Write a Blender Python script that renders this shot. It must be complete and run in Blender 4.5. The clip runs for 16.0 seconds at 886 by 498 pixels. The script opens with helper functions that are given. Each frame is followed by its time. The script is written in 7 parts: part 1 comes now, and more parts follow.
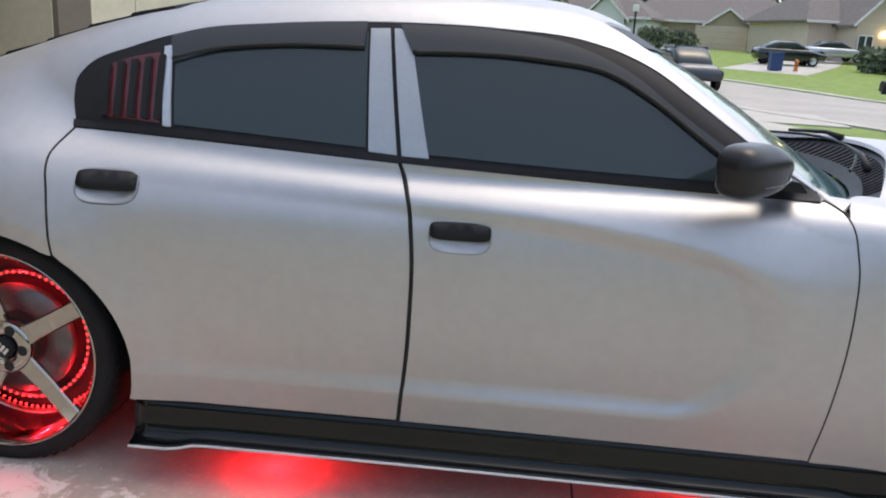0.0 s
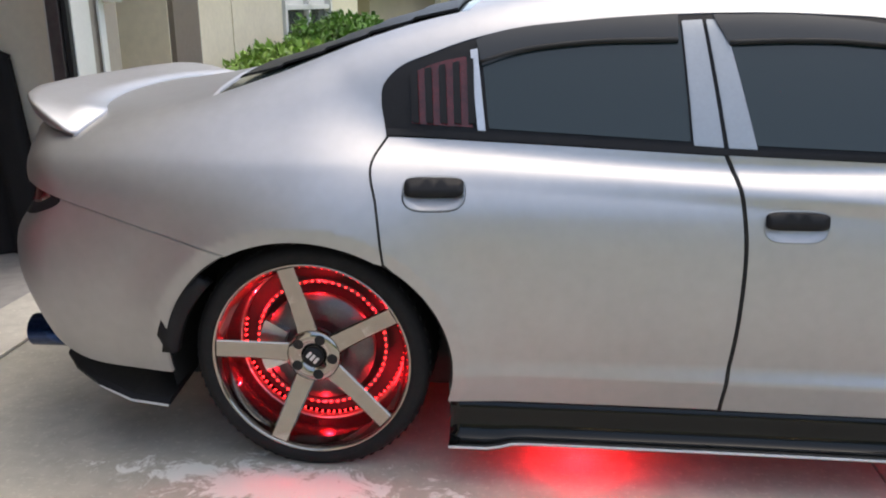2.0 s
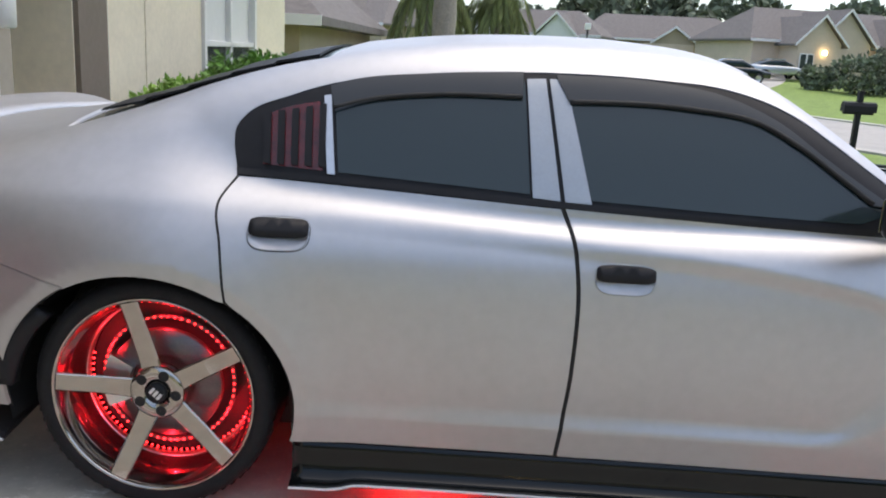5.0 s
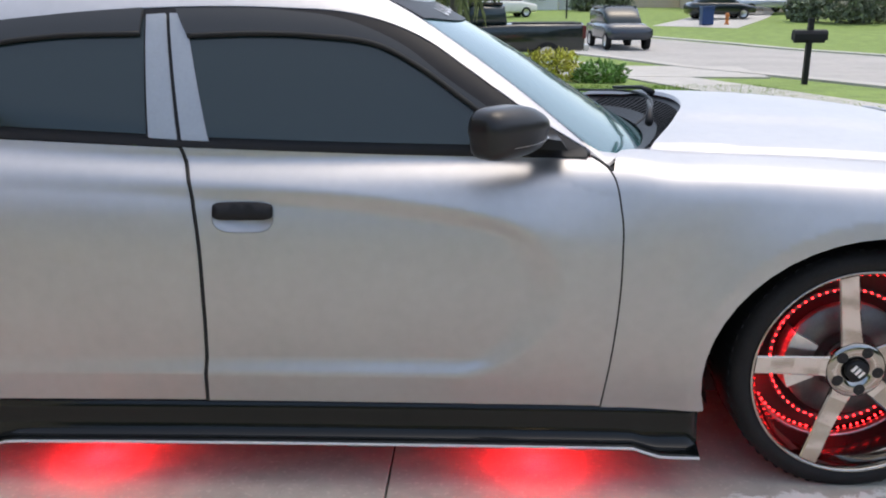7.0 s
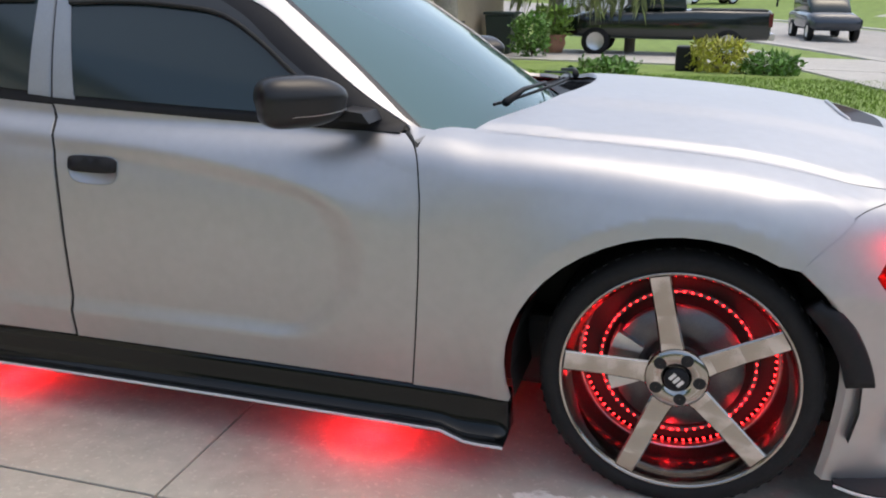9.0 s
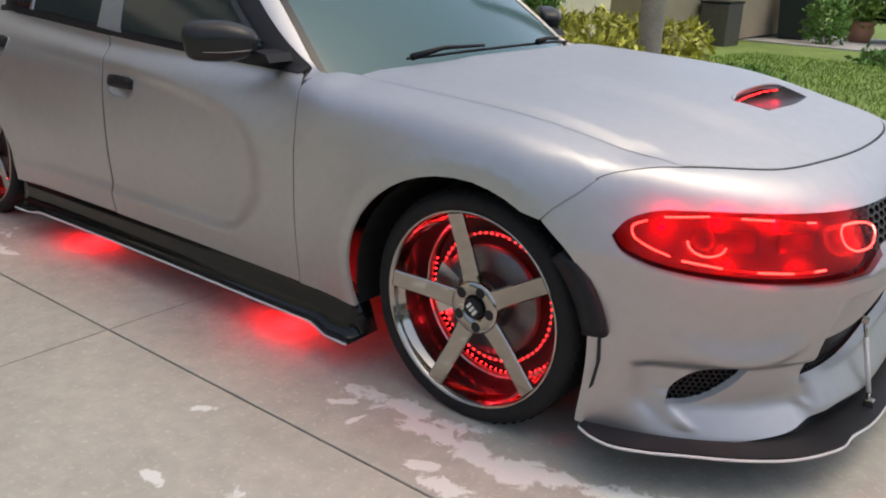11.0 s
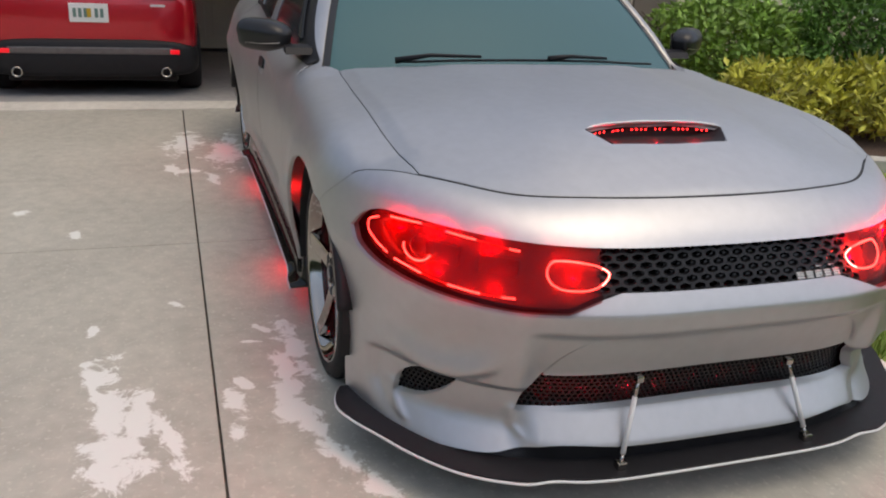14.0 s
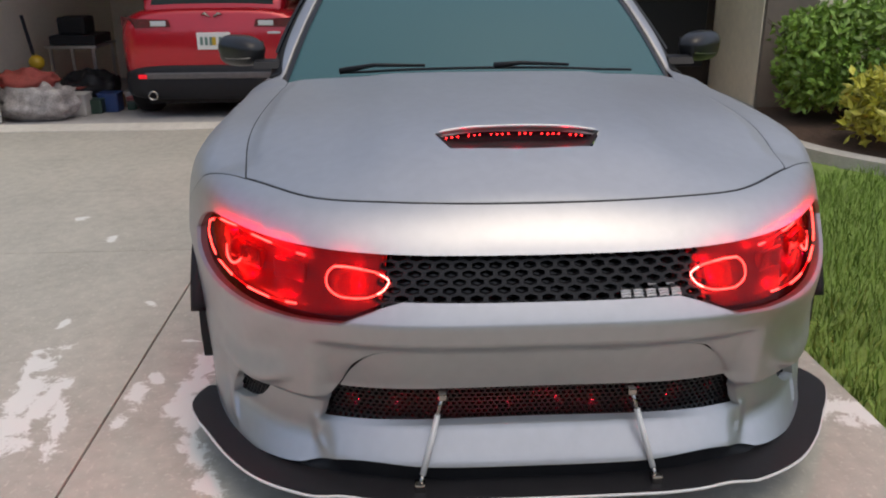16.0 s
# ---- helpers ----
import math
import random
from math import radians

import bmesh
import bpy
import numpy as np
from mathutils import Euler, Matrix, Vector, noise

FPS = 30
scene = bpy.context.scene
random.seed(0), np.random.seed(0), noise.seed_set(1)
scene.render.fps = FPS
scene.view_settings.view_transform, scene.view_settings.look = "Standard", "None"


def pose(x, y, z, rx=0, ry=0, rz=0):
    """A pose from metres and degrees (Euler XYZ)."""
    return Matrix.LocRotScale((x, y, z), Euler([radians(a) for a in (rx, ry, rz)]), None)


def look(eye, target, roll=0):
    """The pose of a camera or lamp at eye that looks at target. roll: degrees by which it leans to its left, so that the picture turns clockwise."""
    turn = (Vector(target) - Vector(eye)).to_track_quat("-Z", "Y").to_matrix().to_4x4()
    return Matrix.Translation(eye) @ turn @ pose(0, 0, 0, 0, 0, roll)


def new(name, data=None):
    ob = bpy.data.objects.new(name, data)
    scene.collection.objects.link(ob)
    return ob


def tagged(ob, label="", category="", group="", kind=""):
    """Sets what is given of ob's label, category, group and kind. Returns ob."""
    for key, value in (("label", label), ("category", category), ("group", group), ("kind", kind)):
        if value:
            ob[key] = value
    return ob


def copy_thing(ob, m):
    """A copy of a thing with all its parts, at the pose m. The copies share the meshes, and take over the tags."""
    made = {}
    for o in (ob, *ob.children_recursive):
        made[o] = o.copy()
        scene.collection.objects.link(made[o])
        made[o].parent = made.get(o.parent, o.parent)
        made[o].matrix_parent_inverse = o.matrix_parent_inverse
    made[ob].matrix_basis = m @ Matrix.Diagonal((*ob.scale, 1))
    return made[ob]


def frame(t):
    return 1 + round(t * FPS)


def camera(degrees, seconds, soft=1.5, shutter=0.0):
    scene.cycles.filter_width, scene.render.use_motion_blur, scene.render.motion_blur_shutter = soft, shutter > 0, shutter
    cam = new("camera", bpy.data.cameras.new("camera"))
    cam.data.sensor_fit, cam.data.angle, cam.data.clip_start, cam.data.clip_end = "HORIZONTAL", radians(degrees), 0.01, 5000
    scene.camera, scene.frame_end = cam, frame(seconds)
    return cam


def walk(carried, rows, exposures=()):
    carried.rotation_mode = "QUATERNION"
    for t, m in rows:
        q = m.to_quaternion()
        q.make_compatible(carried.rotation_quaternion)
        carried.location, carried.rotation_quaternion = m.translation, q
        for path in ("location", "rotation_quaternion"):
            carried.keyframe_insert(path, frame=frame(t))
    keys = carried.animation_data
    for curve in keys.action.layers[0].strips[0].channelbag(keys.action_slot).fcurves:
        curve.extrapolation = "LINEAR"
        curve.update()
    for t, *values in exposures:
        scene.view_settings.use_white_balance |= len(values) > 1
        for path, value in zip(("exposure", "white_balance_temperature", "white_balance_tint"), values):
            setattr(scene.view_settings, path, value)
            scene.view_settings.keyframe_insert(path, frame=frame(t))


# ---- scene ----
cam = camera(56.11, 16.0, 2.0)
PATH = [
    (0, (-0.021, -3.100, 1.329), (-0.202, -1.173, 0.824), 3.02),
    (0.5, (-0.287, -3.182, 1.339), (-0.453, -1.262, 0.806), 3.00),
    (1, (-0.513, -3.229, 1.351), (-0.671, -1.314, 0.795), 2.02),
    (1.5, (-0.732, -3.158, 1.369), (-0.921, -1.246, 0.816), -0.09),
    (2, (-0.873, -3.186, 1.381), (-1.088, -1.281, 0.811), -0.23),
    (2.5, (-1.028, -3.296, 1.408), (-1.204, -1.391, 0.824), 1.38),
    (3, (-1.030, -3.353, 1.415), (-1.136, -1.437, 0.852), 2.90),
    (5.3, (-0.485, -3.139, 1.385), (-0.538, -1.190, 0.939), 2.90),
    (5.5, (-0.383, -3.102, 1.373), (-0.428, -1.150, 0.936), 1.52),
    (6, (-0.074, -3.171, 1.371), (-0.089, -1.229, 0.894), 0.93),
    (6.5, (0.166, -3.174, 1.370), (0.136, -1.240, 0.862), -0.10),
    (7, (0.448, -3.118, 1.348), (0.371, -1.200, 0.785), -0.36),
    (7.5, (0.721, -3.181, 1.353), (0.500, -1.285, 0.758), -0.44),
    (8, (0.989, -3.190, 1.367), (0.646, -1.318, 0.753), -0.79),
    (8.2, (1.089, -3.141, 1.359), (0.709, -1.273, 0.755), -0.42),
    (10.3, (2.323, -2.928, 1.304), (1.399, -1.270, 0.674), 1.55),
    (10.5, (2.495, -2.907, 1.318), (1.483, -1.304, 0.681), 1.86),
    (11, (2.823, -2.785, 1.338), (1.682, -1.285, 0.670), 2.31),
    (11.5, (3.075, -2.533, 1.357), (1.806, -1.142, 0.684), 3.24),
    (12, (3.421, -2.353, 1.371), (1.954, -1.179, 0.685), 3.95),
    (12.5, (3.631, -2.131, 1.405), (2.104, -1.090, 0.642), 3.32),
    (13, (3.794, -1.846, 1.430), (2.212, -0.902, 0.654), 4.75),
    (13.5, (4.046, -1.624, 1.458), (2.345, -0.887, 0.706), 3.99),
    (14, (4.176, -1.412, 1.477), (2.404, -0.812, 0.769), 3.26),
    (14.5, (4.214, -1.124, 1.470), (2.405, -0.634, 0.773), 3.17),
    (15, (4.324, -0.871, 1.456), (2.489, -0.574, 0.720), -0.16),
    (15.5, (4.403, -0.623, 1.460), (2.541, -0.426, 0.758), -1.28),
    (16, (4.330, -0.339, 1.438), (2.447, -0.241, 0.770), -0.30),
]
walk(cam, [(t, look(eye, target, roll)) for t, eye, target, roll in PATH], [(0.0, 1.22, 6920, 6), (3.2, 1.34, 7020, 6), (5.3, 1.25, 6770, 6), (8.2, 1.14, 6820, 6), (10.3, 0.90, 7150, 6), (12.0, 0.74, 7250, 6), (14.5, 0.67, 7250, 6), (16.0, 0.60, 7000, 6)])

# ---- evening daylight ----
world = bpy.data.worlds.new("world")
scene.world = world
world.use_nodes = True
wn = world.node_tree.nodes
sky = wn.new("ShaderNodeTexSky")
sky.sky_type, sky.sun_disc = "NISHITA", False
sky.sun_elevation, sky.sun_rotation = radians(72), radians(50)
sky.air_density, sky.dust_density, sky.ozone_density = 0.7, 2.6, 0.4
world.node_tree.links.new(sky.outputs[0], wn["Background"].inputs[0])
wn["Background"].inputs[1].default_value = 0.155
sun_data = bpy.data.lights.new("sun", "SUN")
sun_data.energy, sun_data.angle, sun_data.color = 0.25, radians(150), (1.0, 0.93, 0.84)
sun = new("sun", sun_data)
sun.matrix_world = look((2.37, 1.99, 9.51), (0, 0, 0))


# ---- materials ----
def material(name, colour, rough=0.5, metal=0.0, spread=0.0, scale=8.0, bump=0.0, fine=120.0, coat=0.0, glow=None, power=0.0, per_piece=0.0, detail=6.0, spec=0.5):
    """A principled material: a base colour that wanders by spread at two scales, and a fine relief."""
    m = bpy.data.materials.new(name)
    m.use_nodes = True
    n, l = m.node_tree.nodes, m.node_tree.links
    p = n["Principled BSDF"]
    p.inputs["Base Color"].default_value = (*colour, 1)
    p.inputs["Roughness"].default_value, p.inputs["Metallic"].default_value = rough, metal
    p.inputs["Specular IOR Level"].default_value = spec
    p.inputs["Coat Weight"].default_value, p.inputs["Coat Roughness"].default_value = coat, 0.08
    if glow:
        p.inputs["Emission Color"].default_value, p.inputs["Emission Strength"].default_value = (*glow, 1), power
    co = n.new("ShaderNodeTexCoord")
    last = None
    if spread:
        big, small = n.new("ShaderNodeTexNoise"), n.new("ShaderNodeTexNoise")
        big.inputs["Scale"].default_value, small.inputs["Scale"].default_value = scale, scale * 9
        big.inputs["Detail"].default_value = small.inputs["Detail"].default_value = detail
        add = n.new("ShaderNodeMath")
        add.operation = "ADD"
        for k, tex in enumerate((big, small)):
            l.new(co.outputs["Object"], tex.inputs["Vector"])
            l.new(tex.outputs["Fac"], add.inputs[k])
        rng = n.new("ShaderNodeMapRange")
        rng.inputs["From Min"].default_value, rng.inputs["From Max"].default_value = 0.65, 1.35
        rng.inputs["To Min"].default_value, rng.inputs["To Max"].default_value = 1 - spread, 1 + spread
        l.new(add.outputs[0], rng.inputs["Value"])
        mix = n.new("ShaderNodeMix")
        mix.data_type, mix.blend_type = "RGBA", "MULTIPLY"
        mix.inputs["Factor"].default_value = 1
        mix.inputs["A"].default_value = (*colour, 1)
        l.new(rng.outputs[0], mix.inputs["B"])
        last = mix.outputs["Result"]
    if per_piece:
        info = n.new("ShaderNodeNewGeometry")
        rng2 = n.new("ShaderNodeMapRange")
        rng2.inputs["To Min"].default_value, rng2.inputs["To Max"].default_value = 1 - per_piece, 1 + per_piece
        l.new(info.outputs["Random Per Island"], rng2.inputs["Value"])
        mix2 = n.new("ShaderNodeMix")
        mix2.data_type, mix2.blend_type = "RGBA", "MULTIPLY"
        mix2.inputs["Factor"].default_value = 1
        mix2.inputs["A"].default_value = (*colour, 1)
        if last:
            l.new(last, mix2.inputs["A"])
        l.new(rng2.outputs[0], mix2.inputs["B"])
        last = mix2.outputs["Result"]
    if last:
        l.new(last, p.inputs["Base Color"])
    if bump:
        tex, b = n.new("ShaderNodeTexNoise"), n.new("ShaderNodeBump")
        tex.inputs["Scale"].default_value, tex.inputs["Detail"].default_value = fine, 4
        b.inputs["Strength"].default_value, b.inputs["Distance"].default_value = bump, 0.01
        l.new(co.outputs["Object"], tex.inputs["Vector"])
        l.new(tex.outputs["Fac"], b.inputs["Height"])
        l.new(b.outputs[0], p.inputs["Normal"])
    return m


def glass(name, colour, rough=0.11, clear=0.0, spec=0.6):
    """Tinted glass: a dark glossy sheet that lets part of the light through."""
    m = bpy.data.materials.new(name)
    m.use_nodes = True
    n, l = m.node_tree.nodes, m.node_tree.links
    p = n["Principled BSDF"]
    p.inputs["Base Color"].default_value = (*colour, 1)
    p.inputs["Roughness"].default_value = rough
    p.inputs["Specular IOR Level"].default_value = spec
    if clear:
        t, mix = n.new("ShaderNodeBsdfTransparent"), n.new("ShaderNodeMixShader")
        t.inputs[0].default_value = (*[min(1, c * 3 + 0.25) for c in colour], 1)
        mix.inputs[0].default_value = clear
        l.new(p.outputs[0], mix.inputs[1])
        l.new(t.outputs[0], mix.inputs[2])
        l.new(mix.outputs[0], n["Material Output"].inputs[0])
    return m


M_PAINT = material("satin_silver_wrap", (0.49, 0.49, 0.50), 0.45, 0.93, 0.05, 3.0, 0.03, 700.0)
M_BLACK = material("gloss_black", (0.005, 0.006, 0.006), 0.10, 0, spec=0.35)
M_SATIN = material("satin_black", (0.016, 0.016, 0.018), 0.45, 0, 0.15, 20, 0.05, 400, spec=0.2)
M_RUBBER = material("tyre_rubber", (0.014, 0.0135, 0.014), 0.7, 0, 0.25, 14, 0.1, 300, spec=0.25)
M_MIRROR = material("dark_mirror_shell", (0.014, 0.014, 0.015), 0.3, 0, 0.1, 20, 0.02, 500, spec=0.4)
M_SEAL = material("black_gap", (0.008, 0.008, 0.008), 0.7)
M_GLASS = glass("tinted_glass", (0.018, 0.030, 0.033))
M_FRIT = material("black_glass_border", (0.014, 0.015, 0.016), 0.1, 0, 0.1, 30)
# the sky's teal reflection is put into the glass colour
M_SCREEN = glass("windscreen_glass", (0.042, 0.112, 0.118), 0.08, spec=0.5)
M_CHROME = material("dark_chrome", (0.40, 0.375, 0.345), 0.07, 1.0)
M_STEEL = material("brushed_steel", (0.6, 0.6, 0.6), 0.3, 1.0, 0.1, 30)
M_IRON = material("brake_iron", (0.16, 0.15, 0.15), 0.45, 0.8, 0.2, 25)
M_PILLAR = material("brushed_pillar_trim", (0.36, 0.38, 0.40), 0.38, 0.7, 0.05, 12)
M_WHITE_EDGE = material("white_edge_trim", (0.62, 0.62, 0.61), 0.4)
# emits faintly, so the hatchback's reflectors glow though they are no lamps
M_REDGLOW = material("red_lens", (0.45, 0.0, 0.008), 0.08, 0, coat=0.5, glow=(1, 0.0, 0.015), power=0.35)
M_LED = material("red_led", (0.8, 0.05, 0.04), 0.4, glow=(1, 0.015, 0.02), power=6)
M_LEDHOT = material("hot_red_led", (0.9, 0.1, 0.08), 0.4, glow=(1, 0.065, 0.06), power=18)
M_BLUE = material("blue_burnt_tip", (0.02, 0.06, 0.2), 0.2, 0.9)
M_BADGE = material("silver_badge", (0.75, 0.75, 0.76), 0.25, 0.6)
M_SMOKE = glass("smoked_visor", (0.022, 0.024, 0.025), 0.3)
M_TAIL = material("tail_red", (0.10, 0.010, 0.012), 0.18, 0, 0.5, 25, coat=0.3)


# ---- mesh helpers ----
def link_mesh(name, verts, faces, mat, parent=None, label="", smooth_faces=False, normals=None):
    me = bpy.data.meshes.new(name)
    me.from_pydata([tuple(v) for v in verts], [], [tuple(f) for f in faces])
    if mat:
        me.materials.append(mat)
    if smooth_faces:
        me.polygons.foreach_set("use_smooth", [True] * len(me.polygons))
    if normals is not None:
        me.normals_split_custom_set_from_vertices([tuple(v) for v in normals])
    ob = new(name, me)
    if parent:
        ob.parent = parent
    if label:
        ob["label"] = label
    return ob


def part(name, bm, mat, parent=None, label="", smooth_faces=False):
    me = bpy.data.meshes.new(name)
    bmesh.ops.recalc_face_normals(bm, faces=bm.faces[:])
    bm.to_mesh(me)
    bm.free()
    if mat:
        me.materials.append(mat)
    if smooth_faces:
        me.polygons.foreach_set("use_smooth", [True] * len(me.polygons))
    ob = new(name, me)
    if parent:
        ob.parent = parent
    if label:
        ob["label"] = label
    return ob


def thing(name, label, category, at=(0, 0, 0), turn=0, group="", kind=""):
    ob = new(name)
    ob.matrix_world = pose(*at, 0, 0, turn)
    return tagged(ob, label, category, group, kind)


def add_box(bm, lo, hi, bevel=0.0, m=None):
    """A box between two corners, its edges bevelled, added to bm."""
    lo, hi = Vector(lo), Vector(hi)
    geo = bmesh.ops.create_cube(bm, size=1.0)
    vs = geo["verts"]
    for v in vs:
        v.co = Vector([(lo[k] + hi[k]) / 2 + v.co[k] * (hi[k] - lo[k]) for k in range(3)])
    if bevel:
        es = list({e for v in vs for e in v.link_edges})
        out = bmesh.ops.bevel(bm, geom=es, offset=bevel, segments=2, profile=0.6, affect="EDGES")
        vs = list({v for f in out["faces"] for v in f.verts} | {v for v in vs if v.is_valid})
    if m is not None:
        bmesh.ops.transform(bm, matrix=m, verts=vs)
    return vs


def box(name, lo, hi, mat, parent=None, bevel=0.004, label=""):
    bm = bmesh.new()
    add_box(bm, lo, hi, bevel)
    return part(name, bm, mat, parent, label)


def lathe(bm, profile, n=48, axis="y", centre=(0, 0, 0), closed=False):
    """Turns a profile of (radius, along) about an axis through centre."""
    rings = []
    for r, s in profile:
        ring = []
        for k in range(n):
            a = 2 * math.pi * k / n
            c, d = r * math.cos(a), r * math.sin(a)
            p = {"y": (c, s, d), "z": (c, d, s), "x": (s, c, d)}[axis]
            ring.append(bm.verts.new(Vector(p) + Vector(centre)))
        rings.append(ring)
    pairs = list(zip(rings, rings[1:])) + ([(rings[-1], rings[0])] if closed else [])
    for a, b in pairs:
        for k in range(n):
            bm.faces.new((a[k], a[(k + 1) % n], b[(k + 1) % n], b[k]))


def tube(bm, pts, r, n=10):
    """A round rod through pts."""
    pts = [Vector(p) for p in pts]
    rings = []
    for i, p in enumerate(pts):
        d = (pts[min(i + 1, len(pts) - 1)] - pts[max(i - 1, 0)]).normalized()
        u = d.orthogonal().normalized()
        if rings:
            u = (last_u - d * last_u.dot(d)).normalized()
        last_u = u
        w = d.cross(u)
        rr = r[i] if isinstance(r, (list, tuple)) else r
        rings.append([bm.verts.new(p + (u * math.cos(2 * math.pi * k / n) + w * math.sin(2 * math.pi * k / n)) * rr) for k in range(n)])
    for a, b in zip(rings, rings[1:]):
        for k in range(n):
            bm.faces.new((a[k], a[(k + 1) % n], b[(k + 1) % n], b[k]))
    bm.faces.new(rings[0][::-1])
    bm.faces.new(rings[-1])


def prism(bm, outline, lo, hi, flat="z"):
    """An upright slab: a flat outline drawn out from lo to hi along one axis."""
    def put(p, s):
        return bm.verts.new({"z": (p[0], p[1], s), "y": (p[0], s, p[1]), "x": (s, p[0], p[1])}[flat])
    a, b = [put(p, lo) for p in outline], [put(p, hi) for p in outline]
    n = len(a)
    bm.faces.new(a[::-1])
    bm.faces.new(b)
    for k in range(n):
        bm.faces.new((a[k], a[(k + 1) % n], b[(k + 1) % n], b[k]))


# ---- the saloon's outer form: two smooth solids, body and cabin ----
def smooth(xs, ys):
    xs, ys = np.array(xs, float), np.array(ys, float)
    m = np.gradient(ys, xs)

    def run(x):
        x = np.clip(x, xs[0], xs[-1])
        i = np.clip(np.searchsorted(xs, x) - 1, 0, len(xs) - 2)
        h = xs[i + 1] - xs[i]
        s = (x - xs[i]) / h
        return ((1 + 2 * s) * ys[i] + s * h * m[i]) * (1 - s) ** 2 + ((3 - 2 * s) * ys[i + 1] + (s - 1) * h * m[i + 1]) * s ** 2
    return run


def step(a, b, x):
    s = np.clip((x - a) / (b - a), 0, 1)
    return s * s * (3 - 2 * s)


def smax(a, b, r):
    h = np.clip(0.5 + 0.5 * (a - b) / r, 0, 1)
    return a * h + b * (1 - h) + r * h * (1 - h)


AXLE, HUB_Z, ARCH_R = 1.526, 0.36, 0.385
plan_w = smooth([-2.6, -2.3, -2.0, -1.5, -1.0, -0.3, 0.5, 1.0, 1.5, 1.8, 2.1, 2.4], [0.85, 0.90, 0.94, 0.966, 0.957, 0.947, 0.947, 0.95, 0.956, 0.945, 0.91, 0.87])
section = smooth([0.1, 0.2, 0.25, 0.35, 0.5, 0.65, 0.78, 0.86, 0.91, 0.95, 1.0, 1.06, 1.2], [-0.012, -0.004, 0.002, 0.022, 0.043, 0.049, 0.042, 0.026, 0.010, -0.010, -0.052, -0.115, -0.26])
hood_z = smooth([0.4, 0.85, 1.2, 1.6, 2.0, 2.2, 2.35, 2.5], [1.015, 1.015, 1.01, 0.99, 0.943, 0.895, 0.84, 0.75])
deck_z = smooth([-2.7, -2.45, -2.2, -1.9, -1.6, -1.0, 0.4], [1.06, 1.075, 1.085, 1.095, 1.10, 1.08, 1.03])


def bent(zs, xs, r=0.007):
    """A line bent at given points, each bend rounded over about r."""
    return lambda z: sum(np.interp(z + r * k, zs, xs) for k in (-1, -0.5, 0, 0.5, 1)) / 5


# the nose: a sloping upper face, and below one crease an upright face that differs from the middle to the ends
nose_up = smooth([0.1, 0.5, 0.56, 0.60, 0.66, 0.74, 0.80, 0.86, 0.95, 1.05], [2.72, 2.578, 2.551, 2.533, 2.498, 2.45, 2.41, 2.35, 2.22, 2.0])
nose_crease = smooth([0.0, 0.3, 0.50, 0.56, 0.62, 0.70, 0.80, 0.88, 0.94, 1.1], [0.572, 0.570, 0.570, 0.570, 0.563, 0.556, 0.555, 0.578, 0.615, 0.68])
nose_mid = bent([0.10, 0.185, 0.20, 0.285, 0.39, 0.525, 0.54, 0.70], [2.500, 2.512, 2.508, 2.452, 2.462, 2.510, 2.528, 2.56])
nose_end = bent([0.10, 0.14, 0.215, 0.235, 0.335, 0.352, 0.56, 0.70], [2.540, 2.528, 2.462, 2.452, 2.452, 2.500, 2.536, 2.56])
nose_side = bent([0.10, 0.14, 0.26, 0.56, 0.70], [2.540, 2.532, 2.506, 2.532, 2.56], 0.02)
ridge_z = smooth([0.5, 0.61, 0.68, 0.72, 0.785, 0.85, 0.95], [0.455, 0.435, 0.400, 0.380, 0.368, 0.385, 0.42])


def nose_x(a, z):
    """How far ahead the nose reaches at a distance a from the middle line, its rounding in plan left aside."""
    ends = step(0.515, 0.595, a)
    low = nose_mid(z) * (1 - ends) + nose_end(z) * ends
    outer = step(0.862, 0.925, a)
    low = low * (1 - outer) + nose_side(z) * outer
    d = z - ridge_z(a)
    shelf = np.where(d > 0, np.exp(-(d / 0.042) ** 2), np.exp(-(d / 0.024) ** 2))
    hollow = np.exp(-((d - 0.085) / 0.05) ** 2)
    low = low + (0.026 * shelf - 0.010 * hollow) * step(0.60, 0.72, a) * step(0.92, 0.82, a)
    fin = np.hypot(a - 0.848 + 0.30 * np.clip(0.215 - z, 0, 1), np.maximum(np.abs(z - 0.212) - 0.034, 0))
    low = low + 0.014 * np.exp(-(fin / 0.014) ** 2)
    rib = np.hypot(a - 0.578 + 0.5 * np.clip(0.235 - z, 0, 1), np.maximum(np.abs(z - 0.245) - 0.026, 0))
    low = low + 0.008 * np.exp(-(rib / 0.014) ** 2)
    low = low + nose_up(nose_crease(a)) - nose_up(0.56)
    return -smax(-nose_up(z), -low, 0.006)


rear_x = smooth([0.1, 0.3, 0.45, 0.62, 0.72, 0.80, 0.95, 1.1], [-2.44, -2.50, -2.57, -2.61, -2.59, -2.53, -2.53, -2.55])
scallop_top = smooth([-1.3, -0.33, 0.16, 0.54, 0.8], [0.95, 0.897, 0.860, 0.797, 0.72])


hood_line = smooth([0.8, 0.93, 1.432, 1.802, 2.043, 2.2], [0.775, 0.785, 0.808, 0.806, 0.774, 0.70])


def scallop(x, z):
    """How far the doors' hollow lies behind the skin."""
    top, low = scallop_top(x), 0.352
    nose = 0.70 - 0.9 * np.abs(z - 0.60) ** 2.0 * np.where(z > 0.60, 3.2, 3.6)
    up = step(-0.008, 0.052, top - z)
    down = step(-0.012, 0.044, z - low) ** 0.75
    ahead = step(0.0, 0.12, nose - x)
    return up * down * ahead * (0.0135 * step(-1.0, 0.2, x) + 0.0095 * step(-1.32, -1.0, x))


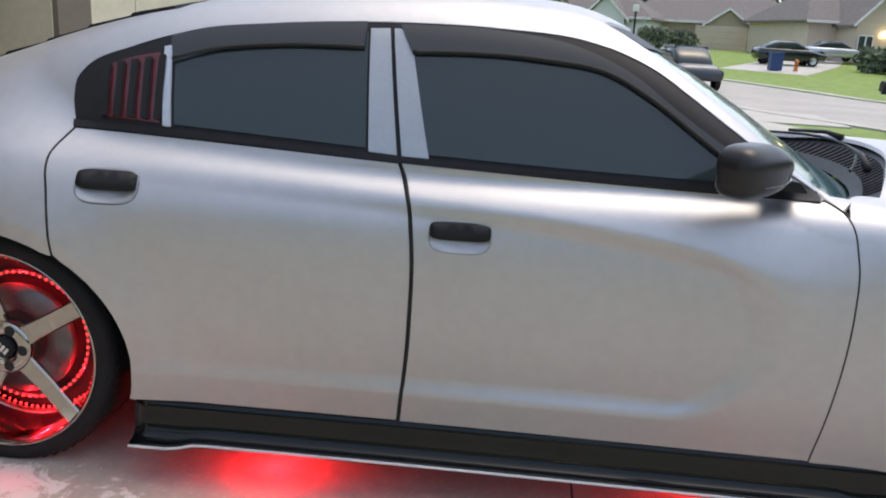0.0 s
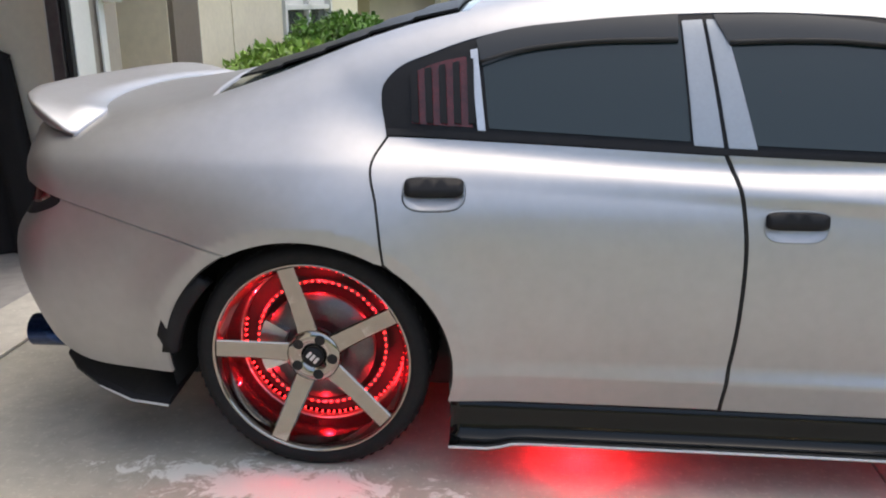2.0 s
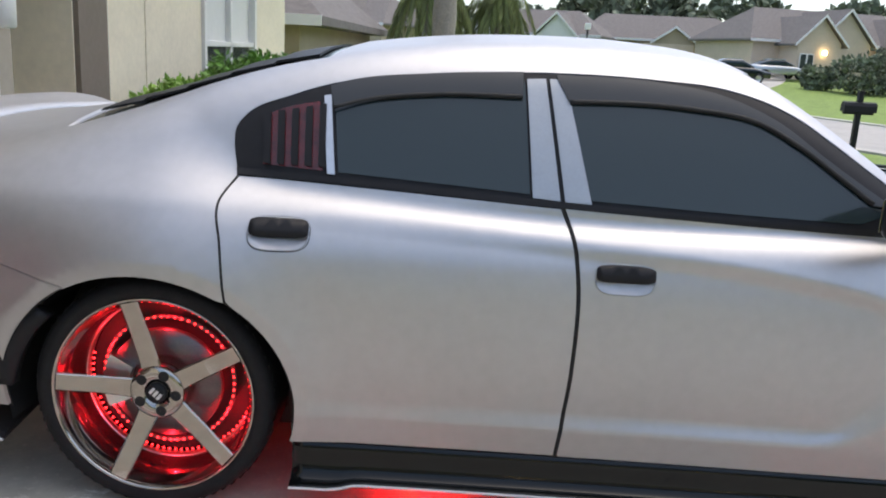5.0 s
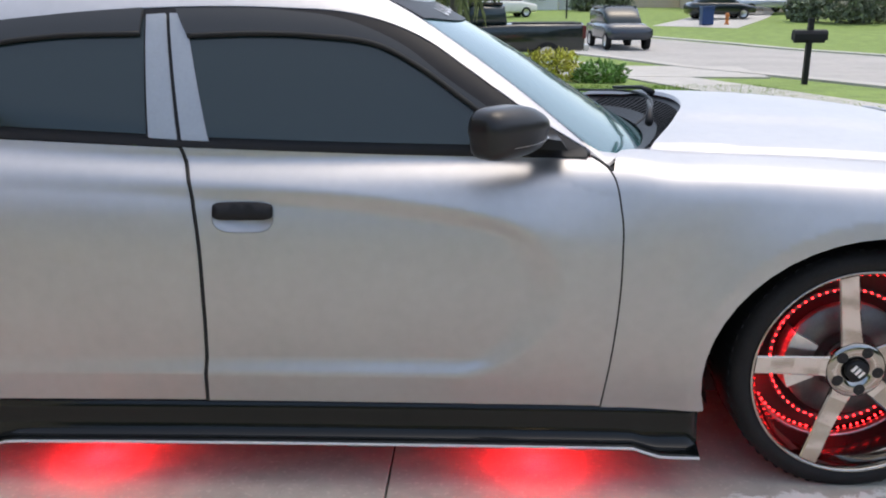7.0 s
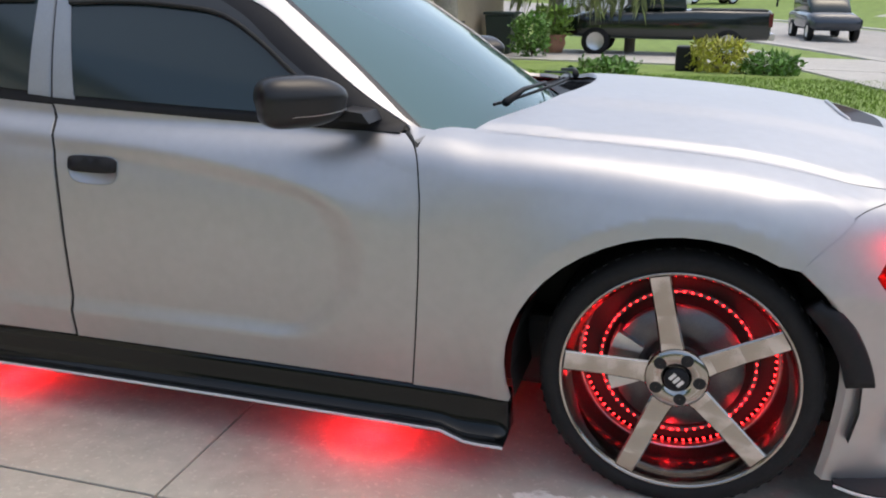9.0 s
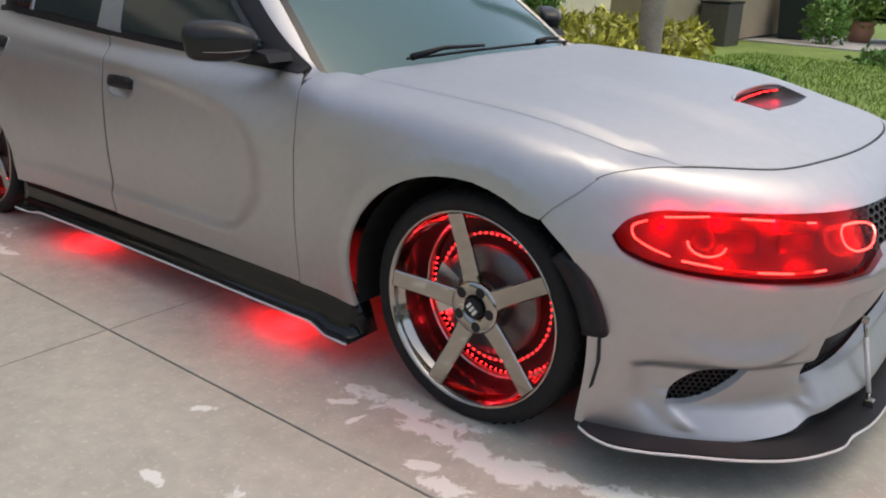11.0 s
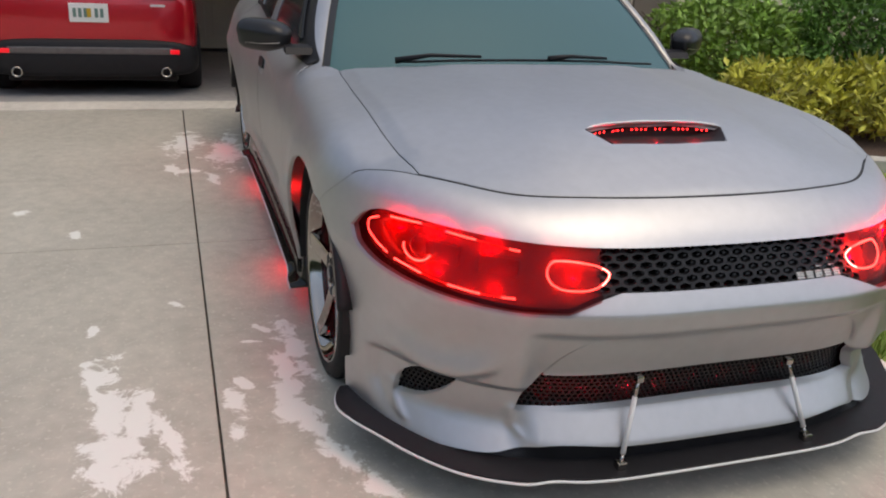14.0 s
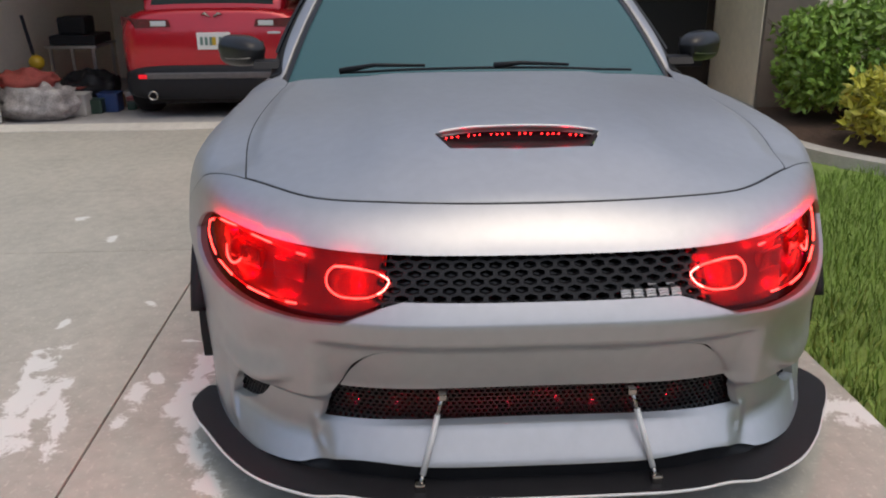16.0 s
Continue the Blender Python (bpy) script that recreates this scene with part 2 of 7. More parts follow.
def body(x, y, z):
    a = np.abs(y)
    w = plan_w(x) + section(z) - scallop(x, z)
    w = w - 0.19 * np.minimum(0.5 * (z - scallop_top(x) + np.hypot(z - scallop_top(x), 0.022)), 0.14) * step(-1.3, -0.5, x) * step(1.0, 0.55, x)
    for hub in (AXLE, -AXLE):
        r = np.hypot((x - hub) / (0.44 if hub > 0 else 0.426), (z - HUB_Z) / (0.404 if hub > 0 else 0.385))
        w = w + 0.017 * np.clip((1.46 - r) / 0.35, 0, 1) ** 1.6
    w = w + 0.018 * np.exp(-((x + 1.45) / 0.45) ** 2) * np.exp(-((z - 0.80) / 0.16) ** 2)
    side = a - w
    crown = (0.05 + 0.035 * step(1.6, 2.1, x)) * (a / 0.78) ** 2 - 0.012 * step(0.50, 0.36, a) * step(0.9, 1.2, x) * step(2.27, 1.96, x)
    fold = 0.30 * np.clip(a - (hood_line(x) - 0.052), 0, 0.045) * step(0.86, 1.0, x) * step(2.02, 1.9, x)
    top_f = z - (hood_z(x) - crown - fold)
    top_r = z - (deck_z(x) - 0.05 * (a / 0.8) ** 2)
    mix = step(-0.6, 0.4, x)
    top = smax(side, top_f * mix + top_r * (1 - mix), 0.07 + 0.12 * (1 - mix))
    front = (x - (nose_x(a, z) - 0.042 * (a / 0.484) ** 3.8)) * 0.8
    rear = (rear_x(z) + 0.02 * (a / 0.5) ** 3.5 - x) * 0.9
    return smax(smax(top, front, 0.045), rear, 0.09)


roof_z = smooth([-3.6, -2.6, -2.2, -1.95, -1.7, -1.4, -1.1, -0.8, -0.4, -0.1, 0.15, 0.5, 0.9, 1.1, 1.4, 3.0], [0.2, 0.80, 1.00, 1.10, 1.205, 1.318, 1.40, 1.445, 1.468, 1.462, 1.43, 1.26, 1.01, 0.885, 0.65, -0.9])
cabin_w = smooth([-2.6, -2.0, -1.3, -0.6, 0.2, 0.6, 1.0], [0.76, 0.82, 0.862, 0.882, 0.887, 0.882, 0.86])


def cabin(x, y, z):
    a = np.abs(y)
    side = (a - (cabin_w(x) - 0.36 * np.clip(z - 0.99, -0.05, 1) - 0.35 * np.clip(z - 0.99, 0, 1) ** 2)) * 0.92
    top = (z - (roof_z(x) - 0.055 * (a / 0.7) ** 2 - 0.05 * step(0.1, 0.9, x) * (a / 0.8) ** 2)) * 0.88
    return smax(side, top, 0.10)


def whole(x, y, z):
    b, c = body(x, y, z), smax(cabin(x, y, z), 0.93 - z, 0.06)
    r = 0.02 + 0.16 * step(-1.15, -1.55, x)
    return -smax(-b, -c, r)


def solve(form, make, lo, hi):
    """The outermost parameter in lo..hi at which the points make(s) cross into the form."""
    s0, s1 = hi.copy(), hi.copy()
    found = np.zeros(len(hi), bool)
    for k in range(1, 37):
        s = hi + (lo - hi) * k / 36
        inside = form(*make(s)) < 0
        new_hit = inside & ~found
        s0 = np.where(new_hit, s, s0)
        s1 = np.where(new_hit, hi + (lo - hi) * (k - 1) / 36, s1)
        found |= inside
    for _ in range(18):
        m = (s0 + s1) / 2
        inside = form(*make(m)) < 0
        s0, s1 = np.where(inside, m, s0), np.where(inside, s1, m)
    return s1


def gradient(form, p):
    e = 1.5e-3
    g = np.stack([form(*(p + d).T) - form(*(p - d).T) for d in np.eye(3) * e], 1)
    return g / np.linalg.norm(g, axis=1, keepdims=True)


CYL_X = 1.45


def onto(form, uv, kind, side=-1):
    """Places on a form: kind 'side' takes (x, z), 'top' (x, y), 'nose' (degrees from straight ahead, z)."""
    u, v = np.array(uv, float).T
    n = len(u)
    if kind == "side":
        make = lambda s: (u, side * s, v)
        s = solve(form, make, np.zeros(n) + 0.2, np.full(n, 1.25))
    elif kind == "top":
        make = lambda s: (u, v, s)
        s = solve(form, make, np.full(n, 0.3), np.full(n, 1.7))
    else:
        c, d = np.cos(np.radians(u)), np.sin(np.radians(u))
        make = lambda s: (CYL_X + c * s, d * s, v)
        s = solve(form, make, np.full(n, 0.3), np.full(n, 1.6))
    return np.stack(np.broadcast_arrays(*make(s)), 1)


def height(form, x, y):
    """How high the form stands at (x, y)."""
    return onto(form, np.stack(np.broadcast_arrays(x, y), 1), "top")[:, 2]


# ---- panels cut from the form ----
def bow(pts, n=8):
    """A smooth open curve through pts."""
    p = np.array(pts, float)
    if len(p) == 2:
        return [tuple(q) for q in p[0] + (p[1] - p[0]) * np.linspace(0, 1, n)[:, None]]
    span = (0.0166, 1) if np.abs(p[:, 0]).max() > 4 else (1, 1)
    d = np.r_[0, np.cumsum(np.linalg.norm(np.diff(p, axis=0) * span, axis=1))]
    f, g = smooth(d, p[:, 0]), smooth(d, p[:, 1])
    s = np.unique(np.r_[np.linspace(0, d[-1], n * (len(p) - 1)), d])
    return list(zip(f(s), g(s)))


def ring(*curves):
    """Joins curves end to end into one outline."""
    out = []
    for c in curves:
        for q in c:
            if not out or math.dist(out[-1], q) > 1e-4:
                out.append(tuple(q))
    if math.dist(out[0], out[-1]) < 1e-4:
        out.pop()
    return out


def shrink(outline, by, unit=(1, 1)):
    """The outline drawn in by a width."""
    p = np.array(outline) * unit
    if 0.5 * np.sum(p[:, 0] * np.roll(p[:, 1], -1) - np.roll(p[:, 0], -1) * p[:, 1]) < 0:
        p = p[::-1]
    e = np.roll(p, -1, 0) - p
    e /= np.linalg.norm(e, axis=1, keepdims=True) + 1e-12
    nrm = np.stack([-e[:, 1], e[:, 0]], 1)
    m = nrm + np.roll(nrm, 1, 0)
    m /= np.maximum((m ** 2).sum(1, keepdims=True), 0.6) / 2
    return [tuple(q) for q in (p + m * by) / unit]


def inside(pts, outline):
    x, y = pts.T
    o = np.array(outline)
    hit = np.zeros(len(pts), bool)
    for (x0, y0), (x1, y1) in zip(o, np.roll(o, -1, 0)):
        cross = (y0 > y) != (y1 > y)
        if cross.any():
            hit ^= cross & (x < (x1 - x0) * (y - y0) / (y1 - y0 + 1e-15) + x0)
    return hit


def fill(outline, pitch, holes=()):
    """Triangles over a flat outline with holes, on a grid of points."""
    from mathutils.geometry import delaunay_2d_cdt
    o = np.array(outline)
    lo, hi = o.min(0), o.max(0)
    px, py = pitch
    gx, gy = np.meshgrid(np.arange(lo[0], hi[0], px), np.arange(lo[1], hi[1], py))
    g = np.stack([gx.ravel(), gy.ravel()], 1)
    keep = inside(g, outline)
    for h in holes:
        keep &= ~inside(g, h)
    for loop in (outline, *holes):
        q = np.array(loop)
        d = np.min(np.hypot((g[:, None, 0] - q[None, :, 0]) / px, (g[:, None, 1] - q[None, :, 1]) / py), 1)
        keep &= d > 0.45
    g = g[keep]
    verts, edges = [], []
    for loop in (outline, *holes):
        b = len(verts)
        verts += [Vector(q) for q in loop]
        edges += [(b + k, b + (k + 1) % len(loop)) for k in range(len(loop))]
    rim = len(verts)
    verts += [Vector(q) for q in g]
    v, e, f, *_ = delaunay_2d_cdt(verts, edges, [], 0, 1e-6)
    v = np.array([tuple(q) for q in v])
    f = [t for t in f]
    mid = np.array([v[list(t)].mean(0) for t in f])
    ok = inside(mid, outline)
    for h in holes:
        ok &= ~inside(mid, h)
    return v, [tuple(t) for t, k in zip(f, ok) if k]


def skin(form, kind, outline, pitch=0.03, inset=0.0, sink=0.0, lip=0.014, holes=(), side=-1):
    """Verts, faces and normals of a panel: the outline laid onto the form, its rim turned in by lip."""
    unit = (0.0166, 1) if kind == "nose" else (1, 1)
    if inset:
        outline = shrink(outline, inset, unit)
        holes = [shrink(h, -inset, unit) for h in holes]
    flat = [tuple(q) for q in np.array(outline) * unit]
    uv, faces = fill(flat, (pitch, pitch), [[tuple(q) for q in np.array(h) * unit] for h in holes])
    uv = uv / unit
    p = onto(form, uv, kind, side)
    nrm = gradient(form, p)
    inward = nrm
    if kind == "nose":
        t = np.radians(uv[:, 0])
        inward = np.stack([np.cos(t), np.sin(t), 0 * t], 1)
    p = p - inward * sink
    a = np.array(faces)
    if len(a):
        fn = np.cross(p[a[:, 1]] - p[a[:, 0]], p[a[:, 2]] - p[a[:, 0]])
        if (fn * nrm[a[:, 0]]).sum() < 0:
            faces = [t[::-1] for t in faces]
    if lip:
        count = {}
        for t in faces:
            for k in range(3):
                e = (t[k], t[(k + 1) % 3])
                count[e] = 1
        rim = [e for e in count if (e[1], e[0]) not in count]
        ids = {}
        extra, extra_n = [], []
        for e in rim:
            for q in e:
                if q not in ids:
                    ids[q] = len(p) + len(extra)
                    extra.append(p[q] - inward[q] * lip)
                    extra_n.append(nrm[q])
        faces = list(faces) + [(b, c, ids[c], ids[b]) for c, b in [(e[1], e[0]) for e in rim]]
        faces = [t if len(t) == 3 else t[::-1] for t in faces]
        p, nrm = np.vstack([p, extra]), np.vstack([nrm, extra_n])
    return p, faces, nrm


def panel(name, pieces, mat, parent, label="", both=True):
    """One mesh of several skins, and for a part with two sides its mirror image on the other side."""
    made = []
    for flip in ((1, -1) if both else (1,)):
        verts, faces, normals = [], [], []
        for p, f, n in pieces:
            b = len(verts)
            verts += [(q[0], q[1] * flip, q[2]) for q in p]
            normals += [(q[0], q[1] * flip, q[2]) for q in n]
            faces += [tuple(b + k for k in (t if flip > 0 else t[::-1])) for t in f]
        made.append(link_mesh(name, verts, faces, mat, parent, label, True, normals))
    return made


# ---- the saloon car ----
car = thing("saloon_car", "lowered satin silver four-door sedan with black trim and red lights", "car")


def offset(form, d):
    return lambda x, y, z: form(x, y, z) + d


def arch(hub, rx, rz, a0, a1, z0=0.36):
    return [(hub + rx * math.cos(radians(a)), z0 + rz * math.sin(radians(a))) for a in np.linspace(a0, a1, 19)]


REAR_ARCH = lambda a0, a1: arch(-AXLE, 0.426, 0.385, a0, a1)
FRONT_ARCH = lambda a0, a1: [(AXLE + (x - AXLE) * (0.91 if x > AXLE else 1.0), z) for x, z in arch(AXLE, 0.45, 0.404, a0, a1)]
gap_rear = bow([(-1.292, 1.022), (-1.330, 0.955), (-1.308, 0.846), (-1.286, 0.685)])
gap_mid = bow([(-0.360, 0.985), (-0.325, 0.90), (-0.308, 0.80), (-0.303, 0.55), (-0.326, 0.245)])
gap_front = bow([(0.765, 0.955), (0.80, 0.935), (0.837, 0.82), (0.842, 0.70), (0.83, 0.43), (0.81, 0.243)])
belt_rear = bow([(-1.292, 1.022), (-0.85, 1.006), (-0.360, 0.985)])
belt_front = bow([(-0.360, 0.985), (0.2, 0.967), (0.765, 0.955)])

door_r = ring(gap_rear[::-1], belt_rear, gap_mid, bow([(-0.326, 0.245), (-1.112, 0.245)]), [q for q in REAR_ARCH(-16, 56) if q[0] > -1.285])
door_f = ring(belt_front, gap_front, bow([(0.81, 0.243), (-0.326, 0.245)]), gap_mid[::-1])


def pill(x, z, w, h):
    """A bar's outline with rounded corners."""
    return [(x + w / 2 * math.copysign(abs(math.cos(a)) ** 0.42, math.cos(a)), z + h / 2 * math.copysign(abs(math.sin(a)) ** 0.42, math.sin(a))) for a in np.linspace(0, 2 * math.pi, 48, endpoint=False)]


def cup(x, z, w=0.160, h=0.078):
    """The outline of a door-handle recess: flat above, round below."""
    return [(x + w / 2 * math.copysign(abs(math.cos(a)) ** 0.55, math.cos(a)), z + h / 2 * math.copysign(abs(math.sin(a)) ** (0.45 if math.sin(a) > 0 else 0.8), math.sin(a))) for a in np.linspace(0, 2 * math.pi, 40, endpoint=False)]


CUPS = {"rear": (-1.147, 0.876), "front": (-0.178, 0.803)}
doors = {}
for which, outline in (("rear", door_r), ("front", door_f)):
    hole = cup(*CUPS[which])
    doors[which] = panel(which + "_door", [skin(whole, "side", outline, 0.0105, 0.0075 if which == "rear" else 0.005, holes=[hole])], M_PAINT, car)
    cx, cz = CUPS[which]
    p, f, n = skin(whole, "side", hole, 0.008, 0.0, 0.0, 0.0)
    r = np.hypot((p[:, 0] - cx) / 0.0825, (p[:, 2] - cz) / 0.041).clip(0, 1)
    dish = p - n * (0.011 * (1 - r ** 3))[:, None]
    rim_p, rim_f, rim_n = skin(whole, "side", cup(cx, cz, 0.170, 0.088), 0.03, 0.0, -0.0015, 0.003, holes=[hole])
    bar = pill(cx, cz + 0.0155, 0.163, 0.047)
    for k, door in enumerate(doors[which]):
        s = 1 - 2 * k
        flip = lambda q: [(v[0], v[1] * s, v[2]) for v in q]
        turn_faces = lambda q: [t if s > 0 else t[::-1] for t in q]
        me = link_mesh("handle_recess", flip(dish), turn_faces(f), M_PAINT, door, "", True)
        link_mesh("recess_rim", flip(rim_p), turn_faces(rim_f), M_PILLAR, door, "", True)
        hp, hf, hn = skin(whole, "side", bar, 0.02, 0.0, -0.010, 0.016)
        link_mesh("door_handle", flip(hp), turn_faces(hf), M_SATIN, door, "satin black pull handle", True)

# front wing: its flank and its crown meet at one line
WING_Y = 0.93
xs = np.linspace(0.815, 1.885, 34)
crown_line = list(zip(xs, height(body, xs, -WING_Y)))
joint = bow([(1.89, crown_line[-1][1]), (1.86, 0.785), (1.804, 0.735), (1.776, 0.702)])
flank = ring(crown_line, joint, [q for q in FRONT_ARCH(53, 196) if q[0] < 1.772], bow([(1.09, 0.243), (0.81, 0.243)]), [q for q in gap_front if q[1] < 0.925][::-1])
hood_edge = bow([(0.93, -0.785), (1.432, -0.808), (1.802, -0.806), (2.043, -0.774)])
crown_front = bow([(1.885, -WING_Y), (1.98, -0.84), (2.043, -0.774)])
crown = ring([(x, -WING_Y) for x in np.linspace(0.815, 1.885, 20)], crown_front, hood_edge[::-1], bow([(0.93, -0.785), (0.85, -0.82), (0.815, -WING_Y)]))
wing = panel("front_wing", [skin(body, "side", flank, 0.015, 0.0), skin(body, "top", crown, 0.03, 0.0)], M_PAINT, car)

hood_front = [q for q in bow([(2.043, -0.774), (2.228, -0.56), (2.295, -0.354), (2.33, 0), (2.295, 0.354), (2.228, 0.56), (2.043, 0.774)]) if q[1] < 1e-6]
hood_out = ring(hood_edge, hood_front, [(x, -y) for x, y in hood_front[::-1]], [(x, -y) for x, y in hood_edge[::-1]], bow([(0.93, 0.785), (1.05, 0.5), (1.15, 0.2), (1.17, 0), (1.15, -0.2), (1.05, -0.5), (0.93, -0.785)]))
scoop_hole = ring(bow([(1.973, -0.236), (1.951, -0.13), (1.950, 0), (1.951, 0.13), (1.973, 0.236)]), bow([(1.973, 0.236), (2.066, 0.196)], 5), bow([(2.066, 0.196), (2.083, 0), (2.066, -0.196)]), bow([(2.066, -0.196), (1.973, -0.236)], 5))
hood = panel("hood", [skin(body, "top", hood_out, 0.02, 0.0045, holes=[scoop_hole])], M_PAINT, car, both=False)[0]

# upper shell: rear quarter, roof rail and windscreen pillar
dlo = bow([(-1.300, 1.034), (-1.316, 1.10), (-1.316, 1.150), (-1.290, 1.186), (-1.165, 1.246), (-1.0, 1.297), (-0.752, 1.330), (-0.43, 1.349), (-0.1, 1.346), (0.10, 1.330), (0.22, 1.299), (0.316, 1.256), (0.41, 1.194), (0.517, 1.120), (0.635, 1.041), (0.765, 0.962)])
limit = smooth([-2.6, -2.3, -2.0, -1.7, -1.35, -1.0, 0.2, 0.6], [0.70, 0.74, 0.76, 0.70, 0.63, 0.62, 0.62, 0.62])
lx = np.linspace(-2.47, 0.17, 60)
rail = list(zip(lx, height(whole, lx, -limit(lx))))
screen_edge = [(x, -(0.62 + 0.225 * ((x - 0.17) / 0.67) ** 0.85)) for x in np.linspace(0.17, 0.84, 14)]
screen_side = list(zip([x for x, y in screen_edge], height(whole, np.array([x for x, y in screen_edge]), np.array([y for x, y in screen_edge]))))
screen_side[0] = (0.17, rail[-1][1])
seam = bow([(-2.40, 0.868), (-2.25, 0.83), (-1.95, 0.752), (-1.735, 0.698)])
quarter = ring([gap_rear[-1]], gap_rear[::-1], dlo, [(0.80, 0.938), (0.84, 0.955)], screen_side[::-1], rail[::-1], bow([rail[0], (-2.46, 0.95), (-2.40, 0.868)]), seam, [q for q in REAR_ARCH(119, 56) if q[0] < -1.29])
shell = panel("quarter_panel", [skin(whole, "side", quarter, 0.015, 0.0)], M_PAINT, car)
roof_out = ring([(x, -float(limit(x))) for x in np.linspace(-1.08, 0.17, 24)], bow([(0.17, -0.62), (0.27, -0.35), (0.30, 0), (0.27, 0.35), (0.17, 0.62)]), [(x, float(limit(x))) for x in np.linspace(0.17, -1.08, 24)], bow([(-1.08, 0.62), (-1.0, 0), (-1.08, -0.62)]))
roof = panel("roof", [skin(whole, "top", roof_out, 0.05, 0.0)], M_PAINT, car, both=False)
screen_out = ring(screen_edge, bow([(0.84, -0.845), (0.98, -0.57), (1.07, -0.2), (1.08, 0), (1.07, 0.2), (0.98, 0.57), (0.84, 0.845)]), [(x, -y) for x, y in screen_edge[::-1]], bow([(0.17, 0.62), (0.27, 0.35), (0.30, 0), (0.27, -0.35), (0.17, -0.62)]))
windscreen = panel("windscreen", [skin(cabin, "top", screen_out, 0.05, 0.0, 0.012)], M_SCREEN, car, "windscreen with a teal reflection put into its colour", both=False)[0]
panel("frit_border", [skin(cabin, "top", screen_out, 0.03, 0.0, 0.0095, 0.0, holes=[shrink(screen_out, 0.034)])], M_FRIT, windscreen, "black printed glass border", both=False)
cowl_y = np.linspace(-0.80, 0.80, 41)
cowl_a = smooth([-0.845, -0.57, -0.2, 0.0, 0.2, 0.57, 0.845], [0.84, 0.98, 1.07, 1.08, 1.07, 0.98, 0.84])(cowl_y) - 0.045
cowl_b = smooth([-0.82, -0.755, -0.5, -0.2, 0.0, 0.2, 0.5, 0.755, 0.82], [0.87, 0.93, 1.05, 1.15, 1.17, 1.15, 1.05, 0.93, 0.87])(cowl_y) + 0.015
cowl_za, cowl_zb = height(cabin, cowl_a, cowl_y) - 0.006, height(body, cowl_b, cowl_y) - 0.020
bm = bmesh.new()
rows = []
for y, xa, xb, za, zb in zip(cowl_y, cowl_a, cowl_b, cowl_za, cowl_zb):
    rows.append([bm.verts.new((xa + (xb - xa) * t, y, za + (zb - za) * t ** 0.8 - 0.012 * math.sin(math.pi * t))) for t in np.linspace(0, 1, 7)])
for a, b in zip(rows, rows[1:]):
    for k in range(6):
        bm.faces.new((a[k], b[k], b[k + 1], a[k + 1]))
cowl = part("cowl", bm, M_SATIN, car, "black plastic cowl below the windscreen", True)
for k in range(5, 36):
    bm = bmesh.new()
    y, xa, xb, za, zb = cowl_y[k], cowl_a[k], cowl_b[k], cowl_za[k], cowl_zb[k]
    tube(bm, [(xa + (xb - xa) * t, y, za + (zb - za) * t ** 0.8 - 0.012 * math.sin(math.pi * t) + 0.002) for t in (0.35, 0.6, 0.85)], 0.003, 5)
    part("cowl_rib", bm, M_SATIN, cowl)
back_out = ring(bow([(-1.08, -0.62), (-1.0, 0), (-1.08, 0.62)]), [(x, float(limit(x)) ) for x in np.linspace(-1.08, -1.85, 14)], bow([(-1.85, 0.73), (-1.92, 0), (-1.85, -0.73)]), [(x, -float(limit(x))) for x in np.linspace(-1.85, -1.08, 14)])
rear_window = panel("rear_window", [skin(whole, "top", back_out, 0.05, 0.0, 0.008)], M_GLASS, car, both=False)
lid_out = ring(bow([(-1.85, -0.73), (-1.92, 0), (-1.85, 0.73)]), [(x, float(limit(x))) for x in np.linspace(-1.85, -2.47, 10)], [(x, -float(limit(x))) for x in np.linspace(-2.47, -1.85, 10)])
boot_lid = panel("boot_lid", [skin(whole, "top", lid_out, 0.05, 0.0)], M_PAINT, car, both=False)

# rear bumper flank
bumper_r = ring(seam, [q for q in REAR_ARCH(119, 188)], bow([(-1.948, 0.30), (-2.25, 0.31), (-2.38, 0.36)]), bow([(-2.38, 0.36), (-2.47, 0.55), (-2.48, 0.70), (-2.40, 0.868)]))
rear_bumper = panel("rear_bumper", [skin(body, "side", bumper_r, 0.018, 0.0045)], M_PAINT, car)

# front bumper, with openings for lamps, intake and vents


def to_nose(places):
    """Places on the skin as (degrees, z) of the nose, on its left half."""
    return [(math.degrees(math.atan2(abs(y), x - CYL_X)), z) for x, y, z in places]


joint_n = ring(to_nose(onto(body, joint[::-1], "side")), to_nose(onto(body, crown_front, "top")))
hood_n = to_nose(onto(body, hood_front, "top"))
arch_n = bow([(64.5, 0.13), (63.8, 0.30), (64.2, 0.45), (66.5, 0.60), joint_n[0]])
nose_out = ring(arch_n, joint_n, hood_n, [(-a, z) for a, z in hood_n[::-1]], [(-a, z) for a, z in joint_n[::-1]], [(-a, z) for a, z in arch_n[::-1]], bow([(-64, 0.13), (-50, 0.132), (-39, 0.143), (-33, 0.158), (-30, 0.178), (-27.5, 0.190), (-14, 0.189), (0, 0.188), (14, 0.189), (27.5, 0.190), (30, 0.178), (33, 0.158), (39, 0.143), (50, 0.132), (64, 0.13)]))
band_top = bow([(61.8, 0.684), (60.2, 0.722), (56.7, 0.750), (51.4, 0.757), (43.4, 0.757), (36, 0.754), (24.7, 0.749), (0, 0.745)])
band_low = ring(bow([(0, 0.642), (10, 0.643), (18.6, 0.645)]), bow([(18.6, 0.645), (21.5, 0.628), (25.6, 0.596)]), bow([(25.6, 0.596), (31, 0.591), (38, 0.590), (46, 0.594), (52, 0.604), (57, 0.622), (60.4, 0.650), (61.8, 0.684)]))
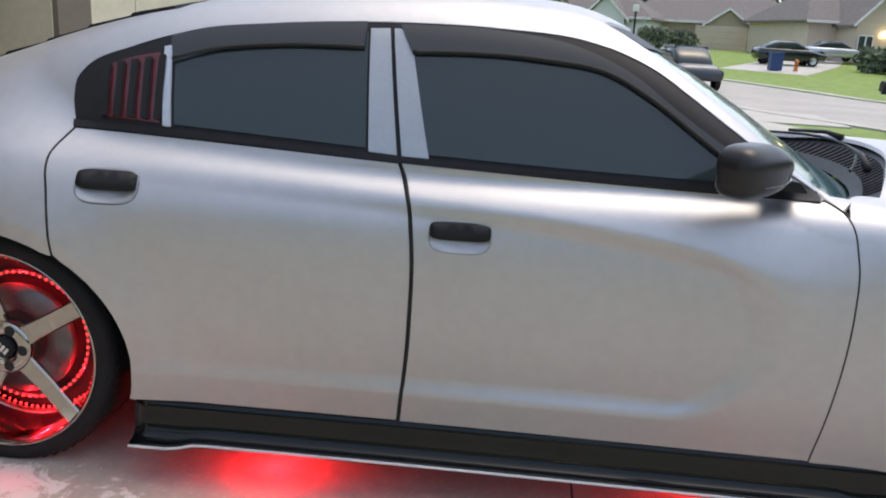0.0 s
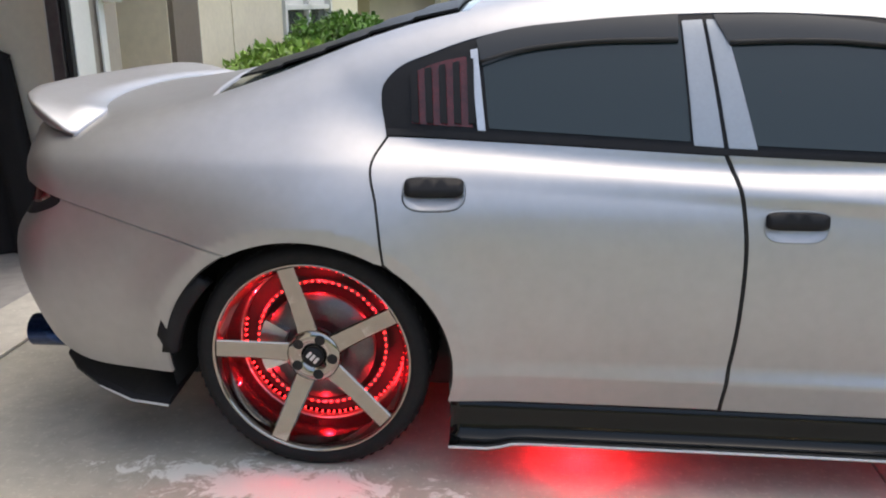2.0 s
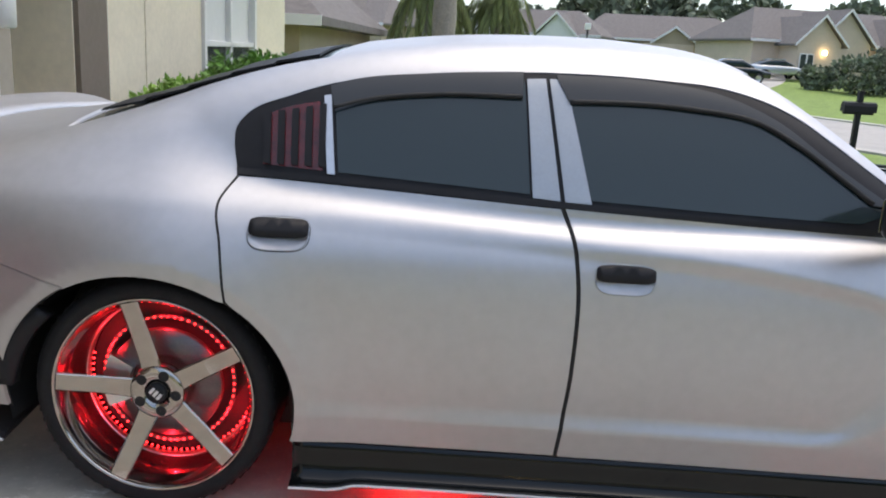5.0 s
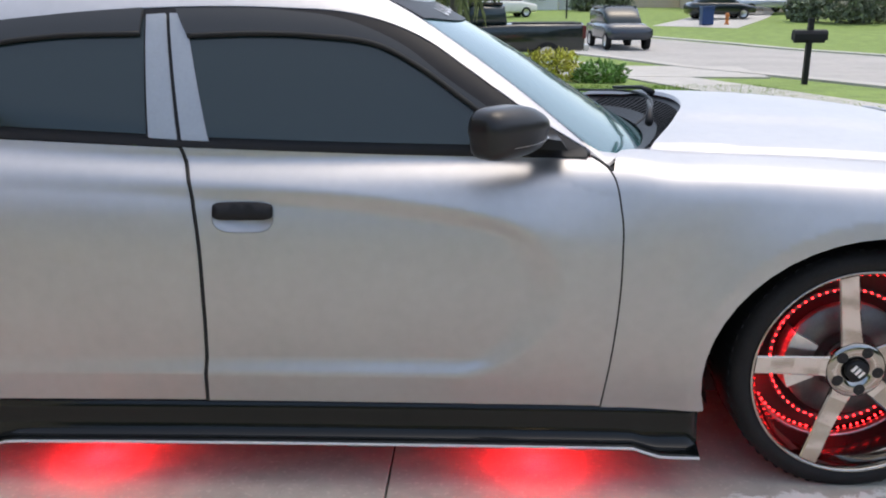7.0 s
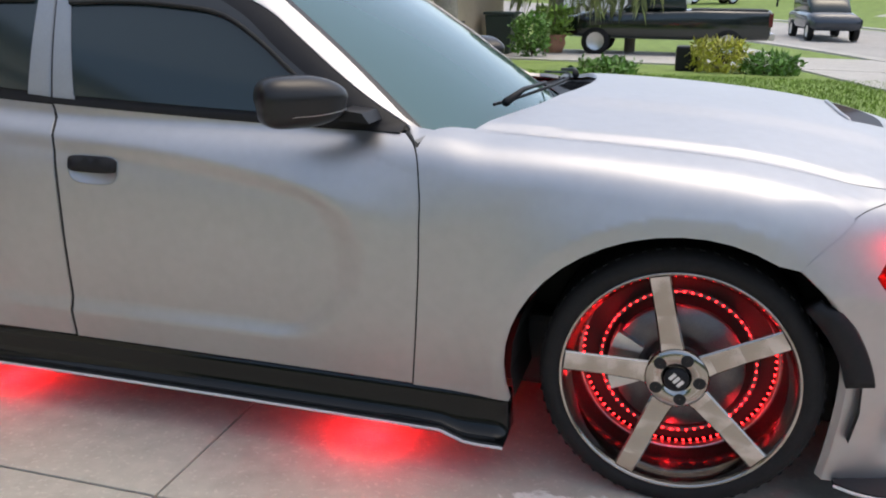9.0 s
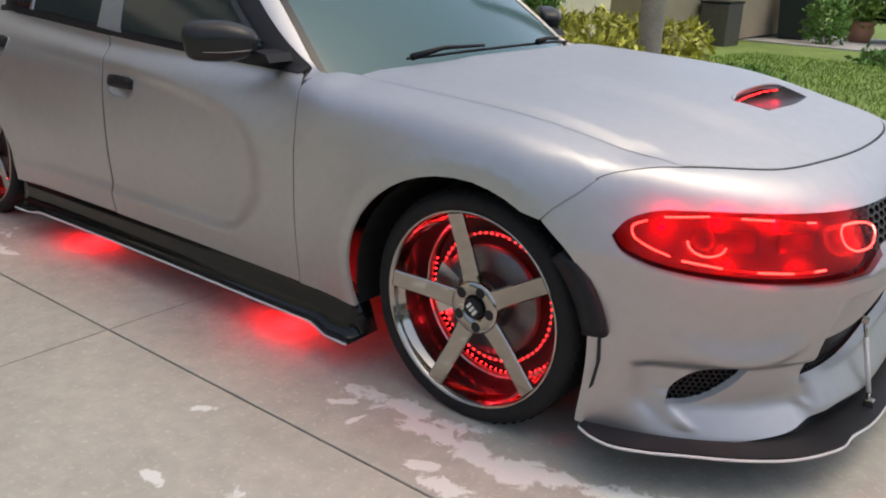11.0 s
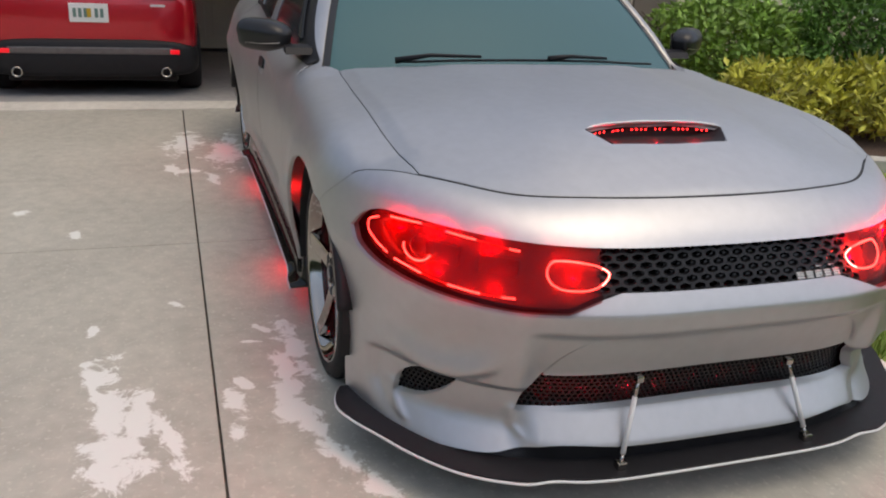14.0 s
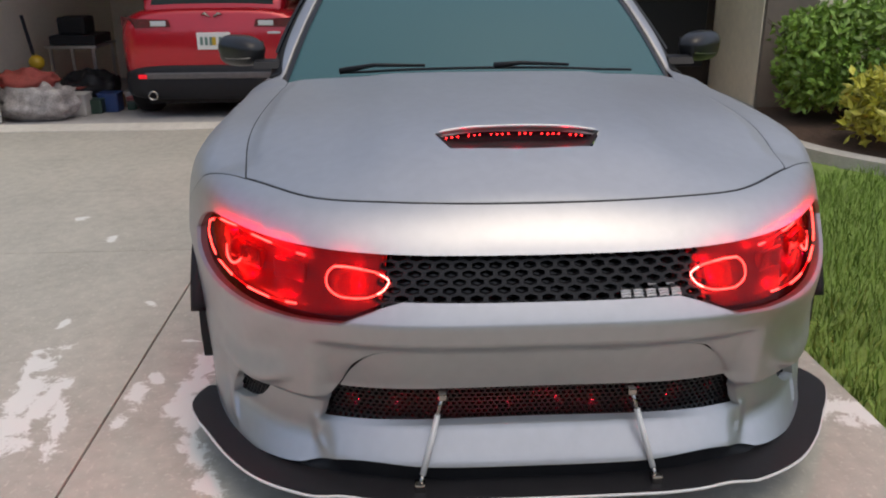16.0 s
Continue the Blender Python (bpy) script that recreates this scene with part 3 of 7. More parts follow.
band = ring(band_top, [(-a, z) for a, z in band_top[::-1]], [(-a, z) for a, z in band_low[::-1]], band_low)
intake_half = bow([(0, 0.525), (17, 0.522), (22, 0.508), (25.5, 0.46), (28.3, 0.39), (31, 0.31), (31.5, 0.275)])
intake = ring(intake_half, bow([(31.5, 0.275), (20, 0.285), (0, 0.29), (-20, 0.285), (-31.5, 0.275)]), [(-a, z) for a, z in intake_half[::-1]])
vent = ring(bow([(51.6, 0.226), (51.3, 0.265), (48.8, 0.312), (44.8, 0.336), (40.2, 0.342)]), bow([(40.2, 0.342), (42.0, 0.300), (44.2, 0.267), (47.6, 0.236), (51.6, 0.226)]))
vent_m = [(-a, z) for a, z in vent]
front_bumper = panel("front_bumper", [skin(body, "nose", nose_out, 0.0105, 0.003, 0, 0.03, holes=[band, intake, vent, vent_m])], M_PAINT, car, both=False)[0]

# black rods in the door gaps: rubber seals and the gaps' shade in one
for pts in (gap_rear, gap_mid, gap_front):
    p = onto(whole, pts, "side")
    q = p - gradient(whole, p) * 0.008
    for s in (-1, 1):
        bm = bmesh.new()
        tube(bm, [(v[0], -v[1] * s, v[2]) for v in q], 0.0078, 6)
        part("door_seal_shade", bm, M_SEAL, car)

# dark lining behind all the gaps
under = ring(bow([(-2.33, 0.32), (-1.95, 0.30)]), REAR_ARCH(190, -10), bow([(-1.1, 0.25), (1.08, 0.25)]), FRONT_ARCH(190, 100), bow([(1.40, 0.80), (1.40, 0.88), (0.8, 0.93), (-0.3, 0.96), (-1.3, 1.0), (-2.38, 0.98)]), [(-2.40, 0.6)])
panel("inner_body", [skin(offset(body, 0.014), "side", under, 0.06, 0, 0, 0)], M_SEAL, car)
panel("nose_lining", [skin(offset(body, 0.14), "nose", ring(bow([(-58, 0.2), (0, 0.2), (58, 0.2)]), bow([(58, 0.2), (56, 0.78)]), bow([(56, 0.78), (0, 0.80), (-56, 0.78)]), bow([(-56, 0.78), (-58, 0.2)])), 0.04, 0, 0, 0)], M_SEAL, car, both=False)

# black rods added in the shut lines of the hood and the bumper, for the shade there
for name, pts, kind in (("hood_gap_shade", hood_front + [(x, -y) for x, y in hood_front[::-1]][1:], "top"), ("hood_gap_shade", hood_edge, "top"), ("hood_gap_shade", [(x, -y) for x, y in hood_edge], "top"), ("bumper_gap_shade", crown_front, "top"), ("bumper_gap_shade", [(x, -y) for x, y in crown_front], "top")):
    p = onto(body, pts, kind)
    bm = bmesh.new()
    tube(bm, [tuple(q) for q in p - gradient(body, p) * 0.0075], 0.0068, 6)
    part(name, bm, M_SEAL, car)


# ---- side windows ----
glasshouse = ring(dlo, belt_front[::-1], belt_rear[::-1])
trim = panel("window_surround", [skin(cabin, "side", glasshouse, 0.03, 0.0, 0.003, 0.01)], M_SATIN, car, "satin black window surround")
pane_r = ring(bow([(-1.005, 1.040), (-0.7, 1.026), (-0.455, 1.014)]), bow([(-0.455, 1.014), (-0.484, 1.318)]), bow([(-0.484, 1.318), (-0.752, 1.300), (-1.0, 1.266), (-1.035, 1.256)]), bow([(-1.035, 1.256), (-1.005, 1.040)]))
pane_f = ring(bow([(-0.288, 1.006), (0.1, 0.994), (0.47, 0.986)]), bow([(0.47, 0.986), (0.56, 1.02)]), bow([(0.56, 1.02), (0.45, 1.085), (0.34, 1.162), (0.22, 1.24), (0.08, 1.292), (-0.1, 1.312), (-0.378, 1.318)]), bow([(-0.378, 1.318), (-0.288, 1.006)]))
for name, outline in (("rear_door_glass", pane_r), ("front_door_glass", pane_f)):
    panel(name, [skin(cabin, "side", outline, 0.05, 0.0, -0.002, 0.004)], M_GLASS, car, "dark tinted side glass")
visor_r = ring(bow([(-0.490, 1.340), (-0.752, 1.322), (-1.0, 1.288), (-1.05, 1.272)]), bow([(-1.05, 1.272), (-1.03, 1.205)]), bow([(-1.03, 1.205), (-0.95, 1.232), (-0.752, 1.262), (-0.490, 1.270)]), bow([(-0.490, 1.270), (-0.490, 1.340)]))
visor_f = ring(bow([(-0.395, 1.338), (-0.1, 1.332), (0.09, 1.304), (0.245, 1.24), (0.37, 1.152), (0.49, 1.073), (0.56, 1.030)]), bow([(0.56, 1.030), (0.50, 1.034)]), bow([(0.50, 1.034), (0.41, 1.098), (0.30, 1.175), (0.19, 1.232), (0.0, 1.262), (-0.2, 1.268), (-0.352, 1.262)]), bow([(-0.352, 1.262), (-0.395, 1.338)]))
# black rods along the visors' lower edges, for the shadow under them
edge_r = bow([(-1.035, 1.212), (-0.95, 1.238), (-0.752, 1.266), (-0.490, 1.274)])
edge_f = bow([(0.50, 1.040), (0.41, 1.104), (0.30, 1.180), (0.19, 1.237), (0.0, 1.266), (-0.2, 1.272), (-0.352, 1.267)])
for outline, low_edge in ((visor_r, edge_r), (visor_f, edge_f)):
    visors = panel("window_visor", [skin(cabin, "side", outline, 0.02, 0.0, -0.012, 0.010)], M_SMOKE, car, "smoked window visor")
    p = onto(cabin, low_edge, "side")
    q = p + gradient(cabin, p) * 0.008
    for k, visor in enumerate(visors):
        bm = bmesh.new()
        tube(bm, [(v[0], v[1] * (1 - 2 * k), v[2]) for v in q], 0.0075, 6)
        part("visor_shadow", bm, M_SEAL, visor, "black strip for the shadow under the visor", True)
pillar_r = ring(bow([(-0.446, 1.004), (-0.478, 1.325)]), bow([(-0.478, 1.325), (-0.424, 1.328)]), bow([(-0.424, 1.328), (-0.368, 0.999)]))
pillar_f = ring(bow([(-0.354, 0.998), (-0.412, 1.328)]), bow([(-0.412, 1.328), (-0.366, 1.328)]), bow([(-0.366, 1.328), (-0.280, 0.995)]))
for outline in (pillar_r, pillar_f):
    panel("pillar_trim", [skin(cabin, "side", outline, 0.03, 0.0, -0.006, 0.01)], M_PILLAR, car, "brushed silver pillar trim")
strip = ring(bow([(-1.036, 1.034), (-1.066, 1.246)]), bow([(-1.066, 1.246), (-1.046, 1.250)]), bow([(-1.046, 1.250), (-1.014, 1.033)]))
panel("window_strip", [skin(cabin, "side", strip, 0.03, 0.0, -0.007, 0.01)], M_STEEL, car, "bright metal divider strip")
louvre = ring(bow([(-1.225, 1.050), (-1.050, 1.042)]), bow([(-1.050, 1.042), (-1.078, 1.232)]), bow([(-1.078, 1.232), (-1.16, 1.214), (-1.232, 1.186)]), bow([(-1.232, 1.186), (-1.225, 1.050)]))
# the red gleam between the blades is put into the panel's colour
panel("quarter_louvre", [skin(cabin, "side", louvre, 0.03, 0.0, -0.001, 0.004)], M_TAIL, car, "louvred quarter window cover, red glow put into its colour")
for k in range(5):
    x0 = -1.222 + 0.040 * k
    blade = ring(bow([(x0, 1.052), (x0 + 0.019, 1.050)]), bow([(x0 + 0.019, 1.050), (x0 + 0.006, 1.19 + 0.008 * k)]), bow([(x0 + 0.006, 1.19 + 0.008 * k), (x0 - 0.012, 1.186 + 0.008 * k)]))
    panel("louvre_blade", [skin(cabin, "side", blade, 0.03, 0.0, -0.014, 0.014)], M_SATIN, car)
belt_line = ring(bow([(-1.30, 1.036), (-0.85, 1.020), (-0.362, 0.997), (0.2, 0.980), (0.75, 0.968)]), bow([(0.75, 0.968), (0.75, 0.948)]), bow([(0.75, 0.948), (0.2, 0.962), (-0.362, 0.980), (-0.85, 1.002), (-1.295, 1.018)]))
panel("belt_moulding", [skin(whole, "side", belt_line, 0.02, 0.0, -0.005, 0.008)], M_SATIN, car, "black belt-line moulding")

# windscreen sun strip with a looping white script, drawn as plain bars
strip_out = ring(bow([(0.185, -0.60), (0.275, -0.35), (0.305, 0), (0.275, 0.35), (0.185, 0.60)]), bow([(0.185, 0.60), (0.30, 0.635)]), bow([(0.30, 0.635), (0.385, 0.35), (0.415, 0), (0.385, -0.35), (0.30, -0.635)]), bow([(0.30, -0.635), (0.185, -0.60)]))
sunstrip = panel("sun_strip", [skin(cabin, "top", strip_out, 0.05, 0.0, 0.0075, 0)], M_SATIN, windscreen, "black sun strip with white script", both=False)[0]
M_SCRIPT = material("white_script", (0.75, 0.75, 0.75), 0.5)
for y0, w in ((-0.36, 0.05), (-0.28, 0.09), (-0.17, 0.06), (-0.08, 0.10), (0.05, 0.07), (0.15, 0.09), (0.27, 0.05)):
    pts = bow([(0.312, y0), (0.345, y0 + 0.01), (0.352, y0 + w * 0.7), (0.325, y0 + w)])
    back = bow([(0.333, y0 + w), (0.362, y0 + w * 0.7), (0.355, y0), (0.318, y0 - 0.008)])
    panel("script_bar", [skin(cabin, "top", ring(pts, back), 0.02, 0.0, 0.0045, 0)], M_SCRIPT, sunstrip, both=False)

# louvres over the rear window
for k in range(5):
    x0 = -1.12 - 0.14 * k
    bm = bmesh.new()
    grid = []
    ys = np.linspace(-0.56, 0.56, 15)
    for y, z, zb in zip(ys, height(whole, x0, ys), height(whole, x0 - 0.14, ys)):
        grid.append([bm.verts.new(q) for q in ((x0, y, z + 0.004), (x0 - 0.135, y, zb + 0.012), (x0 - 0.145, y, zb + 0.002), (x0, y, z - 0.004))])
    for a, b in zip(grid, grid[1:]):
        for i in range(4):
            bm.faces.new((a[i], a[(i + 1) % 4], b[(i + 1) % 4], b[i]))
    bm.faces.new(grid[0])
    bm.faces.new(grid[-1][::-1])
    part("rear_louvre", bm, M_SATIN, car, "matt black rear window louvre")

# door mirrors: a rounded shell cut flat behind, a ledge round its middle, a clear strip on its face
def mirror_shell(x, y, z):
    """A point of the unit ball moved onto the mirror's shell."""
    e = lambda q, p: math.copysign(abs(q) ** p, q)
    low = 0.955 if z < 0.02 else 1.0
    x, y, z = e(x, 0.80 if x > 0 else 0.35), e(y, 0.40 if y > 0 else 0.66), e(z, 0.62 if z > 0 else 0.54)
    tall = (0.068 if z > 0 else 0.064) * (1 - 0.28 * max(-y, 0) ** 1.6) * (1 - 0.22 * max(x, 0) ** 2)
    return Vector((0.060 * x * low * (1 - 0.14 * max(y, 0) * max(x, 0)), 0.121 * y * low, tall * z))


for s in (-1, 1):
    place = Matrix.Translation((0.540, s * 1.030, 1.040)) @ Matrix(((0.75, -0.66, 0), (0.66 * s, 0.75 * s, 0), (0, 0, 1))).to_4x4()
    bm = bmesh.new()
    bmesh.ops.create_uvsphere(bm, u_segments=48, v_segments=37, radius=1)
    for v in bm.verts:
        v.co = place @ mirror_shell(*v.co)
    if s < 0:
        bmesh.ops.recalc_face_normals(bm, faces=bm.faces)
    mirror = part("door_mirror", bm, M_MIRROR, car, "glossy dark door mirror", True)
    bm = bmesh.new()
    prism(bm, [(0.60, 0.985), (0.69, 0.982), (0.67, 1.008), (0.61, 1.015)], s * 0.845, s * 0.955, "y")
    part("mirror_foot", bm, M_SATIN, mirror)
    bm = bmesh.new()
    add_box(bm, (-0.0615, -0.084, -0.043), (-0.0590, 0.084, 0.043), 0.001, place)
    part("mirror_glass", bm, M_CHROME, mirror)
    bm = bmesh.new()
    hoops = []
    for i in range(15):
        w = i / 14
        turn_w = radians(-58 + 66 * w)
        hoop = []
        for dz, out in ((0.035, 1.03), (-0.035, 1.03), (-0.035, 0.96), (0.035, 0.96)):
            zz = -0.20 - 0.14 * w + dz * (1 - 0.75 * w)
            rr = math.sqrt(1 - zz * zz)
            p = mirror_shell(rr * math.cos(turn_w), rr * math.sin(turn_w), zz)
            hoop.append(bm.verts.new(place @ Vector((p.x * out, p.y * out, p.z))))
        hoops.append(hoop)
    for r0, r1 in zip(hoops, hoops[1:]):
        for k in range(4):
            bm.faces.new((r0[k], r0[(k + 1) % 4], r1[(k + 1) % 4], r1[k]))
    bm.faces.new(hoops[0][::-1])
    bm.faces.new(hoops[-1])
    bmesh.ops.recalc_face_normals(bm, faces=bm.faces)
    part("indicator", bm, M_STEEL, mirror, "slim clear indicator strip")

# wipers
for y0, y1 in ((-0.55, 0.08), (0.05, 0.62)):
    bm = bmesh.new()
    ys = np.linspace(y0, y1, 9)
    xs = 1.075 - 0.30 * (ys / 0.8) ** 2
    pts = list(zip(xs, ys, height(whole, xs, ys) + 0.004))
    tube(bm, pts, 0.005, 6)
    wiper = part("wiper", bm, M_SATIN, car, "black wiper blade")
    ym = (y0 + y1) / 2
    bm = bmesh.new()
    tube(bm, [(1.06 - 0.30 * (ym / 0.8) ** 2, ym, pts[4][2] + 0.012), (1.09 - 0.30 * ((ym - 0.2) / 0.8) ** 2, ym - 0.2, pts[2][2] + 0.022), (1.10 - 0.25 * ((y0 - 0.02) / 0.8) ** 2, y0 - 0.02, pts[0][2] + 0.010)], [0.006, 0.008, 0.013], 8)
    part("wiper_arm", bm, M_SATIN, wiper, "black wiper arm", True)

# boot spoiler: a ducktail that wraps down at its ends
edge_a = [0.0, 0.4, 0.6, 0.70, 0.76, 0.80, 0.825]
rear_e = smooth(edge_a, [-2.555, -2.540, -2.512, -2.470, -2.420, -2.360, -2.300])
rear_h = smooth(edge_a, [1.122, 1.122, 1.116, 1.104, 1.085, 1.055, 1.022])
lead_e = smooth(edge_a, [-2.340, -2.315, -2.262, -2.215, -2.225, -2.240, -2.250])
thick = smooth(edge_a, [0.060, 0.060, 0.062, 0.066, 0.062, 0.045, 0.022])
span = np.r_[np.linspace(-0.825, -0.68, 14), np.linspace(-0.66, 0.66, 33), np.linspace(0.68, 0.825, 14)]
lead_x = np.array([float(lead_e(abs(y))) for y in span])
lead_z = height(whole, lead_x, span)
bm = bmesh.new()
rows = []
for y, lx, lz in zip(span, lead_x, lead_z):
    a = abs(y)
    rx, rz, th = float(rear_e(a)), float(rear_h(a)), float(thick(a))
    rows.append([bm.verts.new(q) for q in ((lx, y, lz - 0.004), (lx - 0.004, y, lz + 0.010), (lx * 0.6 + rx * 0.4, y, lz * 0.62 + rz * 0.38 + 0.004), (rx + 0.03, y, rz - 0.006), (rx + 0.008, y, rz + 0.001), (rx, y, rz - 0.004), (rx + 0.012, y, rz - th * 0.55), (rx + 0.04, y, rz - th), (lx - 0.02, y, lz - 0.02))])
for a, b in zip(rows, rows[1:]):
    for k in range(9):
        bm.faces.new((a[k], a[(k + 1) % 9], b[(k + 1) % 9], b[k]))
bm.faces.new(rows[0])
bm.faces.new(rows[-1][::-1])
part("boot_spoiler", bm, M_PAINT, car, "silver ducktail boot spoiler", True)


# ---- front lamps and grille ----
def strand(pts, sink, r, name, mat, parent, mirror=1):
    """A thin rod laid along the nose through (degrees, z)."""
    q = bow([(a * mirror, z) for a, z in pts], 6)
    p = onto(body, q, "nose")
    g = gradient(body, p)
    bm = bmesh.new()
    tube(bm, [tuple(v) for v in p - g * sink], r, 6)
    return part(name, bm, mat, parent)


def beads(pts, sink, r, gap, name, mat, parent, mirror=1):
    """A row of small round lamps along the nose through (degrees, z), with the strip that carries them."""
    q = bow([(a * mirror, z) for a, z in pts], 12)
    p = onto(body, q, "nose")
    p = p - gradient(body, p) * sink
    d = np.r_[0, np.cumsum(np.linalg.norm(np.diff(p, axis=0), axis=1))]
    bm = bmesh.new()
    for s in np.arange(gap / 2, d[-1], gap):
        geo = bmesh.ops.create_icosphere(bm, subdivisions=1, radius=r)
        bmesh.ops.translate(bm, vec=[float(np.interp(s, d, p[:, k])) for k in range(3)], verts=geo["verts"])
    return tagged(part(name, bm, mat, parent), kind="stuff")


M_NET = material("dark_net", (0.009, 0.009, 0.010), 0.35, 0, spec=0.3)
lens_top = [q for q in band_top if q[0] > 21.0]
lens_low = [q for q in band_low if q[0] > 21.0]
lens_out = ring(lens_low, lens_top)
M_LENS = glass("red_lit_lens", (0.10, 0.002, 0.004), 0.03, 0.80)
M_HOUSE = material("lamp_housing", (0.20, 0.015, 0.015), 0.25, 0.3, 0.3, 30, coat=0.3)
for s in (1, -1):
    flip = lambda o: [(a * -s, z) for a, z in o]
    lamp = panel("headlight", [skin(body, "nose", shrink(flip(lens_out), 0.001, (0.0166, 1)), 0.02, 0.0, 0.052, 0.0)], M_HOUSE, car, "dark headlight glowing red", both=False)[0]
    panel("lens", [skin(body, "nose", flip(lens_out), 0.02, 0.0, 0.010, 0.0)], M_LENS, lamp, "red glass lens", both=False)[0].visible_shadow = False
    for a0, z0, a1, z1, hot in ((55.0, 0.742, 49.0, 0.750, 1), (44.5, 0.748, 39.8, 0.745, 1), (34.6, 0.738, 32.8, 0.736, 1), (52.5, 0.640, 47.0, 0.628, 1), (42.6, 0.622, 37.6, 0.621, 1), (34.6, 0.624, 32.8, 0.626, 1), (49.0, 0.750, 44.5, 0.748, 0), (39.8, 0.745, 34.6, 0.738, 0), (47.0, 0.628, 42.6, 0.622, 0), (37.6, 0.621, 34.6, 0.624, 0)):
        line = [(a0, z0), ((a0 + a1) / 2, (z0 + z1) / 2), (a1, z1)]
        if hot:
            beads(line, 0.022, 0.0032, 0.0075, "led_row", M_LEDHOT, lamp, -s)
        else:
            beads(line, 0.024, 0.0016, 0.0085, "led_row", M_LED, lamp, -s)
    beads([(57.2, 0.732), (59.2, 0.712), (59.0, 0.692), (57.0, 0.668), (54.0, 0.648)], 0.020, 0.0029, 0.0075, "led_row", M_LEDHOT, lamp, -s)
    beads([(49.0 + 2.7 * math.cos(radians(a)), 0.690 + 0.036 * math.sin(radians(a))) for a in range(200, 361, 20)], 0.030, 0.0032, 0.0070, "projector_ring", M_LEDHOT, lamp, -s)
    beads([(28.2, 0.722), (28.9, 0.706), (28.6, 0.678), (27.3, 0.662), (24.6, 0.657), (22.2, 0.664), (20.8, 0.680), (20.4, 0.696), (21.8, 0.712), (24.0, 0.720)], 0.018, 0.0029, 0.0064, "lamp_ring", M_LEDHOT, lamp, -s)
    beads([(28.2, 0.722), (26.0, 0.723), (24.0, 0.720)], 0.018, 0.0036, 0.0064, "lamp_ring", M_LEDHOT, lamp, -s)
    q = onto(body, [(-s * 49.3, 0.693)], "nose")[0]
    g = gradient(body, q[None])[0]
    bm = bmesh.new()
    bmesh.ops.create_uvsphere(bm, u_segments=24, v_segments=14, radius=0.034)
    bmesh.ops.translate(bm, vec=Vector(q - g * 0.055), verts=bm.verts[:])
    part("projector", bm, M_HOUSE, lamp, smooth_faces=True)
    for a0 in (45.0, 36.0):
        p0 = onto(body, [(-s * a0, 0.69)], "nose")[0]
        g0 = gradient(body, p0[None])[0]
        bm = bmesh.new()
        add_box(bm, (-0.012, -0.055, -0.034), (0.006, 0.055, 0.034), 0.006, Matrix.Translation(p0 - g0 * 0.046) @ Vector((g0[0], g0[1], 0)).to_track_quat("X", "Z").to_matrix().to_4x4())
        part("reflector", bm, M_HOUSE, lamp)
    # extra unseen point lamps inside and ahead of the lens spread its red halo
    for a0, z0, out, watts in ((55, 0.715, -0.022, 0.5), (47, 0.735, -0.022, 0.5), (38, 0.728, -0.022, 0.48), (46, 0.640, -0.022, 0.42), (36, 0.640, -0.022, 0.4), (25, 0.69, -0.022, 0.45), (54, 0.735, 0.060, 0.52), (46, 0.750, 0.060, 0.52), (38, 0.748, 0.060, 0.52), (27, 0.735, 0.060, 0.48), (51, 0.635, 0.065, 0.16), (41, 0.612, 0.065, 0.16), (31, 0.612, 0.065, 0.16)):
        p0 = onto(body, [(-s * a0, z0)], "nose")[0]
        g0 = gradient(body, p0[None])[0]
        data = bpy.data.lights.new("headlight_fill", "POINT")
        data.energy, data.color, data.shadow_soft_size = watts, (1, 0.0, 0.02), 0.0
        new("headlight_fill", data).location = Vector(p0 + g0 * out)
    # body-coloured brow under the lamp is the bumper itself; a dark tray closes the lamp below
    panel("lamp_tray", [skin(body, "nose", shrink(flip(lens_out), -0.002, (0.0166, 1)), 0.03, 0.0, 0.066, 0.0)], M_BLACK, lamp, both=False)

# honeycomb grille
lo_m, hi_m = [q for q in band_low if q[0] <= 22.5], [q for q in band_top if q[0] <= 22.5]
full = ring(hi_m, [(-a, z) for a, z in hi_m[::-1]], [(-a, z) for a, z in lo_m[::-1]], lo_m)
grille = panel("grille", [skin(body, "nose", full, 0.03, 0.0, 0.062, 0.0)], M_BLACK, car, "black honeycomb grille with a silver badge", both=False)[0]


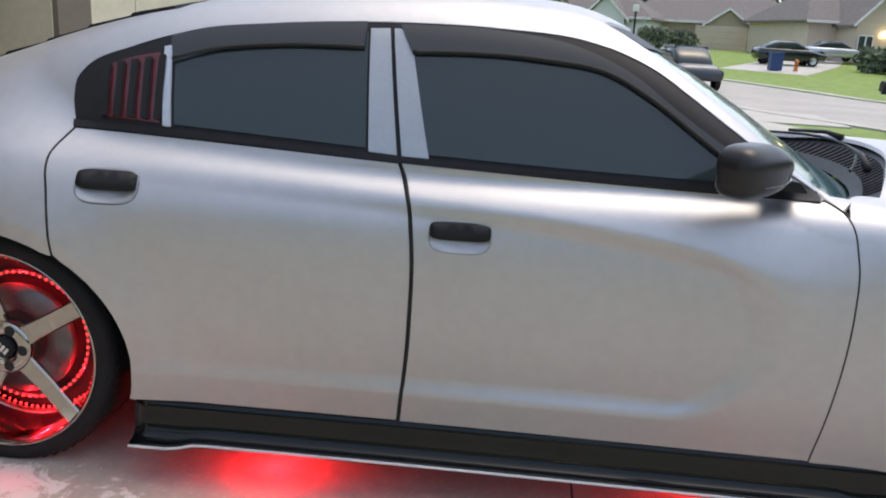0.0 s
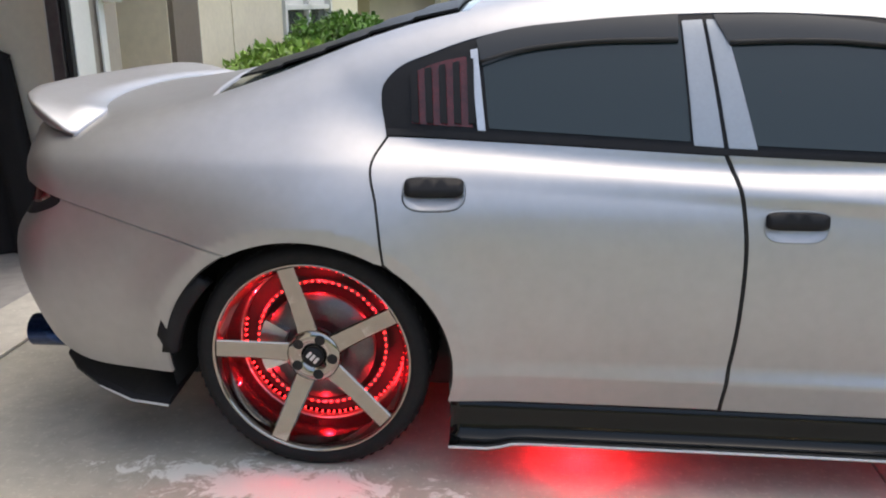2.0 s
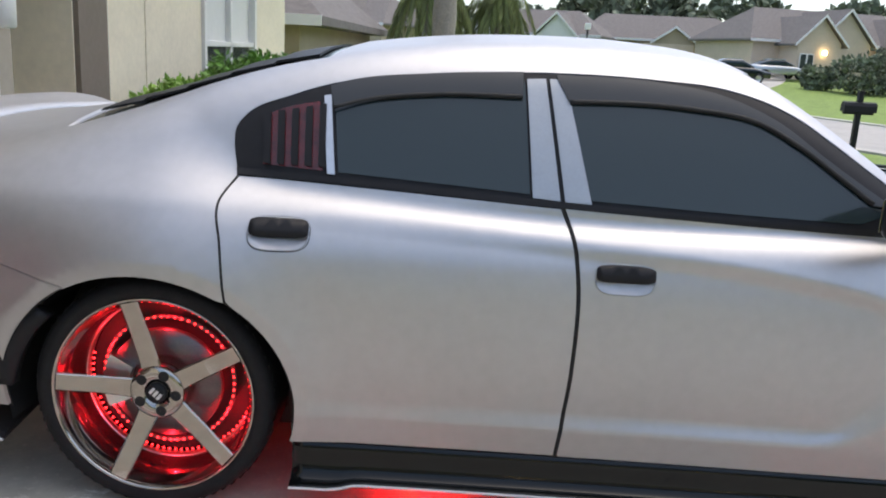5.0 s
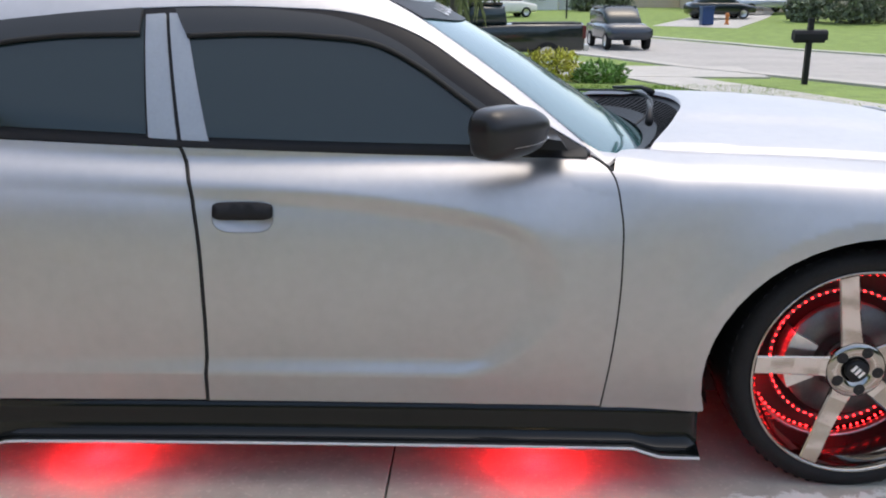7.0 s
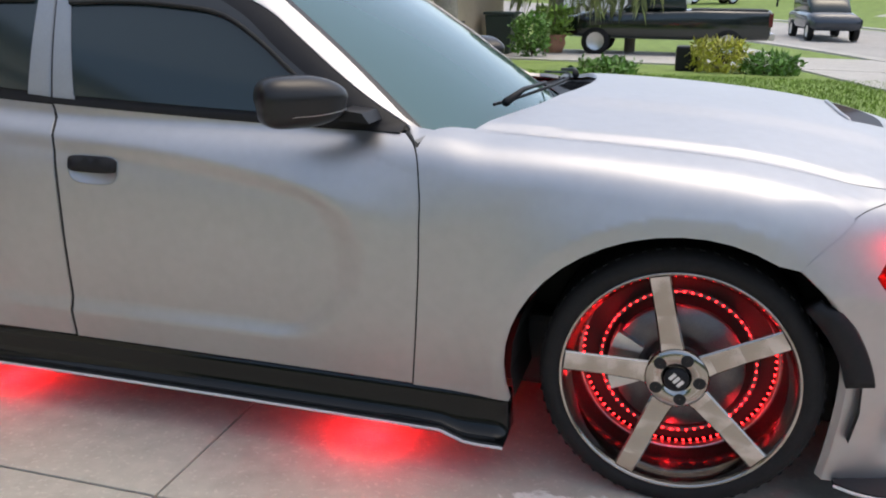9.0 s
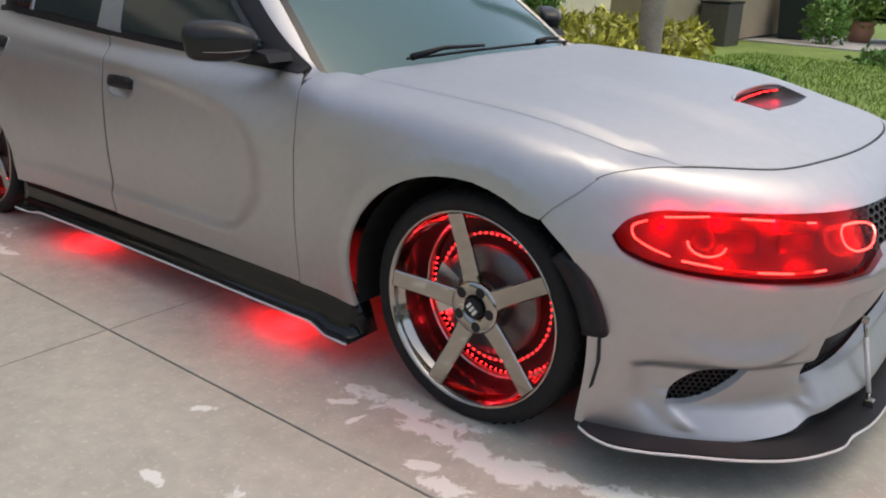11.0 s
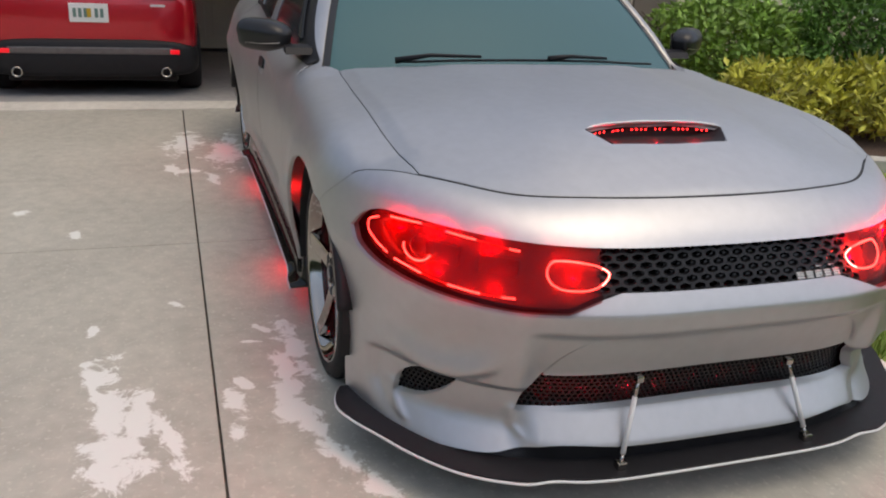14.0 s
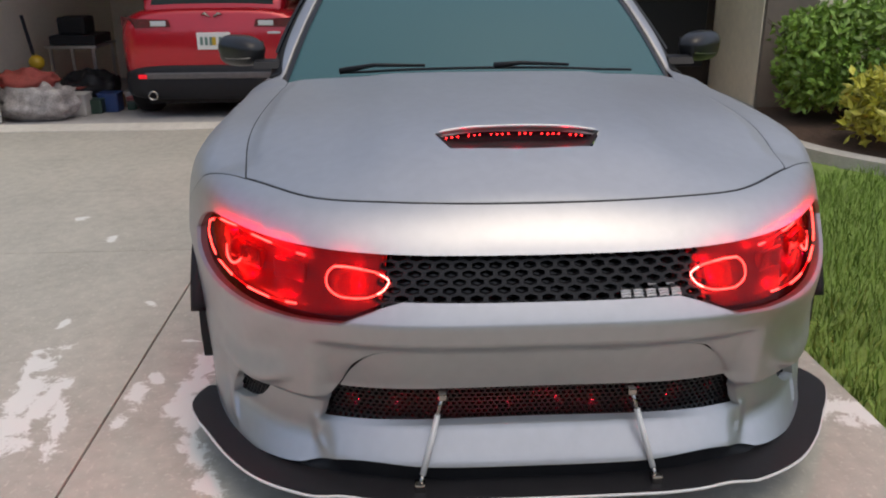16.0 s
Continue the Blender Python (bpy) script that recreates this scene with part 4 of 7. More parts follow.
def honeycomb(name, outline, cell_a, cell_z, sink, parent, mat, wall=0.30):
    """A net of flat hexagons laid into an outline on the nose."""
    o = np.array(outline)
    cells = []
    for row, z in enumerate(np.arange(o[:, 1].min() + cell_z * 0.5, o[:, 1].max(), cell_z)):
        cells += [(a, z) for a in np.arange(o[:, 0].min() + (cell_a * 0.5 if row % 2 else 0), o[:, 0].max(), cell_a)]
    c = np.array(cells)
    c = c[inside(c, outline) | inside(c + (0, cell_z * 0.42), outline) | inside(c - (0, cell_z * 0.42), outline)]
    hexa = np.array([(math.cos(radians(60 * k + 30)) * cell_a * 0.575, math.sin(radians(60 * k + 30)) * cell_z * 0.66) for k in range(6)])
    uv = (c[:, None, None, :] + np.stack([hexa, hexa * (1 - wall)])[None]).reshape(-1, 2)
    p = onto(body, uv, "nose")
    t = np.radians(uv[:, 0])
    g = np.stack([np.cos(t), np.sin(t), 0 * t], 1)
    verts = np.concatenate([(p - g * sink).reshape(-1, 12, 3), (p - g * (sink + 0.014)).reshape(-1, 12, 3)], 1).reshape(-1, 3)
    faces = []
    for b in range(0, len(verts), 24):
        for k in range(6):
            n = (k + 1) % 6
            faces += [(b + k, b + n, b + 6 + n, b + 6 + k), (b + 6 + k, b + 6 + n, b + 18 + n, b + 18 + k)]
    return link_mesh(name, verts, faces, mat, parent)


honeycomb("mesh", full, 2.45, 0.0178, 0.030, grille, M_NET, 0.26)
for k in range(5):
    a0 = 10.6 + 1.70 * k
    q = bow([(a0, 0.664), (a0 + 0.65, 0.665), (a0 + 1.25, 0.664)], 4)
    for dz in (-0.006, 0.0, 0.006):
        p = onto(body, [(a, z + dz) for a, z in q], "nose")
        g = gradient(body, p)
        bm = bmesh.new()
        tube(bm, [tuple(v) for v in p - g * 0.026], 0.0034, 6)
        part("badge_bar", bm, M_BADGE, grille)
for a0 in (14.5, 17.0):
    strand([(a0, 0.683), (a0 + 0.5, 0.6835), (a0 + 1.0, 0.683)], 0.028, 0.003, "badge_bar", M_BADGE, grille)

# lower intake: plate, net, lip
plate_half = bow([(0, 0.5245), (16.9, 0.5215), (21.9, 0.5075), (25.35, 0.4595), (28.2, 0.388)])
plate = ring(plate_half, bow([(28.0, 0.385), (14, 0.392), (0, 0.394), (-14, 0.392), (-28, 0.385)]), [(-a, z) for a, z in plate_half[::-1]])
panel("intake_plate", [skin(body, "nose", plate, 0.02, 0.001, 0.006, 0.02)], M_PAINT, car, both=False)
net_half = bow([(28.0, 0.385), (31, 0.31), (31.5, 0.275)])
net = ring(bow([(-28.0, 0.388), (0, 0.397), (28.0, 0.388)]), net_half, bow([(31.5, 0.27), (20, 0.28), (0, 0.285), (-20, 0.28), (-31.5, 0.27)]), [(-a, z) for a, z in net_half[::-1]])
# some of the red glow is put into the core's reddish colour
low_grille = panel("lower_grille", [skin(body, "nose", net, 0.03, 0.0, 0.112, 0.0)], material("intake_glow_core", (0.22, 0.12, 0.12), 0.9, 0.0, 0.3, 40, spec=0.05), car, "black lower grille lit faintly red", both=False)[0]
honeycomb("mesh", net, 0.95, 0.0125, 0.040, low_grille, M_NET)
for outline in (vent, vent_m):
    fog = panel("fog_vent", [skin(body, "nose", outline, 0.02, 0.0, 0.045, 0.0)], M_SEAL, car, "dark side vent", both=False)[0]
    honeycomb("mesh", outline, 0.9, 0.013, 0.026, fog, M_NET)
for a0 in range(-27, 28, 6):
    p0 = onto(body, [(a0, 0.335)], "nose")[0]
    data = bpy.data.lights.new("grille_glow", "POINT")
    data.energy, data.color, data.shadow_soft_size = 0.09, (1, 0.01, 0.03), 0.0
    new("grille_glow", data).location = Vector(p0) - Vector((math.cos(radians(a0)), math.sin(radians(a0)), 0)) * 0.070

# hood scoop: a pocket behind a rolled lip, with a row of lamps
lip_x = lambda y: 1.950 + 0.022 * (abs(y) / 0.236) ** 4
ys = np.linspace(-0.236, 0.236, 31)
xs = np.array([lip_x(y) for y in ys])
zs = height(body, xs, ys)
bm = bmesh.new()
tube(bm, [(x - 0.004, y, z + 0.0035 * (1 - (abs(y) / 0.236) ** 4)) for x, y, z in zip(xs, ys, zs)], [0.0015] + [0.0062] * 29 + [0.0015], 8)
part("scoop_lip", bm, M_PAINT, hood, "", True)
bm = bmesh.new()
rows = []
fx = np.array([2.083 - 0.016 * (abs(y) / 0.195) ** 2 if abs(y) < 0.195 else 2.067 - 0.095 * (abs(y) - 0.195) / 0.041 for y in ys])
fz = height(body, fx, ys)
for y, x0, z0, x1, z1 in zip(ys, xs, zs, fx, fz):
    d = 0.045 * (1 - (abs(y) / 0.237) ** 6)
    rows.append([bm.verts.new(q) for q in ((x0 - 0.004, y, z0 - 0.001), (x0 - 0.03, y, z0 - d * 0.4), (x0 - 0.035, y, z0 - d), (x0 * 0.5 + x1 * 0.5, y, (z0 + z1) / 2 - d * 0.62), (x1 + 0.003, y, z1 - 0.001))])
for a, b in zip(rows, rows[1:]):
    for k in range(4):
        bm.faces.new((a[k], b[k], b[k + 1], a[k + 1]))
part("scoop_pocket", bm, M_SATIN, hood, "", True)
led_y = [y for k, y in enumerate(np.linspace(-0.205, 0.205, 26)) if k % 9 not in (3, 7)]
for y, zb in zip(led_y, height(body, np.array([lip_x(y) for y in led_y]), np.array(led_y))):
    bm = bmesh.new()
    bmesh.ops.create_icosphere(bm, subdivisions=1, radius=0.0027)
    bmesh.ops.translate(bm, vec=(lip_x(y) + 0.012, y, zb - 0.0165), verts=bm.verts[:])
    part("scoop_led", bm, M_LED, hood)
for y0 in (-0.14, 0.0, 0.14):
    data = bpy.data.lights.new("scoop_glow", "POINT")
    data.energy, data.color, data.shadow_soft_size = 0.07, (1, 0.01, 0.03), 0.0
    new("scoop_glow", data).location = (1.985, y0, float(height(body, np.array([1.985]), np.array([y0]))[0]) - 0.008)

# black panel between the bumper and the splitter
lower_out = ring(bow([(-44, 0.21), (0, 0.22), (44, 0.21)]), bow([(44, 0.21), (44, 0.135)]), bow([(44, 0.135), (0, 0.135), (-44, 0.135)]), bow([(-44, 0.135), (-44, 0.21)]))
panel("lower_panel", [skin(body, "nose", lower_out, 0.02, 0.0, 0.022, 0.0)], M_SATIN, car, "black panel under the bumper", both=False)

# splitter and its two rods
edge = [(1.93, 0.965), (1.97, 0.985), (2.03, 0.995), (2.12, 0.962), (2.20, 0.913), (2.33, 0.83), (2.435, 0.735), (2.50, 0.63), (2.522, 0.575), (2.525, 0.51), (2.548, 0.42), (2.556, 0.36), (2.562, 0.2), (2.563, 0)]
edge = bow([(x, -y) for x, y in edge], 4)
outer = edge + [(x, -y) for x, y in edge[::-1][1:]]
inner = [(1.93, 0.80), (2.2, 0.3), (2.2, -0.3), (1.93, -0.80)]
bm = bmesh.new()
prism(bm, outer + inner, 0.128, 0.142)
splitter = part("front_splitter", bm, M_SATIN, car, "flat black front splitter with a white edge")
bm = bmesh.new()
tube(bm, [(x, y, 0.133) for x, y in outer], 0.0045, 6)
part("edge_strip", bm, M_WHITE_EDGE, splitter, "white edge strip")
for s in (-1, 1):
    foot, head = Vector((2.522, s * 0.307, 0.152)), Vector((2.455, s * 0.245, 0.375))
    bm = bmesh.new()
    d = (head - foot).normalized()
    tube(bm, [foot + d * 0.03, foot + d * 0.19], 0.0075, 10)
    rod = part("support_rod", bm, M_WHITE_EDGE, splitter, "thin metal splitter support rod", True)
    for a, b, r in ((foot, foot + d * 0.03, 0.0052), (foot + d * 0.19, head, 0.0052)):
        bm = bmesh.new()
        tube(bm, [a, b], r, 8)
        part("rod_end", bm, M_CHROME, rod, smooth_faces=True)
    for c, r in ((foot, 0.014), (head, 0.011)):
        bm = bmesh.new()
        add_box(bm, (-r, -r, -r * 0.9), (r, r, r * 0.9), 0.004, Matrix.Translation(c))
        part("clevis", bm, M_CHROME, rod)


# ---- side skirts ----
for s in (-1, 1):
    bm = bmesh.new()
    rows = []
    xs = np.linspace(-1.105, 1.085, 60)
    for x in xs:
        w = float(plan_w(x))
        flare = 0.012 * float(step(0.93, 1.0, x)) + 0.010 * float(step(-0.92, -1.0, x))
        dip = 0.020 * float(step(0.90, 0.96, x)) + 0.014 * float(step(-0.90, -0.98, x))
        prof = ((w - 0.055, 0.252), (w - 0.014, 0.248), (w - 0.005, 0.241), (w - 0.003, 0.215), (w - 0.001, 0.185), (w + 0.003, 0.164 - 0.6 * dip), (w + 0.012 + 0.6 * flare, 0.149 - 0.9 * dip), (w + 0.034 + flare, 0.1425 - dip), (w + 0.040 + flare, 0.141 - dip), (w + 0.040 + flare, 0.132 - dip), (w - 0.10, 0.135 - dip))
        rows.append([bm.verts.new((x, s * y, z)) for y, z in prof])
    for a, b in zip(rows, rows[1:]):
        for i in range(len(a) - 1):
            bm.faces.new((a[i], b[i], b[i + 1], a[i + 1]))
    bm.faces.new(rows[0])
    bm.faces.new(rows[-1][::-1])
    skirt = part("side_skirt", bm, M_BLACK, car, "gloss black side skirt with a white lower edge", True)
    bm = bmesh.new()
    tube(bm, [(x, s * (float(plan_w(x)) + 0.042 + 0.012 * float(step(0.93, 1.0, x)) + 0.010 * float(step(-0.92, -1.0, x))), 0.135 - 0.020 * float(step(0.90, 0.96, x)) - 0.014 * float(step(-0.90, -0.98, x))) for x in xs], 0.0042, 6)
    part("edge_strip", bm, M_WHITE_EDGE, skirt, "white edge strip")

# red lamps under the sills
for s in (-1, 1):
    for x0 in (-0.71, 0.64):
        bm = bmesh.new()
        add_box(bm, (x0 - 0.03, s * 0.78 - 0.012, 0.150), (x0 + 0.03, s * 0.78 + 0.012, 0.166), 0.003)
        part("under_lamp", bm, M_LEDHOT, car, "small red under-car lamp")
        data = bpy.data.lights.new("under_glow", "POINT")
        data.energy, data.color, data.shadow_soft_size = 2.4, (1, 0.004, 0.012), 0.0
        new("under_glow", data).location = (x0, s * 0.84, 0.065)

# floor pan and wheel housings
bm = bmesh.new()
add_box(bm, (-2.15, -0.70, 0.17), (2.02, 0.70, 0.40), 0.02)
part("floor_pan", bm, M_SEAL, car)
for hub in (AXLE, -AXLE):
    for s in (-1, 1):
        bm = bmesh.new()
        prof = arch(hub, 0.435, 0.405, -15, 195)
        rows = [[bm.verts.new((x, s * y, z)) for x, z in prof] for y in (0.965, 0.60)]
        for k in range(len(prof) - 1):
            bm.faces.new((rows[0][k], rows[0][k + 1], rows[1][k + 1], rows[1][k]))
        bm.faces.new(rows[1])
        part("wheel_housing", bm, M_SEAL, car)
        # dark flare behind the wheel
        bm = bmesh.new()
        sign = -1 if hub < 0 else 1
        rows = []
        for a in np.linspace(8 if hub < 0 else 13, 46, 12):
            for_r = (0.432, 0.470 if 12 < a < 42 else 0.448)
            w = 0.985
            q = []
            for r, y in ((for_r[0] - 0.03, w - 0.03), (for_r[0] - 0.03, w + 0.012), (for_r[1] - 0.005, w + 0.018), (for_r[1], w + 0.0), (for_r[1] - 0.01, w - 0.03)):
                q.append(bm.verts.new((hub + sign * r * math.cos(radians(a)), s * (y - (0.02 if hub > 0 else 0.0)), HUB_Z - 0.035 + r * 0.93 * math.sin(radians(a)))))
            rows.append(q)
        for a, b in zip(rows, rows[1:]):
            for i in range(5):
                bm.faces.new((a[i], b[i], b[(i + 1) % 5], a[(i + 1) % 5]))
        bm.faces.new(rows[0])
        bm.faces.new(rows[-1][::-1])
        part("arch_flare", bm, M_SATIN, car, "black plastic arch flare", True)


# ---- wheels: y = 0 is the outer face, the car lies towards +y ----
def build_wheel(spin):
    wheel = new("wheel")
    tagged(wheel, "five-spoke dark chrome wheel with a red-lit rim")
    bm = bmesh.new()
    lathe(bm, [(0.302, 0.012), (0.312, 0.004), (0.326, 0.000), (0.345, 0.006), (0.357, 0.022), (0.362, 0.05), (0.3625, 0.13), (0.362, 0.21), (0.352, 0.245), (0.325, 0.262), (0.300, 0.25)], 72)
    tyre = part("tyre", bm, M_RUBBER, wheel, "low-profile black tyre", True)
    bm = bmesh.new()
    for k in range(64):
        a = 2 * math.pi * k / 64
        for y0, y1, tw in ((0.026, 0.085, 0.35), (0.175, 0.236, -0.35)):
            add_box(bm, (-0.006, y0, 0.3590), (0.006, y1, 0.3622), 0.0, Matrix.Rotation(a, 4, "Y") @ Matrix.Rotation(tw * 0.4, 4, "Z"))
    tagged(part("tread", bm, M_RUBBER, tyre), kind="stuff")
    bm = bmesh.new()
    lathe(bm, [(0.306, 0.012), (0.305, 0.005), (0.301, 0.003), (0.2965, 0.008), (0.292, 0.020), (0.286, 0.034), (0.276, 0.05)], 96)
    rim = part("rim", bm, M_CHROME, wheel, "polished rim lip", True)
    bm = bmesh.new()
    lathe(bm, [(0.276, 0.05), (0.268, 0.10), (0.262, 0.20), (0.272, 0.235), (0.29, 0.245)], 96)
    part("barrel", bm, M_BARREL, rim, "", True)
    bm = bmesh.new()
    lathe(bm, [(0.2645, 0.150), (0.2615, 0.151), (0.2600, 0.172), (0.2625, 0.174)], 96)
    part("barrel_band", bm, M_STEEL, rim, "", True)
    for k in range(5):
        a = radians(spin + 72 * k)
        bm = bmesh.new()
        st = [(0.058, 0.034, 0.044, 0.030), (0.10, 0.030, 0.042, 0.026), (0.18, 0.028, 0.032, 0.024), (0.25, 0.0275, 0.018, 0.024), (0.293, 0.0275, 0.010, 0.028)]
        rows = []
        for r, w, y, th in st:
            rows.append([bm.verts.new(q) for q in ((-w, y + 0.004, r), (-w + 0.004, y, r), (w - 0.004, y, r), (w, y + 0.004, r), (w * 0.72, y + th, r), (-w * 0.72, y + th, r))])
        for p, q in zip(rows, rows[1:]):
            for i in range(6):
                bm.faces.new((p[i], p[(i + 1) % 6], q[(i + 1) % 6], q[i]))
        bm.faces.new(rows[0])
        bm.faces.new(rows[-1][::-1])
        bmesh.ops.transform(bm, matrix=Matrix.Rotation(math.pi / 2 - a, 4, "Y"), verts=bm.verts[:])
        part("spoke", bm, M_CHROME, wheel, "polished dark chrome spoke")
    bm = bmesh.new()
    lathe(bm, [(0.001, 0.046), (0.034, 0.046), (0.038, 0.036), (0.076, 0.036), (0.084, 0.044), (0.086, 0.075), (0.06, 0.09), (0.001, 0.09)], 40)
    hubcap = part("hub", bm, M_CHROME, wheel, "", True)
    bm = bmesh.new()
    lathe(bm, [(0.001, 0.030), (0.029, 0.030), (0.032, 0.034), (0.032, 0.045)], 32)
    cap = part("centre_cap", bm, M_SATIN, hubcap, "black centre cap", True)
    bm = bmesh.new()
    for dx, dz in ((-0.014, 0.0), (0.0, 0.0), (0.014, 0.0)):
        add_box(bm, (dx - 0.0045, 0.0275, dz - 0.011), (dx + 0.0045, 0.0305, dz + 0.011), 0.0008)
    bmesh.ops.rotate(bm, cent=(0, 0, 0), matrix=Matrix.Rotation(radians(40), 3, "Y"), verts=bm.verts[:])
    part("cap_bar", bm, M_BADGE, cap)
    for k in range(5):
        a = radians(spin + 36 + 72 * k)
        bm = bmesh.new()
        lathe(bm, [(0.001, 0.0352), (0.0145, 0.0348), (0.0165, 0.036)], 16, centre=(0.059 * math.cos(a), 0, 0.059 * math.sin(a)))
        part("lug_hole", bm, M_SEAL, hubcap)
    bm = bmesh.new()
    lathe(bm, [(0.001, 0.135), (0.075, 0.135), (0.085, 0.115), (0.095, 0.115), (0.172, 0.115), (0.175, 0.12), (0.175, 0.135), (0.172, 0.14), (0.09, 0.14)], 64)
    part("brake_disc", bm, M_IRON, wheel, "grey steel brake disc", True)
    bm = bmesh.new()
    cal = arch(0, 0.185, 0.185, 150, 205, 0)
    cai = arch(0, 0.105, 0.105, 205, 150, 0)
    prism(bm, cal + cai, 0.09, 0.16, "y")
    part("brake_caliper", bm, M_STEEL, wheel, "bare metal brake caliper")
    bm = bmesh.new()
    lathe(bm, [(0.198, 0.150), (0.205, 0.146), (0.212, 0.150), (0.205, 0.158)], 72, closed=True)
    loop = part("light_ring", bm, M_IRON, wheel, "ring of red lamps inside the wheel", True)
    for k in range(60):
        a = 2 * math.pi * k / 60
        bm = bmesh.new()
        bmesh.ops.create_icosphere(bm, subdivisions=1, radius=0.0035)
        bmesh.ops.translate(bm, vec=(0.205 * math.cos(a), 0.1445, 0.205 * math.sin(a)), verts=bm.verts[:])
        part("lamp_bead", bm, M_LED, loop)
    for k in range(84):
        a = 2 * math.pi * k / 84
        if 20 < math.degrees(a) < 165:
            continue
        bm = bmesh.new()
        bmesh.ops.create_icosphere(bm, subdivisions=1, radius=0.0035)
        bmesh.ops.translate(bm, vec=(0.258 * math.cos(a), 0.182, 0.258 * math.sin(a)), verts=bm.verts[:])
        part("lamp_bead", bm, M_LED, loop)
    bm = bmesh.new()
    lathe(bm, [(0.001, 0.20), (0.262, 0.20)], 48)
    part("backing", bm, M_SEAL, wheel)
    return wheel


M_BARREL = material("black_barrel", (0.03, 0.028, 0.028), 0.14, 0.6)
wheel = build_wheel(103)
wheel.parent = car
first = True
for hub in (-AXLE, AXLE):
    for s in (-1, 1):
        m = pose(hub, s * 0.958, 0.351, 0, 0, 0 if s < 0 else 180)
        if first:
            wheel.matrix_basis = m
            first = False
        else:
            copy_thing(wheel, m)
        for k in range(6):
            a = radians(30 + 60 * k)
            data = bpy.data.lights.new("wheel_glow", "POINT")
            data.energy, data.color, data.shadow_soft_size = (0.1 if s > 0 else 0.50 if hub < 0 else 0.18), (1, 0.01, 0.025), 0.0
            new("wheel_glow", data).location = (hub + 0.215 * math.cos(a), s * 0.835, 0.351 + 0.215 * math.sin(a))

# tail: lamp, diffuser, exhaust
lamp_edge = ring(bow([(-2.345, 0.935), (-2.300, 0.905), (-2.262, 0.85), (-2.262, 0.822), (-2.290, 0.802)]), bow([(-2.290, 0.802), (-2.37, 0.775), (-2.46, 0.76)]), bow([(-2.46, 0.76), (-2.46, 0.93), (-2.345, 0.935)]))
tails = panel("tail_lamp", [skin(body, "side", lamp_edge, 0.02, 0.0, -0.002, 0.006)], M_SATIN, car, "dark tail lamp with a red lens")
red_edge = ring(bow([(-2.375, 0.895), (-2.312, 0.868), (-2.296, 0.832)]), bow([(-2.296, 0.832), (-2.34, 0.812), (-2.44, 0.80)]), bow([(-2.44, 0.80), (-2.44, 0.89), (-2.375, 0.895)]))
p, f, n = skin(body, "side", red_edge, 0.02, 0.0, -0.004, 0.005)
for k, t in enumerate(tails):
    s = 1 - 2 * k
    link_mesh("red_lens", [(q[0], q[1] * s, q[2]) for q in p], [q if s > 0 else q[::-1] for q in f], M_TAIL, t, "deep red lens", True)
for s in (-1, 1):
    bm = bmesh.new()
    rows = []
    for x, y0, y1, z in ((-1.975, 0.70, 0.975, 0.190), (-2.10, 0.70, 0.965, 0.198), (-2.22, 0.68, 0.925, 0.222), (-2.33, 0.62, 0.860, 0.248), (-2.40, 0.58, 0.785, 0.262)):
        rows.append([bm.verts.new((x, s * y, zz)) for y, zz in ((y0, z + 0.05), (y1 - 0.02, z + 0.016), (y1, z + 0.006), (y1, z - 0.002), (y0, z + 0.03))])
    for q, r in zip(rows, rows[1:]):
        for k in range(5):
            bm.faces.new((q[k], r[k], r[(k + 1) % 5], q[(k + 1) % 5]))
    bm.faces.new(rows[0])
    bm.faces.new(rows[-1][::-1])
    diff = part("rear_diffuser", bm, M_SATIN, car, "black rear corner diffuser")
    bm = bmesh.new()
    tube(bm, [(-1.975, s * 0.977, 0.192), (-2.10, s * 0.967, 0.200), (-2.22, s * 0.927, 0.224)], [0.004, 0.004, 0.002], 6)
    part("edge_strip", bm, M_WHITE_EDGE, diff, "white edge strip")
for s in (-1, 1):
    bm = bmesh.new()
    lathe(bm, [(0.030, -2.30), (0.052, -2.30), (0.056, -2.60), (0.050, -2.60), (0.044, -2.35)], 28, "x", (0, s * 0.64, 0.285))
    part("exhaust_tip", bm, M_BLUE, car, "blue burnt-metal exhaust tip", True)


# ---- ground, driveway, street ----
def land(y):
    return np.interp(y, [-400, 8, 21, 32, 46, 66, 95, 400], [-0.04, -0.04, -0.42, -0.45, -0.15, 0.75, 1.4, 1.4])


